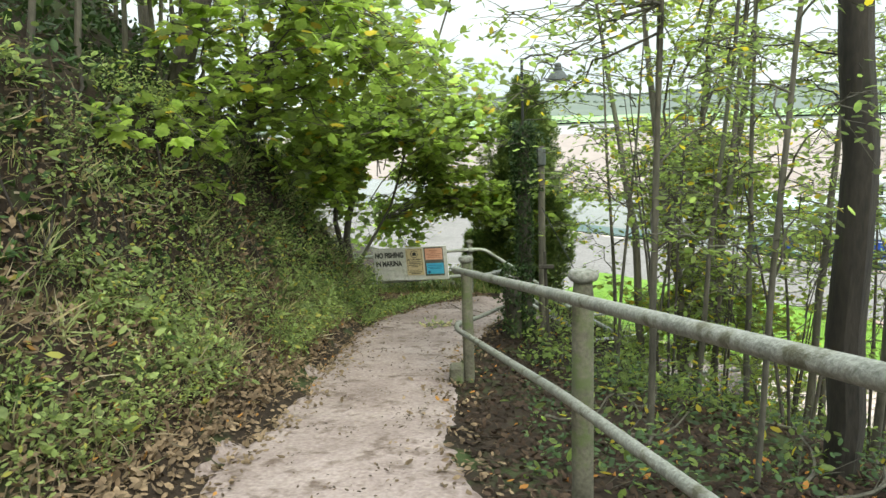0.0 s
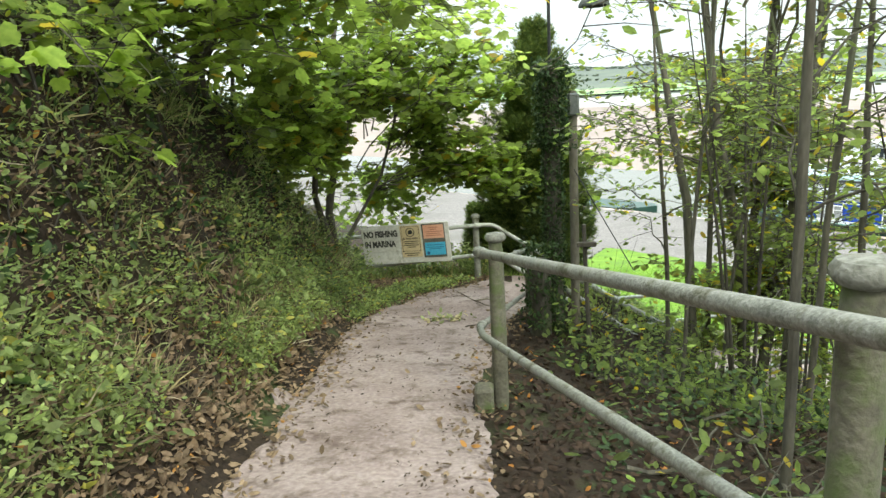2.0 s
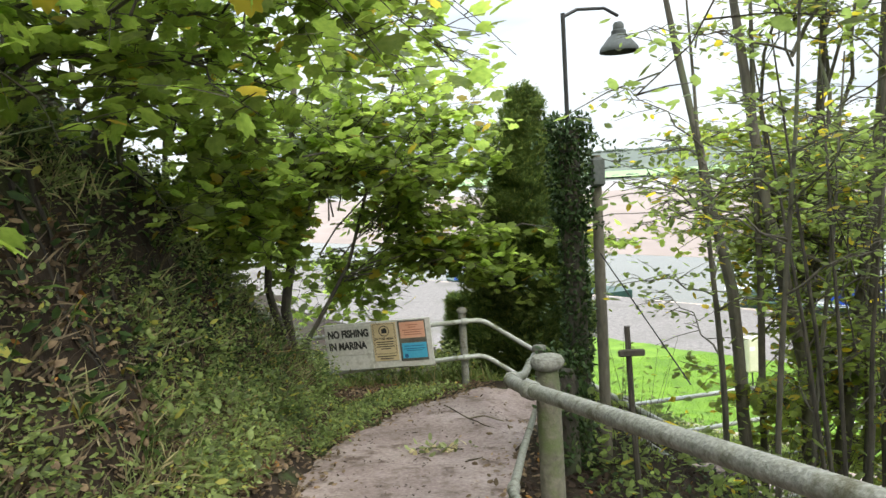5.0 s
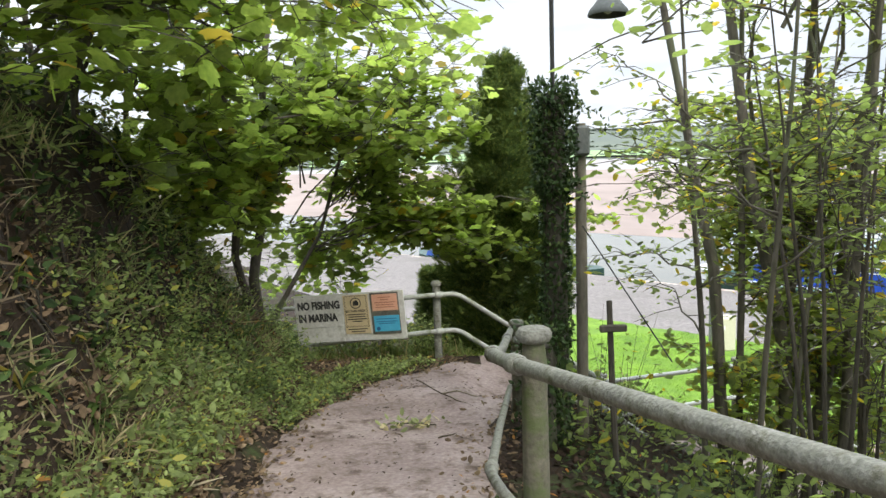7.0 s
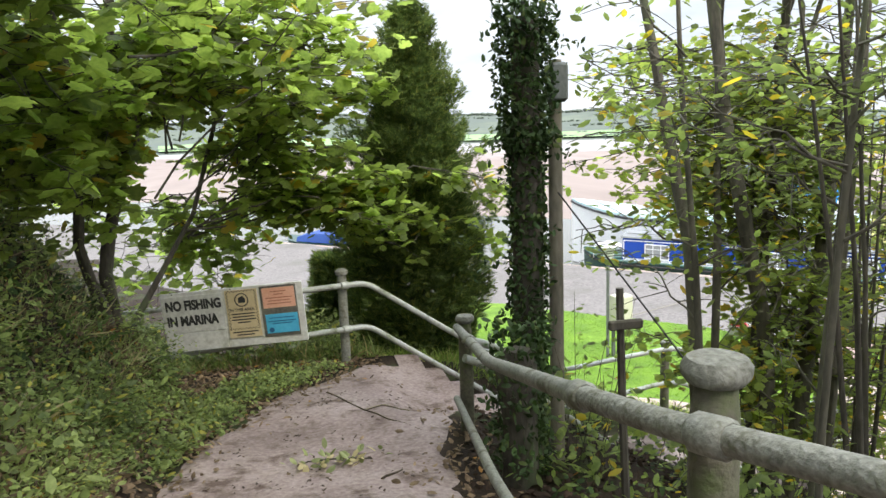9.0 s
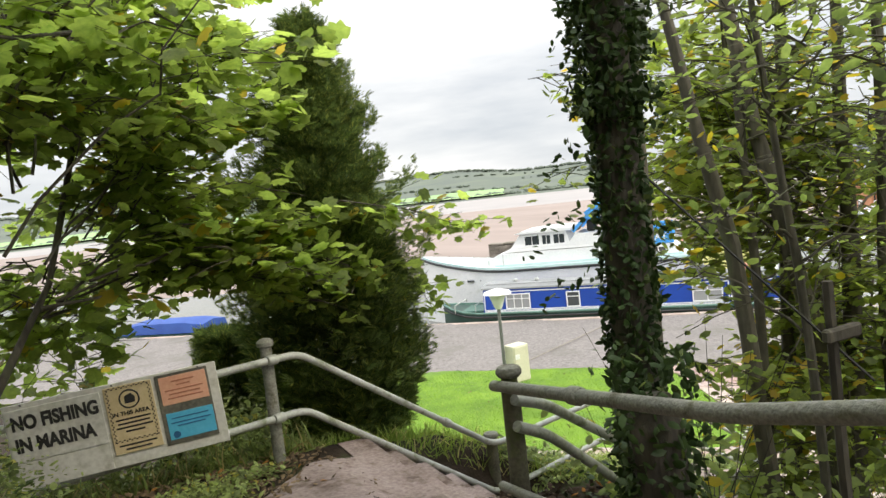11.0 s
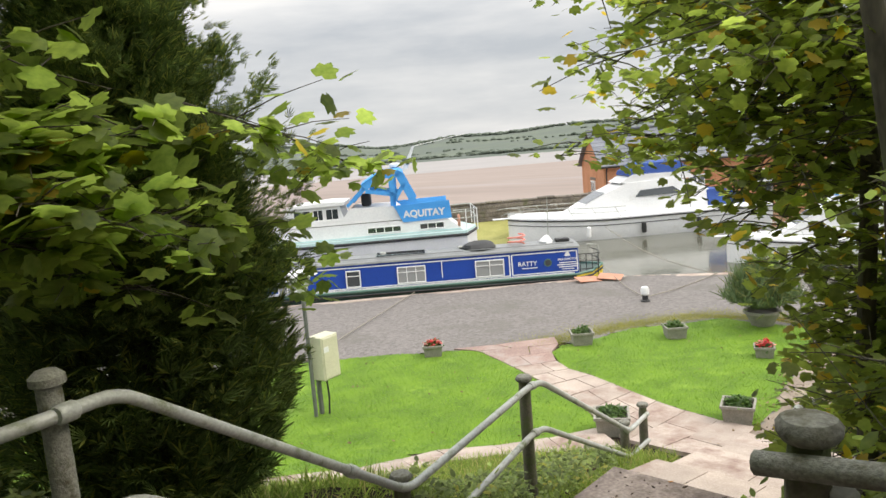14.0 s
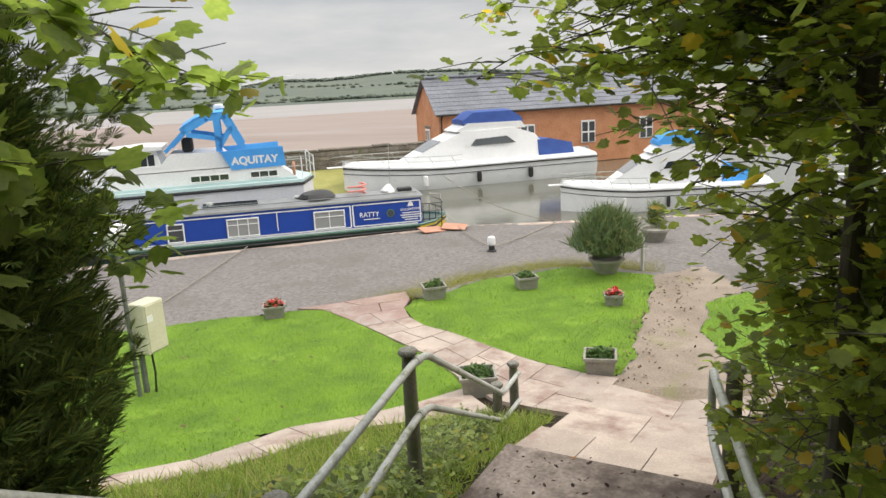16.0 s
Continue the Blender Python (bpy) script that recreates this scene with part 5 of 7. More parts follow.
for k in range(N):
    a0, a1, b0, b1 = polyline(E_L, k / N), polyline(E_L, (k + 1) / N), polyline(E_R, k / N), polyline(E_R, (k + 1) / N)
    cuts = (0.0, 0.42 + 0.2 * (k % 2), 1.0)
    for u, v in zip(cuts, cuts[1:]):
        slab(flags, [tuple(a0[i] + (b0[i] - a0[i]) * w for i in (0, 1)) for w in (u, v)] + [tuple(a1[i] + (b1[i] - a1[i]) * w for i in (0, 1)) for w in (v, u)], mat=REDSTONE if k > 7 else STONE)
O_L = [(8.2, 15.55), (7.2, 16.1), (5.85, 17.4), (5.35, 17.05), (4.95, 17.15), (3.7, 18.15), (2.0, 19.3)]
O_R = [(7.4, 14.7), (6.9, 15.35), (6.5, 15.95), (5.7, 16.45), (4.7, 16.35), (3.6, 17.2), (1.8, 18.2)]
for k in range(9):
    a0, a1, b0, b1 = polyline(O_L, k / 9), polyline(O_L, (k + 1) / 9), polyline(O_R, k / 9), polyline(O_R, (k + 1) / 9)
    slab(flags, [a0, b0, b1, a1])
for j in range(2):
    ya, yb = 11.55 + j * 1.02, 11.55 + (j + 1) * 1.02
    slab(flags, [(7.43, ya), (8.75, ya), (8.85 + 0.15 * j, yb), (7.43, yb)])

# ---- planters, bollard and ropes on the quay ----
CONC = material("mossy_concrete", (0.20, 0.19, 0.16), (0.36, 0.34, 0.30), 0.9, 0, 5, 50, 0.3, (0.13, 0.14, 0.08), 0.62, spot_scale=5)
HERB = material("planter_leaf", (0.03, 0.08, 0.015), (0.08, 0.15, 0.03), 0.6, 0, 4, 30, 0, (0.10, 0.16, 0.04), 0.85, island=0.4, leaf=0.3)
BLOOM = material("red_petal", (0.45, 0.02, 0.03), (0.62, 0.06, 0.06), 0.6, 0, 4, 30, 0, (0.7, 0.2, 0.2), 0.7, island=0.3, leaf=0.3)
SHRUB = material("rosemary_leaf", (0.06, 0.11, 0.04), (0.15, 0.20, 0.08), 0.7, 0, 4, 30, 0, (0.2, 0.2, 0.07), 0.9, island=0.4, leaf=0.2)

MAPLE_V = [(0.35, 0, 0)]
for a, r in ((0, 1.0), (12, 0.84), (22, 0.70), (38, 0.95), (52, 0.80), (68, 0.66), (90, 0.80), (115, 0.62), (150, 0.52), (180, 0.3), (210, 0.52), (245, 0.62), (270, 0.80), (292, 0.66), (308, 0.80), (322, 0.95), (338, 0.70), (348, 0.84)):
    x, y = r * math.cos(radians(a)), r * math.sin(radians(a))
    MAPLE_V.append((0.35 + x * 0.65, y * 0.65, -0.10 * abs(y) - 0.10 * max(0, x) ** 2))
MAPLE = (np.array(MAPLE_V), np.array([(0, i, i % 18 + 1) for i in range(1, 19)]))
OVAL = (np.array([(0, 0, 0), (0.3, 0.24, -0.05), (0.7, 0.22, -0.08), (1, 0, -0.12), (0.7, -0.22, -0.08), (0.3, -0.24, -0.05), (0.5, 0, 0.03)]), np.array([(6, 0, 5), (6, 5, 4), (6, 4, 3), (6, 3, 2), (6, 2, 1), (6, 1, 0)]))
BLADE = (np.array([(-0.03, 0, 0), (0.03, 0, 0), (-0.022, 0.08, 0.5), (0.022, 0.08, 0.5), (0, 0.3, 0.95)]), np.array([(0, 1, 3), (0, 3, 2), (2, 3, 4)]))

SPRAY_V, SPRAY_F = [], []
for a, r in ((-55, 0.5), (-36, 0.72), (-17, 0.9), (0, 1.0), (17, 0.9), (36, 0.72), (55, 0.5)):
    ca, sa, k = math.cos(radians(a)), math.sin(radians(a)), len(SPRAY_V)
    SPRAY_V += [(0, 0, 0), (r * 0.55 * ca - 0.042 * sa, r * 0.55 * sa + 0.042 * ca, 0.02), (r * ca, r * sa, -0.03), (r * 0.55 * ca + 0.042 * sa, r * 0.55 * sa - 0.042 * ca, 0.02)]
    SPRAY_F += [(k, k + 2, k + 1), (k, k + 3, k + 2)]
SPRAY = (np.array(SPRAY_V), np.array(SPRAY_F))
STRAP = (np.array([(0, -0.02, 0), (0, 0.02, 0), (0.3, -0.07, 0.2), (0.3, 0.07, 0.2), (0.65, -0.06, 0.22), (0.65, 0.06, 0.22), (1, 0, 0.02)]), np.array([(0, 2, 3), (0, 3, 1), (2, 4, 5), (2, 5, 3), (4, 6, 5)]))


def scatter(name, shape, c, size, mat, parent=None, tilt=0.7, yaw=None, pitch=0.0, label="", category=""):
    """Many leaves or blades of one shape in one mesh, at the places c."""
    n = len(c)
    tv, tf = shape
    size = np.broadcast_to(size, n)
    yaw = RNG.uniform(0, 2 * math.pi, n) if yaw is None else yaw
    p, r = RNG.normal(pitch, tilt, n), RNG.normal(0, tilt, n)
    cy, sy, cp, sp, cr, sr = np.cos(yaw), np.sin(yaw), np.cos(p), np.sin(p), np.cos(r), np.sin(r)
    R = np.empty((n, 3, 3))
    R[:, 0, 0], R[:, 0, 1], R[:, 0, 2] = cy * cp, cy * sp * sr - sy * cr, cy * sp * cr + sy * sr
    R[:, 1, 0], R[:, 1, 1], R[:, 1, 2] = sy * cp, sy * sp * sr + cy * cr, sy * sp * cr - cy * sr
    R[:, 2, 0], R[:, 2, 1], R[:, 2, 2] = -sp, cp * sr, cp * cr
    v = np.einsum("nij,kj->nki", R, tv) * np.asarray(size)[:, None, None] + c[:, None]
    f = (tf[None] + len(tv) * np.arange(n)[:, None, None]).reshape(-1, 3)
    ob = new(name, cloud_mesh(name, v.reshape(-1, 3), f, mat))
    if parent is not None:
        ob.parent = parent
        ob.matrix_parent_inverse = parent.matrix_world.inverted()
        ob["kind"] = "stuff"
    else:
        tagged(ob, label, category, "", "stuff")
    return ob


def ball(c, r, n, flat=0.8, shell=0.5):
    d = RNG.normal(size=(n, 3))
    d /= np.linalg.norm(d, axis=1)[:, None]
    d[:, 2] = np.abs(d[:, 2])
    return np.array(c) + d * (r * RNG.uniform(shell, 1, n)[:, None]) * np.array([1, 1, flat])


def planter(x, y, rz, w, kind, label):
    z = hz(x, y) + 0.03
    t = thing("planter", (0, 0, 0), label, "planter", "stone planters on the quay", pose(x, y, z, 0, 0, rz))
    w *= 0.84
    h = w * 0.62
    a, b = w / 2 * 0.84, w / 2
    rim = [[(sx * q, sy * q, zz) for sx, sy in ((-1, -1), (1, -1), (1, 1), (-1, 1))] for q, zz in ((a, 0), (b * 0.96, h - 0.05), (b * 1.06, h - 0.045), (b * 1.06, h), (b * 0.92, h), (b * 0.88, h - 0.06))]
    part("trough", Geo().loft(rim), CONC, t, "grey mossy concrete trough")
    part("soil", Geo().box((0, 0, h - 0.07), (b * 1.7, b * 1.7, 0.04)), SOIL, t)
    scatter("foliage", OVAL, ball((x, y, z + h - 0.05), b * 0.95, 420, 0.62, 0.3), RNG.uniform(0.05, 0.1, 420), HERB, t, 0.6)
    if kind:
        scatter("flowers", OVAL, ball((x, y, z + h - 0.01), b * 0.9, 110, 0.7, 0.75), RNG.uniform(0.05, 0.08, 110), BLOOM, t, 0.5)
    return t


planter(9.95, 20.6, 40, 0.5, 1, "grey concrete planter with red flowers at the lawn's edge")
planter(12.05, 18.12, 40, 0.55, 0, "grey concrete planter with low green plants")
planter(13.4, 16.6, 40, 0.52, 0, "grey concrete planter with sparse green plants")
planter(12.8, 14.55, 20, 0.42, 1, "small grey planter with dark red flowers on the lawn")
planter(9.55, 13.9, 15, 0.55, 0, "grey concrete planter full of dark green leaves")
planter(8.2, 15.3, 30, 0.6, 0, "grey concrete planter with green plants beside the rail")
for x, y, r, h, n, lab, cat, mt in ((15.05, 15.3, 0.85, 1.2, 8000, "large feathery green shrub growing in a round pot", "shrub", SHRUB), (18.55, 14.95, 0.22, 0.75, 900, "small dark upright shrub in a pot", "shrub", CONI)):
    z = hz(x, y) + 0.02
    t = thing("potted_shrub", (x, y, z), lab, cat)
    part("pot", Geo().lathe([(0.22, 0), (0.36, 0.3), (0.40, 0.3), (0.40, 0.36), (0.33, 0.36), (0.3, 0.28)], 18), CONC, t, "round concrete pot", True)
    a = RNG.uniform(0, 2 * math.pi, n)
    u = RNG.random(n) ** 0.6
    lean = RNG.uniform(0, 1, n) ** 0.6 * r
    c = np.stack([x + np.cos(a) * lean * u**0.8, y + np.sin(a) * lean * u**0.8, z + 0.38 + u * (h * 0.85) * np.sqrt(np.clip(1.05 - (lean / r) ** 2, 0.15, 1)) - 0.12 * (lean / r) ** 2 * u], -1)
    c[:, :2] += RNG.normal(0, 0.06, (n, 2))
    scatter("foliage", BLADE, c, RNG.uniform(0.12, 0.42, n) * (1 - 0.3 * (r < 0.5)), mt, t, 0.55)
bol = thing("mooring_bollard", (16.3, 18.7, hz(16.3, 18.7)), "black iron mooring bollard with white painted top", "bollard", m=pose(16.3, 18.7, hz(16.3, 18.7)) @ Matrix.Scale(0.75, 4))
part("base", Geo().lathe([(0.18, 0), (0.17, 0.06), (0.11, 0.1), (0.1, 0.25)], 16), BLACK, bol, "", True)
part("head", Geo().lathe([(0.1, 0.25), (0.14, 0.29), (0.15, 0.45), (0.12, 0.55), (0.03, 0.58)], 16), WHITE, bol, "white painted head", True)
stake = thing("wooden_stake", (15.5, 14.6, hz(15.5, 14.6)), "pale weathered wooden stake beside the shrub", "stake")
part("stake", Geo().box((0, 0, 0.35), (0.07, 0.07, 0.9), 0.01), BOARD, stake)


def rope(label, a, b, sag, r=0.014):
    a, b = Vector(a), Vector(b)
    t = thing("mooring_rope", a, label, "rope", "mooring ropes")
    part("strand", Geo().tube([a.lerp(b, k / 12) - a - Vector((0, 0, sag * math.sin(math.pi * k / 12))) for k in range(13)], r, 6), ROPE, t, "", True)


bowp = QUAY @ Vector((0.1, 0.8, -3.55))
rope("thin mooring rope lying from bollard to narrowboat bow", (16.3, 18.7, -3.65), bowp, 0.12)
rope("thin mooring rope from the bollard to the yacht", (16.3, 18.7, -3.65), (20.3, 18.3, -3.72), 0.06)
rope("dark mooring rope slanting from the yacht to the quay", (20.3, 18.3, -3.74), QUAY @ Vector((2.2, 8.3, -3.2)), 0.3)
rope("dark mooring rope lying across the gravel", (8.2, 22.9, -3.70), QUAY @ Vector((-6.2, 0.3, -3.72)), 0.0)

# ---- trees ----


def clear_of_path(c):
    """Which places keep the headroom over the path and the view down the steps free."""
    x, y, z = c[:, 0], c[:, 1], c[:, 2]
    g = along(np.minimum(y, 13.3))
    over = (x > np.interp(y, LY, LX) - 0.2) & (x < np.interp(y, RY, RX) + 0.25) & (z < g + 2.45) & (y < 12.9)
    steps_open = (x > 0.2) & (x < 9) & (np.abs(y - 12.5) < 0.9) & (z < -0.35 - 0.3 * x)
    return ~(over | steps_open)


def curve_pts(a, b, sag, n=8, wig=0.06):
    a, b = Vector(a), Vector(b)
    w = (b - a).length * wig
    ph = random.uniform(0, 6)
    return [a.lerp(b, k / n) + Vector((w * math.sin(ph + k * 1.7) * math.sin(math.pi * k / n), w * math.cos(ph + k * 1.3) * math.sin(math.pi * k / n), sag * math.sin(math.pi * k / n) + w * 0.5 * math.sin(ph + k * 2.1) * math.sin(math.pi * k / n))) for k in range(n + 1)]


def tree(name, label, stems, branches, leaf, mat, category="tree", twig_len=0.45, per=8, bark=None, group="", keep=clear_of_path, droop=0.12):
    """stems: lists of (x, y, z, radius); branches: (start, tip, twigs, sag, thickness); leaf: (shape, smallest, largest)."""
    base = stems[0][0]
    t = thing(name, base[:3], label, category, group)
    o = Vector(base[:3])
    g = Geo()
    for st in stems:
        pts, rs = [], []
        for p, q in zip(st, st[1:]):
            for k in range(4):
                u = k / 4
                pts.append(Vector(p[:3]).lerp(Vector(q[:3]), u) - o + Vector((random.uniform(-1, 1), random.uniform(-1, 1), 0)) * p[3] * 0.25)
                rs.append((p[3] + (q[3] - p[3]) * u) * random.uniform(0.93, 1.08))
        pts.append(Vector(st[-1][:3]) - o)
        rs.append(st[-1][3])
        g.tube(pts, rs, 9)
    part("trunk", g, bark or BARK, t, "", True)
    g = Geo()
    centres = []
    for a, b, twigs, sag, thick in branches:
        pts = curve_pts(a, b, sag)
        free = keep(np.array([tuple(p) for p in pts]))
        if not free[2:].all():
            last = int(np.argmin(free[2:])) + 2
            if last < 5:
                continue
            pts = [pts[0].lerp(pts[last - 1], 0) if k == 0 else pts[min(int(k * (last - 1) / 8), last - 2)].lerp(pts[min(int(k * (last - 1) / 8), last - 2) + 1], k * (last - 1) / 8 - min(int(k * (last - 1) / 8), last - 2)) for k in range(9)]
        g.tube([p - o for p in pts], [max(0.003, thick * (1 - 0.85 * k / 8)) for k in range(9)], 6)
        for _ in range(twigs):
            u = min(0.999, random.random() ** 0.75 * 0.85 + 0.15) * 8
            p = pts[int(u)].lerp(pts[int(u) + 1], u % 1)
            ang, ln = random.uniform(0, 2 * math.pi), twig_len * random.uniform(0.4, 1.15)
            e = p + Vector((math.cos(ang) * ln, math.sin(ang) * ln, random.gauss(0.02, 0.28) * ln - droop * ln))
            if not keep(np.array([tuple(e)]))[0]:
                e = p.lerp(e, 0.35)
            g.tube([p - o, p.lerp(e, 0.5) - o + Vector((0, 0, 0.04 * ln)), e - o], [0.005, 0.0035, 0.002], 3, caps=False)
            for k in range(per):
                w = random.uniform(0.3, 1.05)
                centres.append(tuple(p.lerp(e, w) + Vector((random.gauss(0, 0.05), random.gauss(0, 0.05), random.gauss(-0.01, 0.04)))))
    limbs = part("branch", g, bark or BARK, t, "", True)
    limbs["kind"] = "stuff"
    c = np.array(centres)
    c = c[keep(c)]
    scatter("crown", leaf[0], c, RNG.uniform(leaf[1], leaf[2], len(c)), mat, t, 0.45)
    return t


def near(p, d):
    return tuple(p[k] + random.uniform(-d, d) for k in range(3))


# big maple at the path's end, whose branches reach across to the steps
S1 = [(-2.0, 12.5, -0.9, 0.07), (-2.05, 12.2, 0.2, 0.058), (-1.85, 12.4, 1.2, 0.05), (-1.9, 12.6, 2.4, 0.04), (-1.5, 13.0, 5.0, 0.02)]
S2 = [(-2.0, 12.3, -0.6, 0.05), (-2.15, 11.9, 0.5, 0.042), (-1.9, 11.4, 1.5, 0.035), (-2.0, 11.2, 2.6, 0.03), (-1.4, 11.0, 4.6, 0.015)]
S3 = [(-2.1, 12.6, -0.6, 0.035), (-1.4, 13.1, 0.6, 0.024), (-0.9, 13.6, 2.4, 0.018), (-0.2, 13.8, 4.4, 0.02)]
br = []
for tip, tw, sag in (((2.5, 13.86, 0.6), 46, 0.35), ((0.75, 13.5, 0.05), 36, 0.3), ((2.05, 14.2, -0.12), 44, 0.3), ((0.6, 12.95, 0.3), 26, 0.25), ((1.3, 13.6, 0.25), 34, 0.3), ((0.3, 13.2, 0.75), 34, 0.3)):
    br.append((near((-1.3, 13.1, 0.4), 0.2), tip, tw, sag, 0.013))
for k in range(26):
    a = random.choice((S1, S2, S3))[2]
    y = random.uniform(10.4, 15.0)
    tip = (random.uniform(-2.6, 0.72 if y > 11.5 else 0.5), y, random.uniform(0.25, 3.0))
    br.append((near(a[:3], 0.5), tip, 15, 0.2, 0.012))
for k in range(17):
    y = random.uniform(13.0, 15.8)
    x = random.uniform(-1.7, 0.8)
    tip = (x, y, random.uniform(0.1 if x < 0.2 * (y - 9.4) - 1.0 else 1.0, 2.6))
    br.append((near((-1.1 + 0.2 * tip[2], 13.1, 0.6 + 0.5 * tip[2]), 0.2), tip, 13, 0.15, 0.008))
for k in range(8):
    br.append((near((-1.0, 13.3, 0.7), 0.2), (random.uniform(0.1, 0.9), random.uniform(13.3, 13.9), random.uniform(0.3, 0.75)), 13, 0.15, 0.008))
for k in range(15):
    tip = (random.uniform(-2.6, 0.3), random.uniform(13.4, 15.6), random.uniform(-0.75, 0.55))
    br.append((near((-1.5, 13.4, 0.6), 0.2), tip, 9, 0.15, 0.007))
for k in range(34):
    y = random.uniform(9.6, 12.6)
    br.append((near((-2.1, 0.5 * y + 6.1, 1.2), 0.25), (random.uniform(-2.8, -1.4), y, random.uniform(0.5, 2.6)), 15, 0.15, 0.010))
for k in range(26):
    tip = (random.uniform(-1.9, 0.5), random.uniform(10.6, 14.0), random.uniform(1.5, 3.4))
    br.append((near((-1.7, 12.4, 1.6), 0.4), tip, 15, 0.25, 0.011))
for k in range(12):
    br.append((near((-1.0, 13.2, 1.0), 0.3), (random.uniform(-0.7, 0.6), random.uniform(13.2, 14.6), random.uniform(0.8, 2.1)), 15, 0.2, 0.009))
tree("maple_tree", "spreading maple with green and yellowing leaves at the path's end", [S1, S2, S3], br, (MAPLE, 0.09, 0.175), LEAF, per=5)

# maple on the bank, leaning over the path
S1 = [(-3.1, 7.6, 1.2, 0.15), (-2.8, 7.8, 2.4, 0.13), (-2.2, 8.1, 4.0, 0.09), (-1.4, 8.4, 6.0, 0.05)]
S2 = [(-3.0, 9.4, 1.2, 0.10), (-2.5, 9.6, 2.4, 0.08), (-1.9, 9.9, 4.0, 0.06), (-1.0, 10.2, 6.0, 0.03)]
br = []
for tip in ((-1.9, 8.95, 1.35), (-1.75, 6.4, 1.95), (-1.97, 6.85, 1.55), (-1.9, 7.6, 1.9), (-1.75, 8.3, 2.1), (-2.05, 5.6, 2.1), (-2.1, 9.8, 1.9), (-1.9, 10.4, 1.6)):
    br.append((near((-2.6, tip[1] + 0.3, 2.5), 0.2), tip, 12, 0.1, 0.016))
for k in range(42):
    a = random.choice((S1[1], S1[2], S2[1], S2[2]))
    x = random.uniform(-2.4, 0.4)
    tip = (x, random.uniform(6.4, 11.4), random.uniform(1.95 + 0.3 * max(0, x + 1), 3.5))
    br.append((near(a[:3], 0.3), tip, 17, 0.25, 0.016))
for k in range(13):
    y = random.uniform(7.6, 9.5)
    br.append((near(random.choice((S1[2], S2[2]))[:3], 0.3), (random.uniform(-0.9, 0.4), y, 1.55 + 0.155 * (y - 4.3) + random.uniform(0.0, 0.35)), 13, 0.2, 0.010))
# high crown above the view, added to shade the path
for k in range(10):
    br.append((near((-1.9, 8.2, 4.2), 0.6), (random.uniform(-3.6, 0.8), random.uniform(4.0, 9.6), random.uniform(4.2, 6.4)), 16, 0.3, 0.016))
tree("maple_tree", "maple on the bank with yellow-green leaves hanging over the path", [S1, S2], br, (MAPLE, 0.09, 0.17), LEAF, per=4)

# trees behind and above the bank; last three are unseen, added for shade
for x, y, h, r in ((-5.4, 4.2, 5.5, 0.10), (-5.8, 0.8, 5.5, 0.12), (-6.2, 8.2, 6.0, 0.14), (-5.2, 12.0, 6.0, 0.12), (4.6, 1.4, 6.0, 0.12), (5.2, -1.6, 6.5, 0.13), (2.4, -1.6, 6.0, 0.12)):
    z = hz(x, y)
    st = [[(x, y, z - 0.3, r), (x + 0.1, y, z + h * 0.35, r * 0.8), (x + 0.5, y + 0.2, z + h * 0.7, r * 0.5), (x + 0.9, y + 0.2, z + h, r * 0.2)]]
    br = [(near((x + 0.3, y, z + h * random.uniform(0.2, 0.8)), 0.15), (x + random.uniform(-1.4, 2.2), y + random.uniform(-1.7, 1.7), z + random.uniform(0.8, h)), 12, 0.2, 0.014) for _ in range(15)]
    tree("woodland_shade_tree", "woodland tree with dense green leaves beside the path, three added unseen for shade", st, br, (OVAL, 0.12, 0.22), LEAF2, group="woodland trees", twig_len=0.6)

# saplings on the bank's top
for k in range(34):
    x, y = random.uniform(-4.6, -2.4), random.uniform(1.5, 11.5)
    z = hz(x, y)
    lean = random.uniform(-0.3, 0.5)
    st = [[(x, y, z - 0.2, 0.03), (x + lean * 0.4, y + 0.1, z + 1.2, 0.022), (x + lean, y + random.uniform(-0.3, 0.3), z + 2.8, 0.01)]]
    br = [((x + lean * 0.5, y, z + 1.1), near((x + lean, y, z + 1.7), 0.7), 8, 0.05, 0.008) for _ in range(4)]
    tree("sapling", "thin bare-stemmed sapling growing on the steep bank", st, br, (OVAL, 0.07, 0.13), LEAF2, "sapling", group="saplings on the bank", per=6, bark=YBARK)

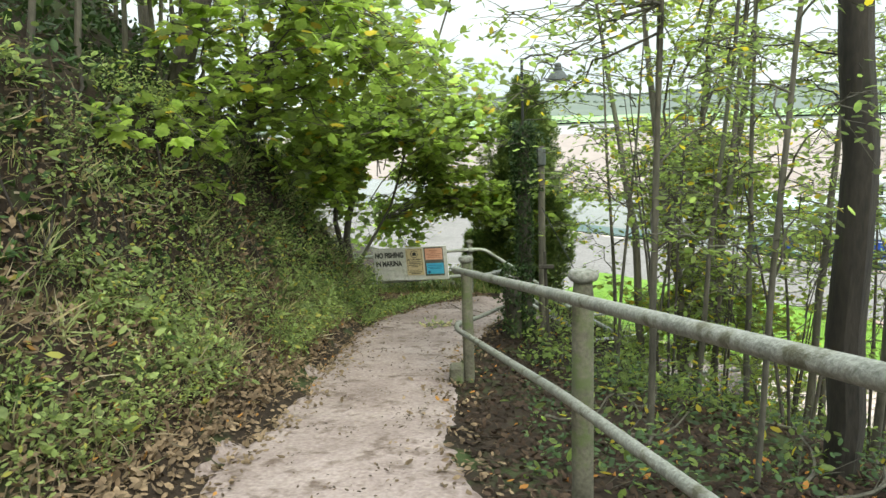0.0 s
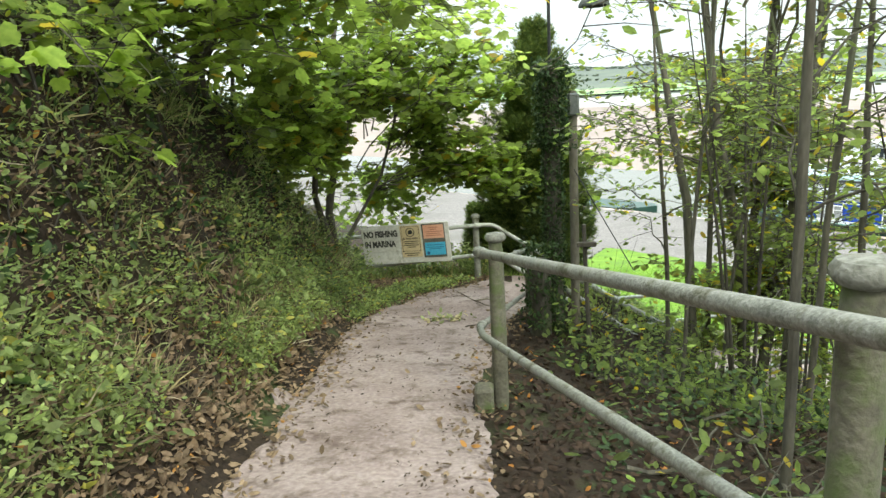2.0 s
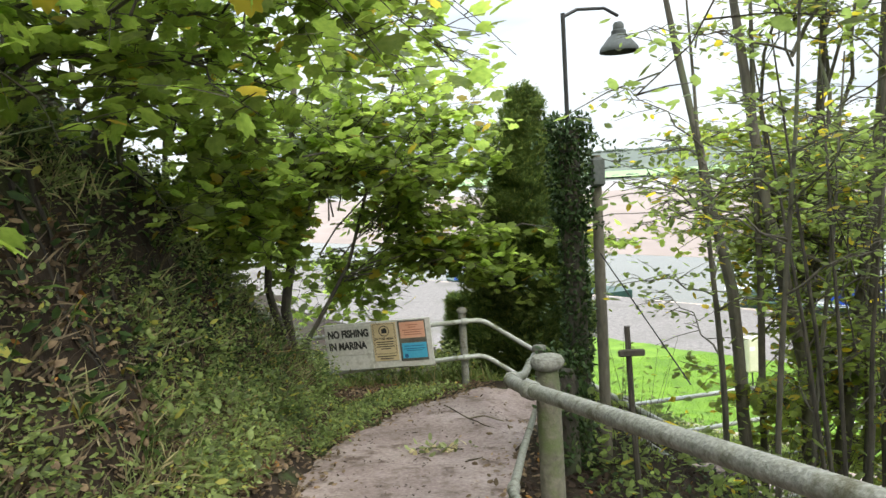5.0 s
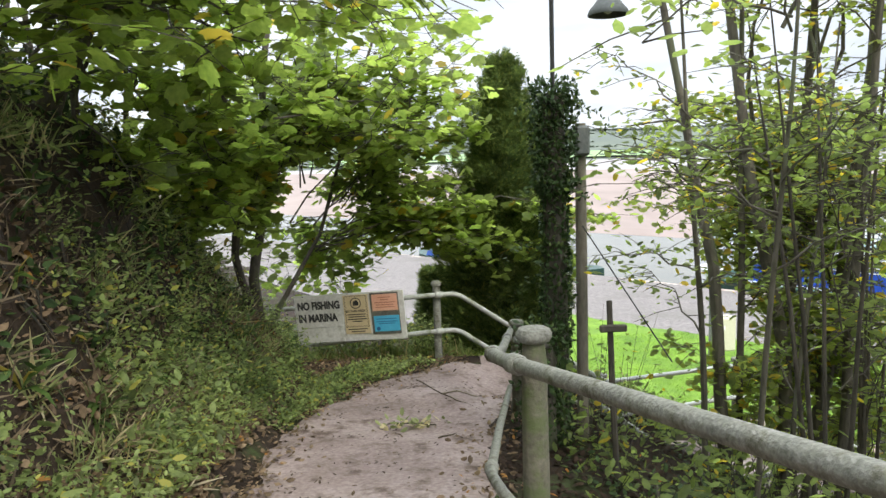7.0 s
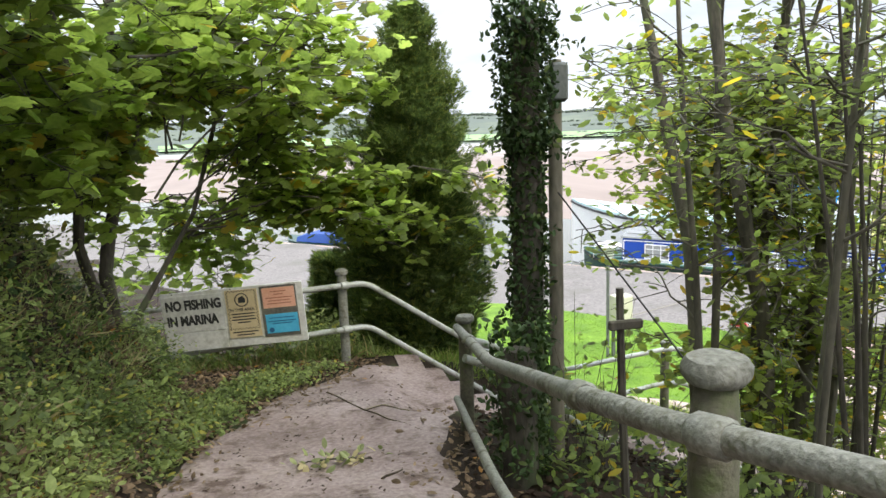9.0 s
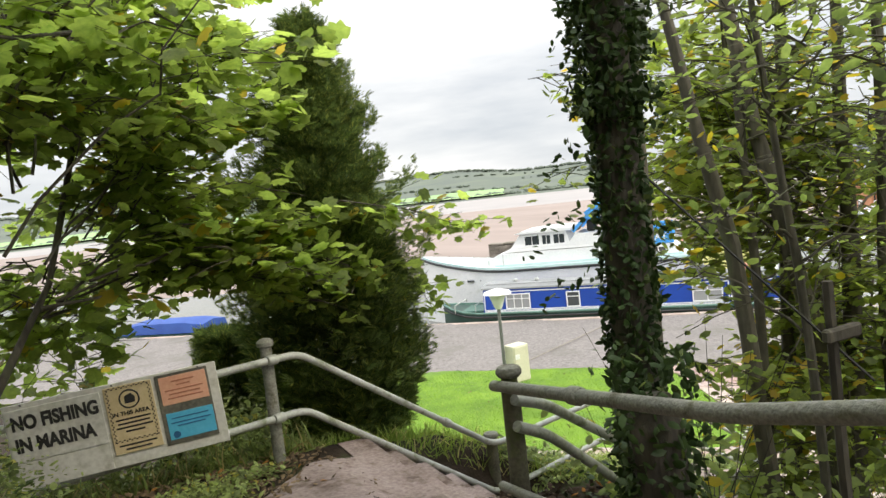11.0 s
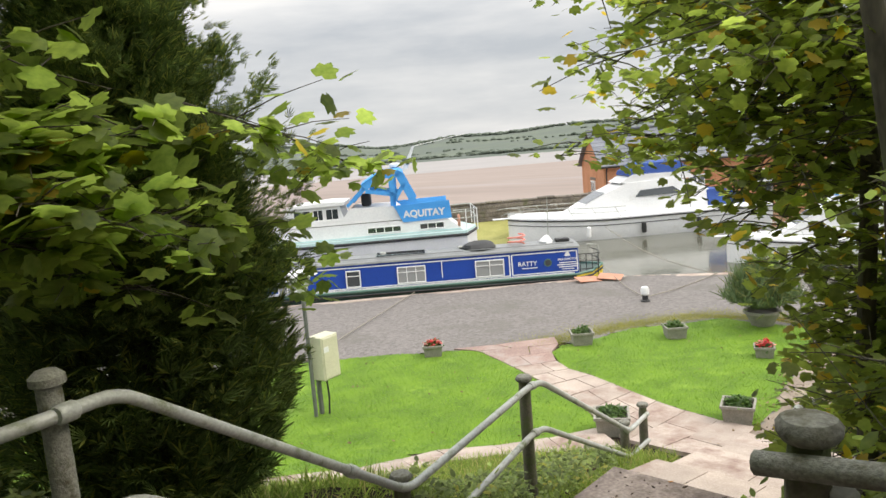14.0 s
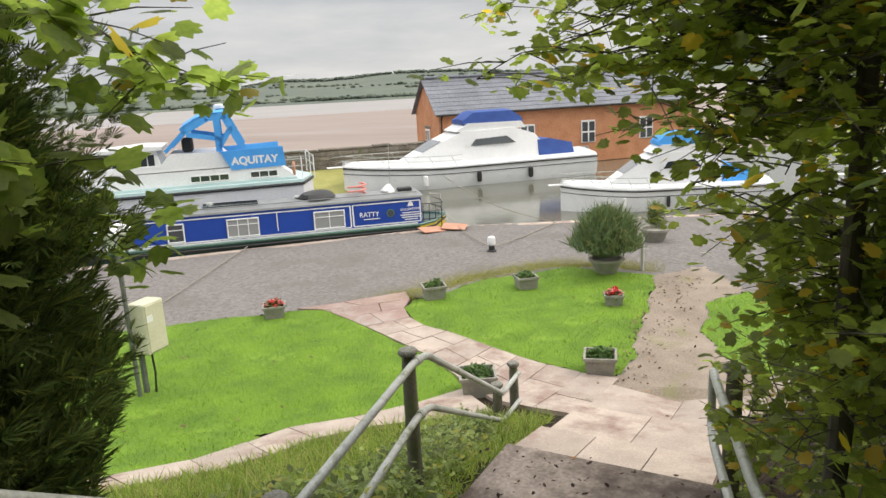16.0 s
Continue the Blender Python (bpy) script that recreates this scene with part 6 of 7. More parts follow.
# thin trees on the slope below the fence
for x, y, r, h, dx, dy in ((3.4, 11.0, 0.055, 6.5, 0.1, -0.1), (2.24, 9.85, 0.026, 4.5, -0.5, 0.3), (3.65, 10.4, 0.05, 6.5, 0.2, 0.1), (2.9, 10.75, 0.034, 6.0, -0.25, 0.2), (1.98, 6.0, 0.03, 5.5, -0.15, 0.2), (2.05, 8.6, 0.02, 4.5, 0.2, 0.2), (4.4, 9.0, 0.05, 6.5, 0.2, 0.2), (4.3, 7.2, 0.045, 6.5, 0.3, -0.1), (3.32, 5.6, 0.13, 8.0, -0.62, 0.0), (5.1, 10.3, 0.05, 6.0, 0.2, 0.0), (2.75, 7.6, 0.028, 5.5, 0.3, 0.2), (3.5, 8.4, 0.035, 6.0, -0.3, 0.2), (5.6, 8.0, 0.06, 6.5, 0, 0), (4.6, 5.2, 0.05, 6.5, 0.3, 0), (6.2, 6.2, 0.06, 6.5, 0, 0.2), (2.6, 9.3, 0.02, 4.0, 0.4, 0.4), (2.5, 5.0, 0.022, 5.0, 0.2, 0.5)):
    z = hz(x, y)
    dx, dy = dx * 0.5 + 0.12, dy * 0.5
    st = [[(x, y, z - 0.2, r), (x + dx * 0.3, y + dy * 0.3, z + h * 0.3, r * 0.9), (x + dx, y + dy, z + h * 0.65, r * 0.7), (x + dx * 1.5, y + dy * 1.6, z + h, r * 0.3)]]
    n = 15 if h > 6 else 10
    br = []
    for _ in range(n):
        hh = h * random.uniform(0.28, 0.95)
        u = hh / h
        br.append(((x + dx * u * 1.3, y + dy * u * 1.3, z + hh), (x + dx * u + random.uniform(-1.0, 1.0), y + dy * u + random.uniform(-1.0, 0.8 if y < 10 else 0.15), z + hh + random.uniform(0.0, 0.7)), 11, 0.08, 0.009))
    # the thick trunk gets an unseen wide crown, added to darken the ground below
    if r > 0.1:
        for _ in range(18):
            hh = random.uniform(5.0, 7.4)
            br.append(((x - 0.45, y, z + hh), (random.uniform(0.2, 6.0), random.uniform(1.0, 9.2), z + hh + random.uniform(0.0, 1.2)), 20, 0.3, 0.02))
    if r == 0.03:
        br.append(((x + 0.05, y + 0.1, 2.7), (0.78, 6.75, 1.85), 12, 0.12, 0.012))
        br.append(((x + 0.05, y + 0.1, 2.9), (0.85, 5.9, 2.2), 12, 0.12, 0.012))
        for tip in ((1.0, 6.4, 2.3), (1.25, 6.9, 2.2), (0.9, 7.1, 2.6), (1.4, 6.2, 2.6), (0.6, 6.6, 2.75), (0.75, 5.6, 2.75), (1.2, 5.2, 2.7)):
            br.append(((x + 0.05, y + 0.1, 2.9), tip, 11, 0.12, 0.01))
    tree("young_tree", "slender young tree with sparse yellow-green leaves on the slope", st, br, (OVAL, 0.05, 0.10), LEAF2, group="young trees on the slope", twig_len=0.4, per=5, bark=DBARK if r > 0.1 else YBARK)

# tall leafy shrubs further down the slope
for k in range(10):
    x, y = random.uniform(2.6, 6.5), random.uniform(6.6, 10.2)
    z, h = hz(x, y), random.uniform(2.2, 4.6)
    st = []
    for _ in range(4):
        q = random.uniform(0, 2 * math.pi)
        d = random.uniform(0.2, 0.8)
        st.append([(x + 0.06 * math.cos(q), y + 0.06 * math.sin(q), z - 0.2, 0.02), (x + d * 0.5 * math.cos(q), y + d * 0.5 * math.sin(q), z + h * 0.5, 0.014), (x + d * math.cos(q), y + d * math.sin(q), z + h, 0.005)])
    br = [((x, y, z + h * random.uniform(0.25, 0.7)), (x + random.uniform(-0.9, 0.9), y + random.uniform(-0.9, 0.7), z + h * random.uniform(0.2, 1.0)), 7, 0.1, 0.006) for _ in range(8)]
    tree("leafy_shrub", "many-stemmed hazel with sparse yellow-green leaves on the slope", st, br, (OVAL, 0.05, 0.10), LEAF2, "shrub", group="shrubs on the slope", twig_len=0.4, per=4)

for k in range(12):
    x, y = random.uniform(5.6, 8.6), random.uniform(3.0, 9.0)
    z, h = hz(x, y), random.uniform(1.0, 2.0)
    st = [[(x, y, z - 0.2, 0.02), (x + random.uniform(-0.2, 0.2), y, z + h * 0.6, 0.012), (x, y + random.uniform(-0.3, 0.3), z + h, 0.005)] for _ in range(3)]
    br = [((x, y, z + h * random.uniform(0.1, 0.5)), (x + random.uniform(-1.0, 1.0), y + random.uniform(-1.0, 1.0), z + h * random.uniform(0.1, 1.0)), 9, 0.1, 0.007) for _ in range(11)]
    tree("leafy_shrub", "dense dark green bush at the foot of the slope", st, br, (OVAL, 0.07, 0.14), FERN, "shrub", group="shrubs on the slope", twig_len=0.45, per=7)

# maple beside the steps
S1 = [(3.3, 10.5, hz(3.3, 10.5) - 0.3, 0.075), (3.2, 10.6, -0.3, 0.062), (2.9, 10.8, 1.6, 0.05), (2.6, 11.0, 4.5, 0.025)]
S2 = [(3.35, 10.5, hz(3.3, 10.5) - 0.3, 0.07), (3.8, 10.7, 0.2, 0.06), (4.1, 10.9, 2.2, 0.04), (4.4, 11.2, 4.5, 0.02)]
S3 = [(2.7, 10.55, hz(2.7, 10.5) - 0.3, 0.06), (2.6, 10.7, 0.4, 0.05), (2.3, 10.9, 2.2, 0.035), (2.0, 11.1, 4.2, 0.02)]
br = []
for tip, tw in (((1.95, 11.75, 1.0), 16), ((3.3, 12.8, 0.55), 26), ((5.2, 13.5, 1.05), 30), ((4.1, 11.45, -0.95), 22), ((3.3, 11.4, -0.15), 22), ((3.2, 12.2, 0.55), 24), ((3.5, 11.1, -0.75), 24), ((4.7, 13.2, 0.45), 26), ((5.5, 12.2, -0.55), 18), ((3.85, 12.1, 0.2), 26), ((4.0, 12.5, 1.6), 30), ((3.0, 12.4, 1.9), 22), ((5.2, 12.6, 1.7), 30), ((4.6, 11.2, -0.6), 26), ((3.0, 10.9, -0.9), 26), ((5.4, 11.2, 0.2), 30), ((4.8, 11.6, 0.8), 30), ((3.9, 11.2, 0.3), 28), ((2.4, 11.2, 0.9), 14), ((2.6, 11.5, 1.8), 22), ((5.0, 10.8, -1.2), 26), ((4.3, 10.8, -1.2), 26), ((5.8, 11.8, 0.9), 26)):
    br.append((near((3.5, 10.75, max(-0.6, tip[2] - 0.1)), 0.25), tip, int(tw * 0.7), 0.2, 0.012))
for k in range(18):
    br.append((near((3.7, 10.7, random.uniform(-1.6, 0.6)), 0.25), (random.uniform(4.0, 6.6), random.uniform(10.6, 11.7), random.uniform(-2.6, 0.6)), 22, 0.15, 0.010))
for k in range(20):
    x = random.uniform(2.0, 4.6)
    br.append((near((3.3, 10.55, random.uniform(-1.4, 0.6)), 0.2), (x, random.uniform(10.6, 10.45 + 0.33 * (x - 0.95)), random.uniform(-1.9, 0.9)), 15, 0.12, 0.008))
for k in range(6):
    br.append((near((3.2, 10.75, 0.9), 0.2), (random.uniform(2.5, 4.6), random.uniform(10.9, 11.55), random.uniform(0.1, 1.4)), 17, 0.2, 0.009))
for k in range(18):
    br.append((near((3.3, 10.8, 1.1), 0.3), (random.uniform(2.1, 5.4), random.uniform(10.9, 12.3), random.uniform(0.7, 2.3)), 17, 0.2, 0.009))
for k in range(12):
    br.append((near((3.4, 10.8, random.uniform(1.5, 4.0)), 0.3), (random.uniform(1.8, 6.0), random.uniform(9.8, 13.0), random.uniform(2.2, 5.0)), 18, 0.2, 0.02))
for k in range(20):
    u = random.random()
    br.append((near((3.6, 10.9, 0.9 - 0.5 * u), 0.25), (random.uniform(3.0, 4.3), 12.7 - 1.2 * u, random.uniform(0.75 - 1.0 * u, 2.0 - 0.8 * u)), 18, 0.2, 0.009))
tree("maple_tree", "maple with green and gold leaves beside the steps", [S1, S2, S3], br, (MAPLE, 0.05, 0.105), LEAF3, bark=YBARK, per=7)

# cypress
CX, CY = 1.05, 14.55
cz = hz(CX, CY)
t = thing("cypress_tree", (CX, CY, cz), "dark green conical cypress behind the barrier", "conifer")
part("trunk", Geo().tube([(0, 0, -0.3), (0.02, 0, 1.5), (0, 0.02, 2.8 - cz)], [0.11, 0.09, 0.02], 8), BARK, t, "", True)
H = 2.85 - cz
fr, yw = [], []
g = Geo()
for k in range(460):
    u = random.random() ** 0.85
    ang = random.uniform(0, 2 * math.pi)
    ln = float(np.interp(u, [0, 0.08, 0.18, 0.3, 0.5, 0.7, 0.9, 1.0], [0.35, 0.55, 0.9, 1.15, 0.95, 0.66, 0.36, 0.1])) * random.uniform(0.55, 1.15)
    z0 = cz + 0.2 + u * (H - 0.25)
    rise = random.uniform(0.15, 0.75)
    if k % 3 == 0:
        g.tube([(0, 0, z0 - cz), (math.cos(ang) * ln * 0.8, math.sin(ang) * ln * 0.8, z0 - cz + rise * ln * 0.5)], [0.012, 0.003], 4)
    for q in range(105):
        v = 0.3 + 0.7 * random.random() ** 0.6
        side = random.gauss(0, 0.12 * (1.25 - v) + 0.03)
        fr.append((CX + math.cos(ang) * ln * v - math.sin(ang) * side, CY + math.sin(ang) * ln * v + math.cos(ang) * side, z0 + rise * ln * v * v + random.gauss(0, 0.05)))
        yw.append(ang + random.gauss(0, 0.55) + side * 3)
limbs = part("branch", g, BARK, t)
limbs["kind"] = "stuff"
for k in range(16000):
    u, ang = random.random(), random.uniform(0, 2 * math.pi)
    ln = float(np.interp(u, [0, 0.08, 0.18, 0.3, 0.5, 0.7, 0.9, 1.0], [0.3, 0.45, 0.75, 0.95, 0.8, 0.52, 0.25, 0.05])) * random.random() ** 0.4
    fr.append((CX + math.cos(ang) * ln, CY + math.sin(ang) * ln, cz - 0.15 + u * (H - 0.1)))
    yw.append(ang + random.gauss(0, 0.6))
scatter("foliage", SPRAY, np.array(fr), np.concatenate([RNG.uniform(0.045, 0.095, len(fr) - 16000), RNG.uniform(0.10, 0.19, 16000)]), CONI, t, 0.4, np.array(yw), pitch=-0.65)
CX, CY = 0.05, 15.6
cz = hz(CX, CY)
t = thing("cypress_tree", (CX, CY, cz), "dark low evergreen bush behind the notice board", "conifer")
H = -0.3 - cz
part("trunk", Geo().tube([(0, 0, -0.3), (0, 0, H * 0.9)], [0.06, 0.02], 6), BARK, t, "", True)
n = 9000
u, a = RNG.random(n), RNG.uniform(0, 2 * math.pi, n)
rad = 0.62 * (1 - 0.6 * u) * RNG.random(n) ** 0.4 * (1 + 0.15 * np.sin(a * 7 + u * 9))
scatter("foliage", SPRAY, np.stack([CX + np.cos(a) * rad, CY + np.sin(a) * rad, cz + 0.1 + u * (H - 0.1)], -1), RNG.uniform(0.07, 0.15, n), CONI, t, 0.5, a, pitch=-0.5)

# ivy on the lamp pole and the stump
n = 5600
u = RNG.random(n)
zz = np.where(u < 0.42, RNG.uniform(1.15, 2.05, n), RNG.uniform(-1.1, 1.3, n))
a = RNG.uniform(0, 2 * math.pi, n)
rad = 0.10 + np.minimum(np.abs(RNG.normal(0, 1, n)), 1.7) * np.where(zz > 1.2, 0.055, 0.012 + 0.010 * np.sin(zz * 5.0))
ivy_c = np.stack([1.0 + np.cos(a) * rad, 9.88 + np.sin(a) * rad, zz], -1)
trail = []
for k in range(14):
    ang, z0 = random.uniform(0, 6.28), random.uniform(0.4, 2.0)
    for q in range(random.randint(8, 24)):
        trail.append((1.0 + math.cos(ang) * (0.15 + q * 0.014), 9.88 + math.sin(ang) * (0.15 + q * 0.014), z0 - 0.0006 * q * q + 0.006 * q + random.gauss(0, 0.02)))
scatter("ivy", OVAL, np.concatenate([ivy_c, np.array(trail)]), RNG.uniform(0.03, 0.058, n + len(trail)), IVY, None, 0.9, label="dark glossy ivy covering the lamp pole", category="ivy")
n = 900
a = RNG.uniform(0, 2 * math.pi, n)
zz = RNG.uniform(-0.7, 0.22, n)
rad = 0.11 + np.abs(RNG.normal(0, 0.05, n))
scatter("ivy", OVAL, np.stack([0.84 + np.cos(a) * rad, 9.6 + np.sin(a) * rad, zz], -1), RNG.uniform(0.03, 0.07, n), IVY, None, 0.9, label="withered ivy over the old stump", category="ivy")

# ---- low growth ----


def on_ground(n, x0, x1, y0, y1, ok=None):
    x, y = RNG.uniform(x0, x1, n), RNG.uniform(y0, y1, n)
    if ok is not None:
        k = ok(x, y)
        x, y = x[k], y[k]
    return np.stack([x, y, height(x, y)], -1)


def bank_side(x, y):
    lx = np.interp(y, LY, LX)
    return (x < lx - 0.02) & (np.sin(x * 3 + y * 2.3) + np.sin(y * 5.1 - x * 2) + RNG.normal(0, 0.6, len(x)) > -0.9)


def foot(x, y):
    """How far a place lies back from the path's bank side, as a share of the bank's overgrown foot."""
    return (np.interp(y, LY, LX) - x) / weedy(y)


c = on_ground(24000, -2.5, -1.0, 0.2, 12.9, lambda x, y: bank_side(x, y) & (np.sin(x * 5.2 + y * 1.1) + np.sin(y * 2.9 - x * 3.1) > 0.1) & (foot(x, y) < 1.15 + 0.3 * np.sin(y * 1.9)) & (foot(x, y) > 0.4 + 0.15 * np.sin(y * 4.7)))
scatter("bank_grass", BLADE, c, RNG.uniform(0.06, 0.19, len(c)), GRASS, None, 0.75, label="long tufted grass on the steep bank", category="grass")
pts = []
for k in range(90):
    y = random.uniform(0.3, 12.0)
    x = float(np.interp(y, LY, LX)) - 0.35 - random.random() * 0.9
    r = random.uniform(0.02, 0.06)
    for q in range(34):
        dx, dy = random.gauss(0, r), random.gauss(0, r)
        pts.append((x + dx, y + dy, hz(x, y) - 1.4 * dx))
c = np.array(pts)
WEED = material("weed_leaf", (0.09, 0.135, 0.042), (0.28, 0.33, 0.12), 0.65, 0, 1.3, 30, 0.0, (0.36, 0.34, 0.08), 0.95, island=0.6, leaf=0.5)
STRAW = material("tussock_blade", (0.16, 0.20, 0.075), (0.33, 0.36, 0.16), 0.75, 0, 2, 20, 0.0, (0.42, 0.36, 0.2), 0.7, island=0.4, leaf=0.35)
scatter("bank_tussocks", BLADE, c, RNG.uniform(0.12, 0.30, len(c)), STRAW, None, 0.8, label="pale drooping grass tussocks on the bank", category="grass")
pts, size = [], []
for k in range(2900):
    y = random.uniform(0.3, 12.9)
    x = float(np.interp(y, LY, LX)) - 0.2 - random.random() ** 1.1 * 1.25
    if math.sin(x * 4.1 + y * 1.7) + math.sin(y * 3.3 - x * 2.2) + random.gauss(0, 0.5) < -0.5:
        continue
    z, h, r = hz(x, y), random.uniform(0.05, 0.34), random.uniform(0.05, 0.15)
    big = random.choice((0.03, 0.035, 0.045, 0.06, 0.085))
    for q in range(int(1.1 / big)):
        f = random.random()
        pts.append((x + random.gauss(0, r) + 0.12 * f, y + random.gauss(0, r), z + h * f + random.gauss(0.02, 0.02)))
        size.append(big * random.uniform(0.5, 1.15))
for k in range(520):
    y = random.uniform(9.6, 12.9)
    edge = float(np.interp(y, [9.6, 10.8, 11.75, 12.2, 12.9], [-1.35, -1.12, -0.75, -0.35, 0.1]))
    x = edge - 0.1 - random.random() * 0.8
    z = hz(x, y)
    for q in range(16):
        pts.append((x + random.gauss(0, 0.06), y + random.gauss(0, 0.06), z + 0.02 + random.random() * 0.08))
        size.append(random.uniform(0.03, 0.07))
pts, size = np.array(pts), np.array(size)
free = pts[:, 0] < np.interp(pts[:, 1], [9.6, 10.8, 11.75, 12.2, 12.9], [-1.25, -1.08, -0.7, -0.25, 0.2])
free &= (pts[:, 0] < np.interp(pts[:, 1], LY, LX) - 0.06) | (pts[:, 1] > 9.6)
scatter("bank_weeds", OVAL, pts[free], size[free], WEED, None, 0.5, label="leafy weeds and brambles on the bank", category="weeds")
c = on_ground(7000, -2.6, -1.1, 0.2, 12.9, lambda x, y: (foot(x, y) < 1.5) & (foot(x, y) > 0.25))
STALK = material("dead_stalk", (0.075, 0.055, 0.034), (0.22, 0.17, 0.11), 0.9, 0, 2, 20, 0.0, (0.38, 0.33, 0.22), 0.85, island=0.5, leaf=0.1)
scatter("bank_stalks", BLADE, c, RNG.uniform(0.08, 0.28, len(c)), STALK, None, 0.9, label="dead brown stalks and straw on the bank", category="stalks")
pts, yw = [], []
for k in range(70):
    y = random.uniform(1.0, 12.6)
    x = float(np.interp(y, LY, LX) - weedy(y) * random.uniform(0.55, 1.6))
    z = hz(x, y)
    for q in range(random.randint(6, 11)):
        pts.append((x + random.gauss(0, 0.02), y + random.gauss(0, 0.02), z))
        yw.append(random.uniform(-2.0, 2.0))
scatter("bank_ferns", STRAP, np.array(pts), RNG.uniform(0.12, 0.30, len(pts)), FERN, None, 0.3, np.array(yw), pitch=-0.15, label="dark hart's-tongue ferns hanging on the earth bank", category="ferns")
ROOT = material("dry_root", (0.03, 0.021, 0.014), (0.11, 0.08, 0.052), 0.95, 0, 5, 40, 0.2, (0.24, 0.2, 0.14), 0.9, island=0.5, leaf=0.02)
c = on_ground(3000, -3.2, -1.5, 0.2, 12.9, lambda x, y: foot(x, y) > 1.1)
c[:, 2] += RNG.uniform(0.0, 0.1, len(c))
scatter("bank_roots", BLADE, c, RNG.uniform(0.08, 0.26, len(c)), ROOT, None, 1.1, label="dead stems and hanging roots on the upper bank", category="roots")
g = Geo()
for k in range(120):
    y = random.uniform(1.0, 11.8)
    up, sway, ph = random.uniform(0.15, 0.6), random.uniform(-0.5, 0.5), random.uniform(0, 6)
    n = 9
    pts = []
    for q in range(n):
        back = up * (1 - 0.9 * q / (n - 1))
        qy = y + sway * q / (n - 1) + 0.07 * math.sin(ph + q * 1.3)
        qx = float(np.interp(qy, LY, LX) - weedy(qy)) - back
        pts.append((qx + 0.02 + 0.04 * math.sin(ph * 2 + q * 0.9), qy, hz(qx, qy) + 0.02 + 0.03 * math.sin(ph + q)))
    r = random.choice((0.004, 0.005, 0.007, 0.014))
    g.tube(pts, [r * (1.1 - q / (n + 1)) for q in range(n)], 5, caps=False)
tagged(new("hanging_roots", mesh_of("hanging_roots", g, DBARK, True)), "bare tree roots hanging down the earth bank", "roots", "", "stuff")
c = on_ground(9000, -4.4, -1.7, 0.0, 12.6, lambda x, y: foot(x, y) > 1.0)
c[:, 2] += RNG.uniform(0.0, 0.2, len(c))
scatter("bank_ivy", OVAL, c, RNG.uniform(0.06, 0.12, len(c)), IVY, None, 0.8, label="dark ivy on the upper bank", category="ivy")


def slope_side(x, y):
    return (x > np.interp(y, RY, RX) + 0.05) & (np.abs(y - 12.45) > 0.85) | (x < -9)


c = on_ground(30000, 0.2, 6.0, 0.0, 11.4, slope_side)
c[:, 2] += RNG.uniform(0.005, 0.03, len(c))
scatter("leaf_litter", OVAL, c, RNG.uniform(0.035, 0.085, len(c)), DEAD, None, 0.45, label="fallen brown leaves, coloured dark for the shade under the trees", category="leaves")
c = np.concatenate([on_ground(14000, -2.2, -0.75, 0.5, 12.6, lambda x, y: np.abs(x + 0.12 - np.interp(y, LY, LX) + RNG.normal(0, 0.16, len(x))) < 0.24), on_ground(5200, -0.2, 1.7, 0.5, 11.2, lambda x, y: np.abs(x - np.interp(y, RY, RX) + RNG.normal(0, 0.12, len(x))) < 0.16), on_ground(110, -1.2, 0.6, 0.6, 12.6)])
c[:, 2] += 0.035
scatter("path_leaves", OVAL, c, RNG.uniform(0.025, 0.075, len(c)), DRY, None, 0.4, label="dry fallen leaves along the path's edges", category="leaves")
c = on_ground(4500, -1.6, 0.4, 10.6, 13.6, lambda x, y: x < np.interp(y, [10.6, 10.8, 11.75, 12.2, 12.85], [-1.15, -1.1, -0.72, -0.25, 0.3]) + RNG.normal(0, 0.22, len(x)))
c[:, 2] += 0.02
scatter("end_litter", OVAL, c, RNG.uniform(0.03, 0.08, len(c)), DRY, None, 0.4, label="twigs and leaves below the notice board", category="leaves")
c = on_ground(16000, -2.3, -1.1, 0.3, 12.6, lambda x, y: np.interp(y, LY, LX) - x > 0.1)
c[:, 2] += RNG.uniform(0.01, 0.05, len(c))
scatter("bank_litter", OVAL, c, RNG.uniform(0.03, 0.09, len(c)), DRY, None, 0.7, label="brown leaves caught on the steep bank", category="leaves")
# weeds on the edge behind the notice board
c = on_ground(5200, -2.4, 0.2, 13.25, 14.5)
c[:, 2] += RNG.random(len(c)) * np.clip(-0.72 - c[:, 2], 0.05, 1.0)
scatter("edge_weeds", OVAL, c, RNG.uniform(0.035, 0.09, len(c)), WEED, None, 0.6, label="weeds and brambles on the edge behind the notice board", category="weeds")
c = on_ground(5000, -2.4, 0.4, 13.2, 14.6)
scatter("edge_grass", BLADE, c, RNG.uniform(0.12, 0.34, len(c)), GRASS, None, 0.6, label="rough grass on the edge behind the notice board", category="grass")
# shrubs below the fence
pts = []
g = Geo()
for k in range(160):
    x, y = (1.2 + random.random() ** 0.7 * 5.0, random.uniform(1.5, 9.0)) if k < 26 else (random.uniform(1.2, 5.6), random.uniform(7.4, 10.7))
    if abs(x - 1.0) < 0.15 and y > 9:
        continue
    h, z = random.uniform(0.2, 0.95) * (0.5 if k < 26 else 1.2), hz(x, y)
    for q in range(3):
        g.tube([(x, y, z - 0.03), (x + random.gauss(0, 0.3), y + random.gauss(0, 0.3), z + h)], [0.004, 0.0015], 3, caps=False)
    for q in range(44):
        f = random.random()
        pts.append((x + random.gauss(0, 0.18 + 0.15 * f), y + random.gauss(0, 0.18 + 0.15 * f), z + h * f + random.gauss(0, 0.04)))
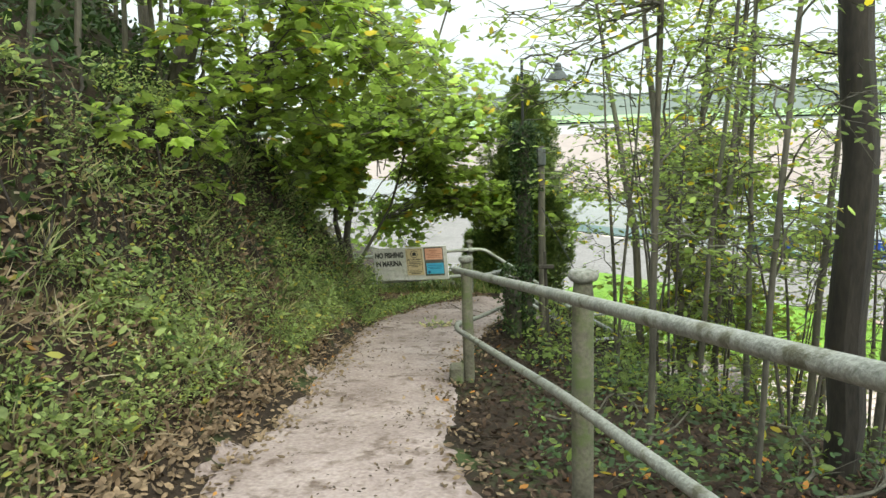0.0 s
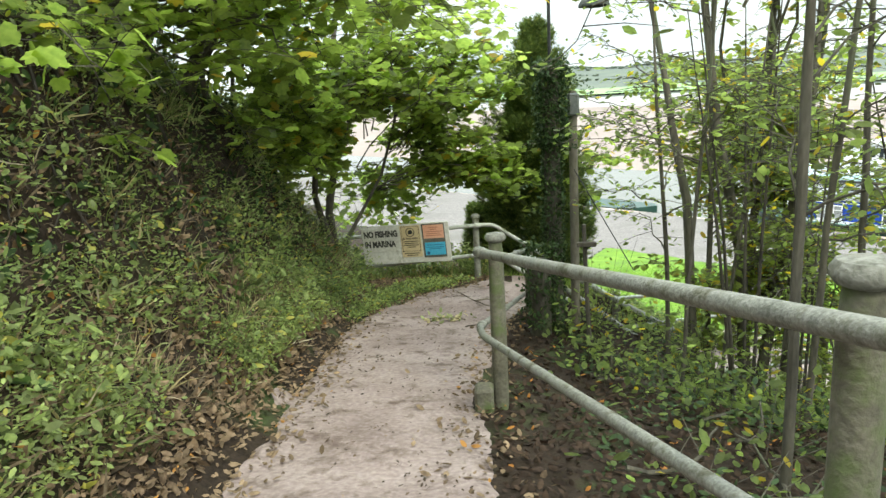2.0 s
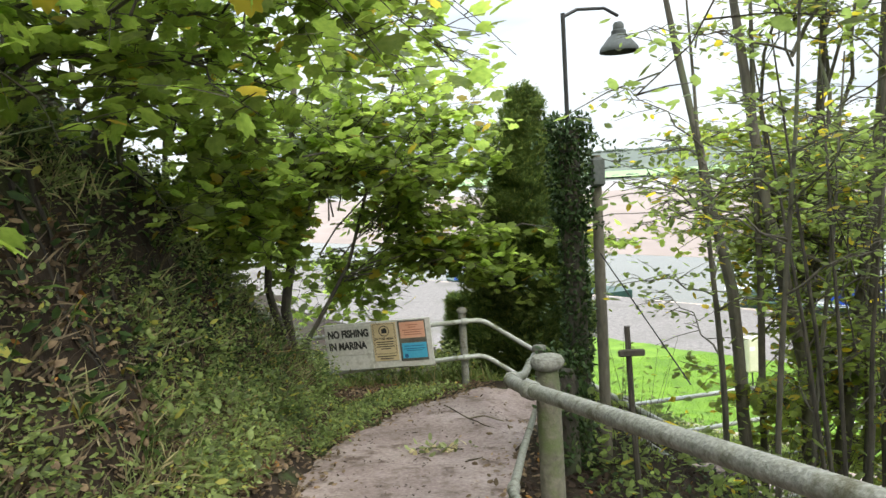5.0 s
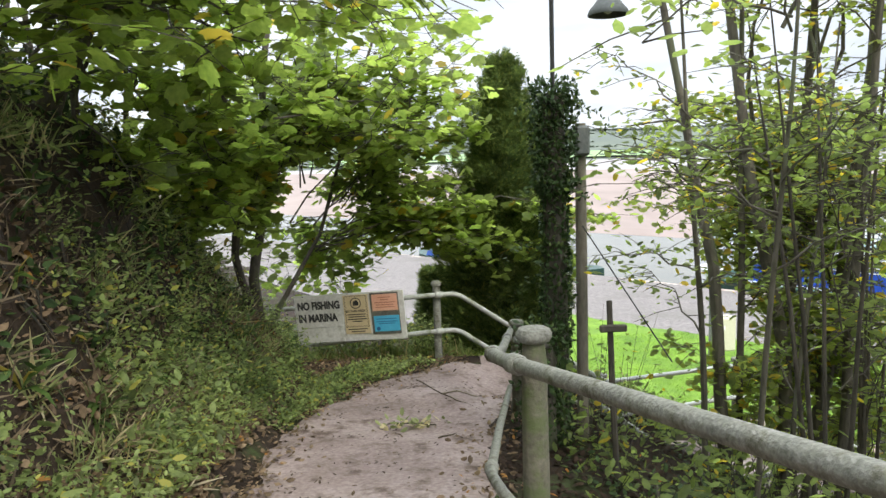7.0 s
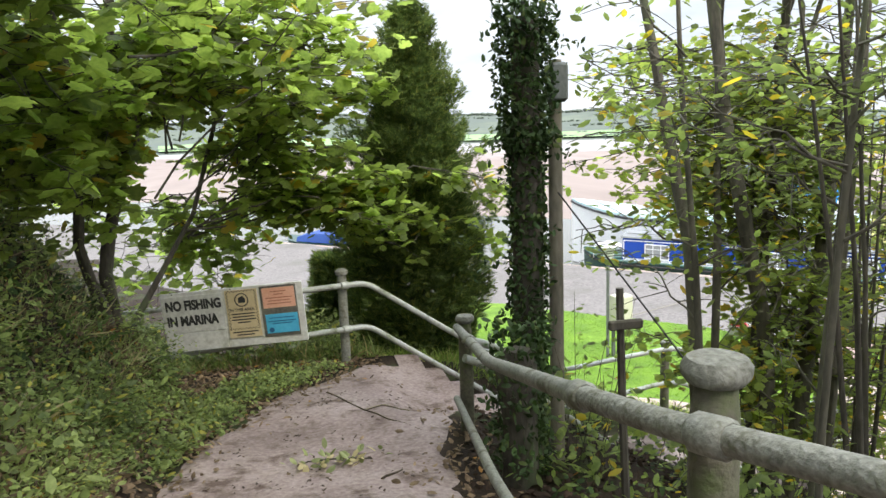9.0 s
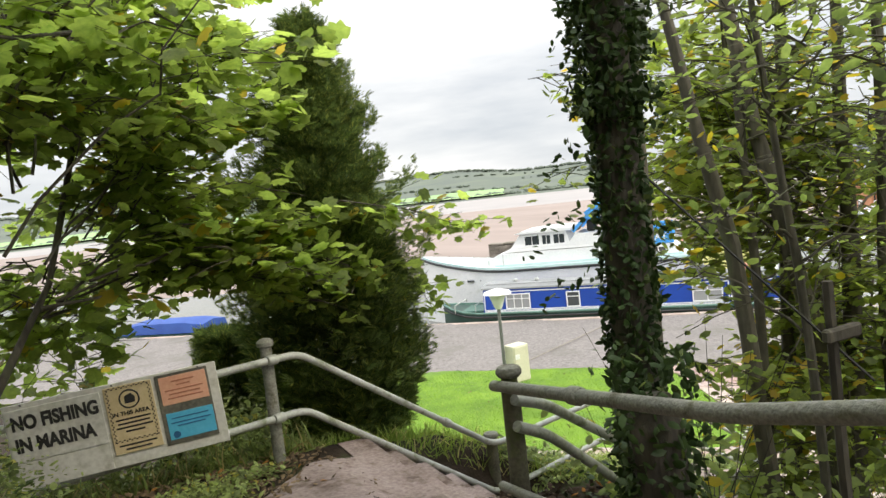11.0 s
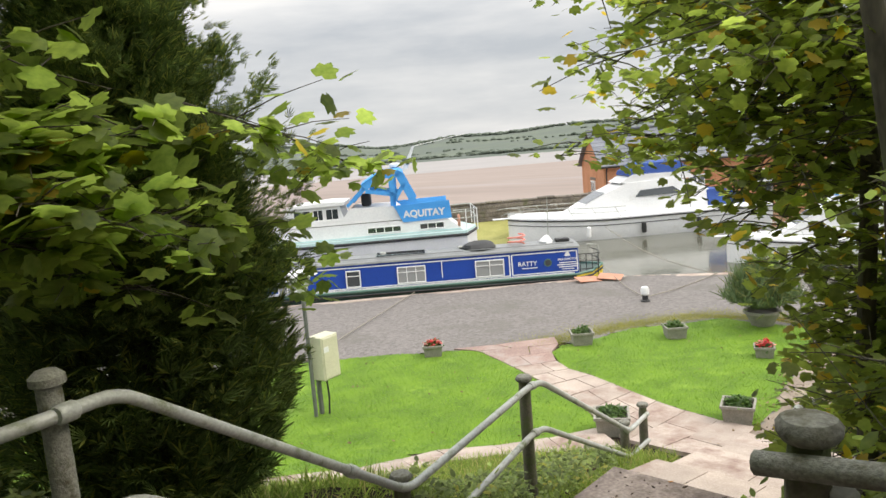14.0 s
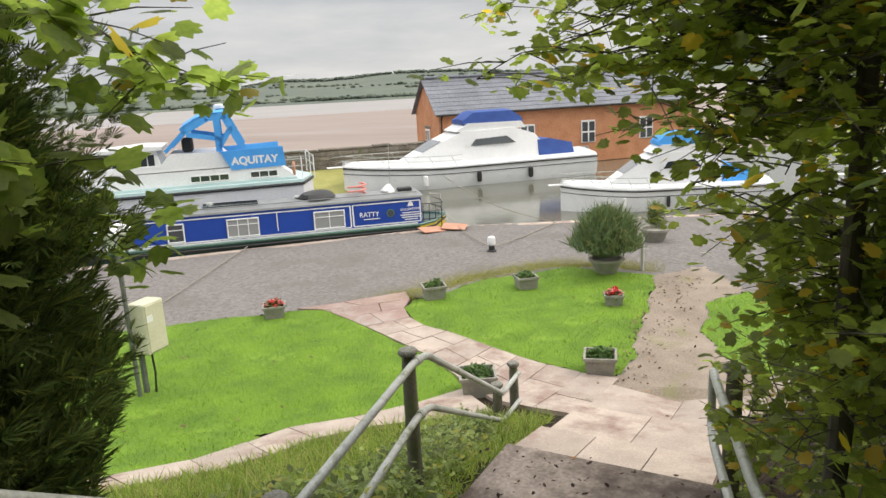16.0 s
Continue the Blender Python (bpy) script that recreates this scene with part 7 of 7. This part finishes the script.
tagged(new("undergrowth_stems", mesh_of("undergrowth_stems", g, BARK)), "thin bramble stems under the trees", "stems", "", "stuff")
c = np.array(pts)
c = c[(c[:, 0] > np.interp(c[:, 1], RY, RX) + 0.3) & (c[:, 1] < 11.35)]
scatter("undergrowth", OVAL, c, RNG.uniform(0.04, 0.11, len(c)), LEAF2, None, 0.45, label="yellow-green brambles and seedlings under the trees", category="undergrowth")
c = on_ground(17000, 0.9, 6.5, 0.5, 11.0, lambda x, y: slope_side(x, y) & (np.sin(x * 2.7 + y * 1.9) + np.sin(y * 3.1 - x) + RNG.normal(0, 0.4, len(x)) > -0.2))
c[:, 2] += RNG.random(len(c)) ** 2 * np.clip(0.35 * (c[:, 0] - 0.9), 0.02, 0.4)
scatter("ground_ivy", OVAL, c, RNG.uniform(0.04, 0.08, len(c)), IVY, None, 0.4, label="dark ivy creeping over the slope", category="ivy")
SLOPE = material("slope_grass_blade", (0.13, 0.21, 0.035), (0.29, 0.37, 0.08), 0.7, 0, 2, 20, 0.0, (0.4, 0.36, 0.15), 0.85, island=0.4, leaf=0.4)
pts, size = [], []
for k in range(260):
    x = random.uniform(2.4, 6.6)
    y = 13.5 + 0.19 * (x - 2.2) + random.uniform(-0.1, 0.7)
    z, h = hz(x, y), random.uniform(0.06, 0.3)
    for q in range(22):
        pts.append((x + random.gauss(0, 0.09), y + random.gauss(0, 0.09), z + h * random.random()))
        size.append(random.uniform(0.04, 0.1))
scatter("stair_weeds", OVAL, np.array(pts), np.array(size), WEED, None, 0.5, label="leafy weeds growing along the stair rail", category="weeds")
# grass round the steps and on the slope down to the lawn
c = on_ground(46000, 0.3, 7.6, 13.0, 17.6, lambda x, y: ~inside(FLAGS, x, y) & ~in_lawn_a(x, y) & ((y > 13.4 + 0.06 * x)))
scatter("slope_grass", BLADE, c, RNG.uniform(0.08, 0.22, len(c)), SLOPE, None, 0.5, label="rough grass on the slope beside the steps", category="grass")
c = on_ground(200000, 2.0, 15.5, 10.0, 24.0, lambda x, y: in_lawn_a(x, y) | in_lawn_b(x, y))
c[:, 2] += 0.03
scatter("lawn_grass", BLADE, c, RNG.uniform(0.035, 0.075, len(c)), TURF, None, 0.5, label="short bright lawn grass blades", category="grass")
E_M = [(10.9, 19.0), (11.6, 18.7), (13.6, 17.9), (15.2, 16.5), (15.6, 15.2), (15.5, 14.2)]
c = np.array([(*polyline(E_M, random.random()), 0.0) for _ in range(52000)])
c[:, 0] += np.abs(RNG.normal(0, 0.6, len(c))) * 0.75 - 0.1
c[:, 1] += np.abs(RNG.normal(0, 0.6, len(c))) * 0.7 - 0.1
c[:, 2] = height(c[:, 0], c[:, 1]) + 0.015
MOSS = material("quay_moss", (0.19, 0.21, 0.03), (0.36, 0.36, 0.06), 0.9, 0, 2, 20, 0, (0.36, 0.32, 0.1), 0.8, island=0.3, leaf=0.2)
scatter("quay_moss", BLADE, c, RNG.uniform(0.03, 0.07, len(c)), MOSS, None, 0.9, label="sparse yellow moss and grass on the gravel", category="moss")
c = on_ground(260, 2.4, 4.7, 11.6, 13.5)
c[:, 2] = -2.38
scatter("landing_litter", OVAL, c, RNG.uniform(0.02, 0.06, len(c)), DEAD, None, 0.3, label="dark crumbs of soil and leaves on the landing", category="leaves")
c = np.concatenate([on_ground(260, 2.0, 15.5, 12.0, 22.0, lambda x, y: in_lawn_a(x, y) | in_lawn_b(x, y)), on_ground(260, 9.0, 15.2, 13.2, 14.0), on_ground(120, 8.0, 15.0, 11.5, 14.0)])
c[:, 2] += 0.06
scatter("lawn_leaves", OVAL, c, RNG.uniform(0.03, 0.08, len(c)), DRY, None, 0.4, label="a few dry leaves fallen on the lawn", category="leaves")
# dark crumbs trodden into the path, and a root across it
pts = []
for k in range(150):
    x, y = random.uniform(-1.1, 0.5), random.uniform(0.8, 12.4)
    for q in range(random.randint(2, 12)):
        pts.append((x + random.gauss(0, 0.07), y + random.gauss(0, 0.1), 0))
c = np.array(pts)
c = c[(c[:, 0] > np.interp(c[:, 1], LY, LX) + 0.05) & (c[:, 0] < np.interp(c[:, 1], RY, RX))]
c[:, 2] = height(c[:, 0], c[:, 1]) + 0.032
CRUMB = material("dark_crumb", (0.03, 0.02, 0.014), (0.09, 0.06, 0.04), 0.95, 0, 4, 30, 0.0, (0.12, 0.08, 0.05), 0.8, island=0.4, leaf=0.02)
scatter("path_crumbs", OVAL, c, RNG.uniform(0.012, 0.036, len(c)), CRUMB, None, 0.3, label="dark bits of leaf and soil on the path", category="crumbs")
for line in (((-0.22, 11.9), (0.0, 11.35), (0.2, 10.95), (0.45, 10.5)), ((0.05, 11.25), (0.2, 11.35), (0.42, 11.2)), ((0.0, 9.75), (0.2, 9.9), (0.34, 10.1))):
    pp = [Vector((x + random.gauss(0, 0.01), y, hz(x, y) + 0.022)) for x, y in [polyline(list(line), k / 9) for k in range(10)]]
    rt = thing("tree_root", tuple(pp[0]), "thin dark root lying across the dirt path", "root", "roots in the path")
    part("root", Geo().tube([p - pp[0] for p in pp], [0.006 * (1.1 - k / 10) + 0.003 for k in range(10)], 6), ROOT, rt, "", True)
# dead branches lying below the fence, and the block at the post's foot
for k in range(16):
    x, y = random.uniform(1.1, 3.4), random.uniform(4.6, 8.6)
    ang, ln = random.uniform(-0.6, 1.2), random.uniform(0.5, 1.4)
    pp = []
    for q in range(7):
        qx, qy = x + math.cos(ang + 0.1 * q) * ln * q / 6, y + math.sin(ang + 0.1 * q) * ln * q / 6
        pp.append(Vector((qx, qy, hz(qx, qy) + 0.03 + 0.22 * (q / 6) ** 2 * random.uniform(0.6, 1.2))))
    db = thing("dead_branch", tuple(pp[0]), "bare grey dead branch lying under the trees", "branch", "dead branches on the slope")
    part("stem", Geo().tube([p - pp[0] for p in pp], [0.013 * (1.15 - q / 7) + 0.002 for q in range(7)], 6), YBARK, db, "", True)
    for q in (2, 4):
        tip = pp[q] + Vector((random.uniform(-0.25, 0.25), random.uniform(-0.25, 0.25), random.uniform(0.05, 0.2)))
        part("twig", Geo().tube([pp[q] - pp[0], tip - pp[0]], [0.005, 0.002], 5), YBARK, db)
bl = thing("stone_block", (0.31, 6.9, hz(0.31, 6.9)), "small weathered stone block at the foot of a fence post", "stone")
part("block", Geo().box((0, 0, 0.07), (0.13, 0.17, 0.2), 0.02), POST, bl)
# sprig lying on the path
sp = thing("fallen_sprig", (-0.21, 10.13, hz(-0.21, 10.13) + 0.03), "small broken leafy twig lying on the path", "twig")
part("stem", Geo().tube([(-0.22, 0.03, 0.02), (0, 0, 0.03), (0.2, -0.04, 0.02)], 0.005, 5), BARK, sp)
scatter("leaves", OVAL, np.array([(-0.21 + random.gauss(0, 0.13), 10.13 + random.gauss(0, 0.05), hz(-0.21, 10.13) + 0.04 + random.random() * 0.05) for _ in range(60)]), RNG.uniform(0.04, 0.09, 60), STRAW, sp, 0.5)
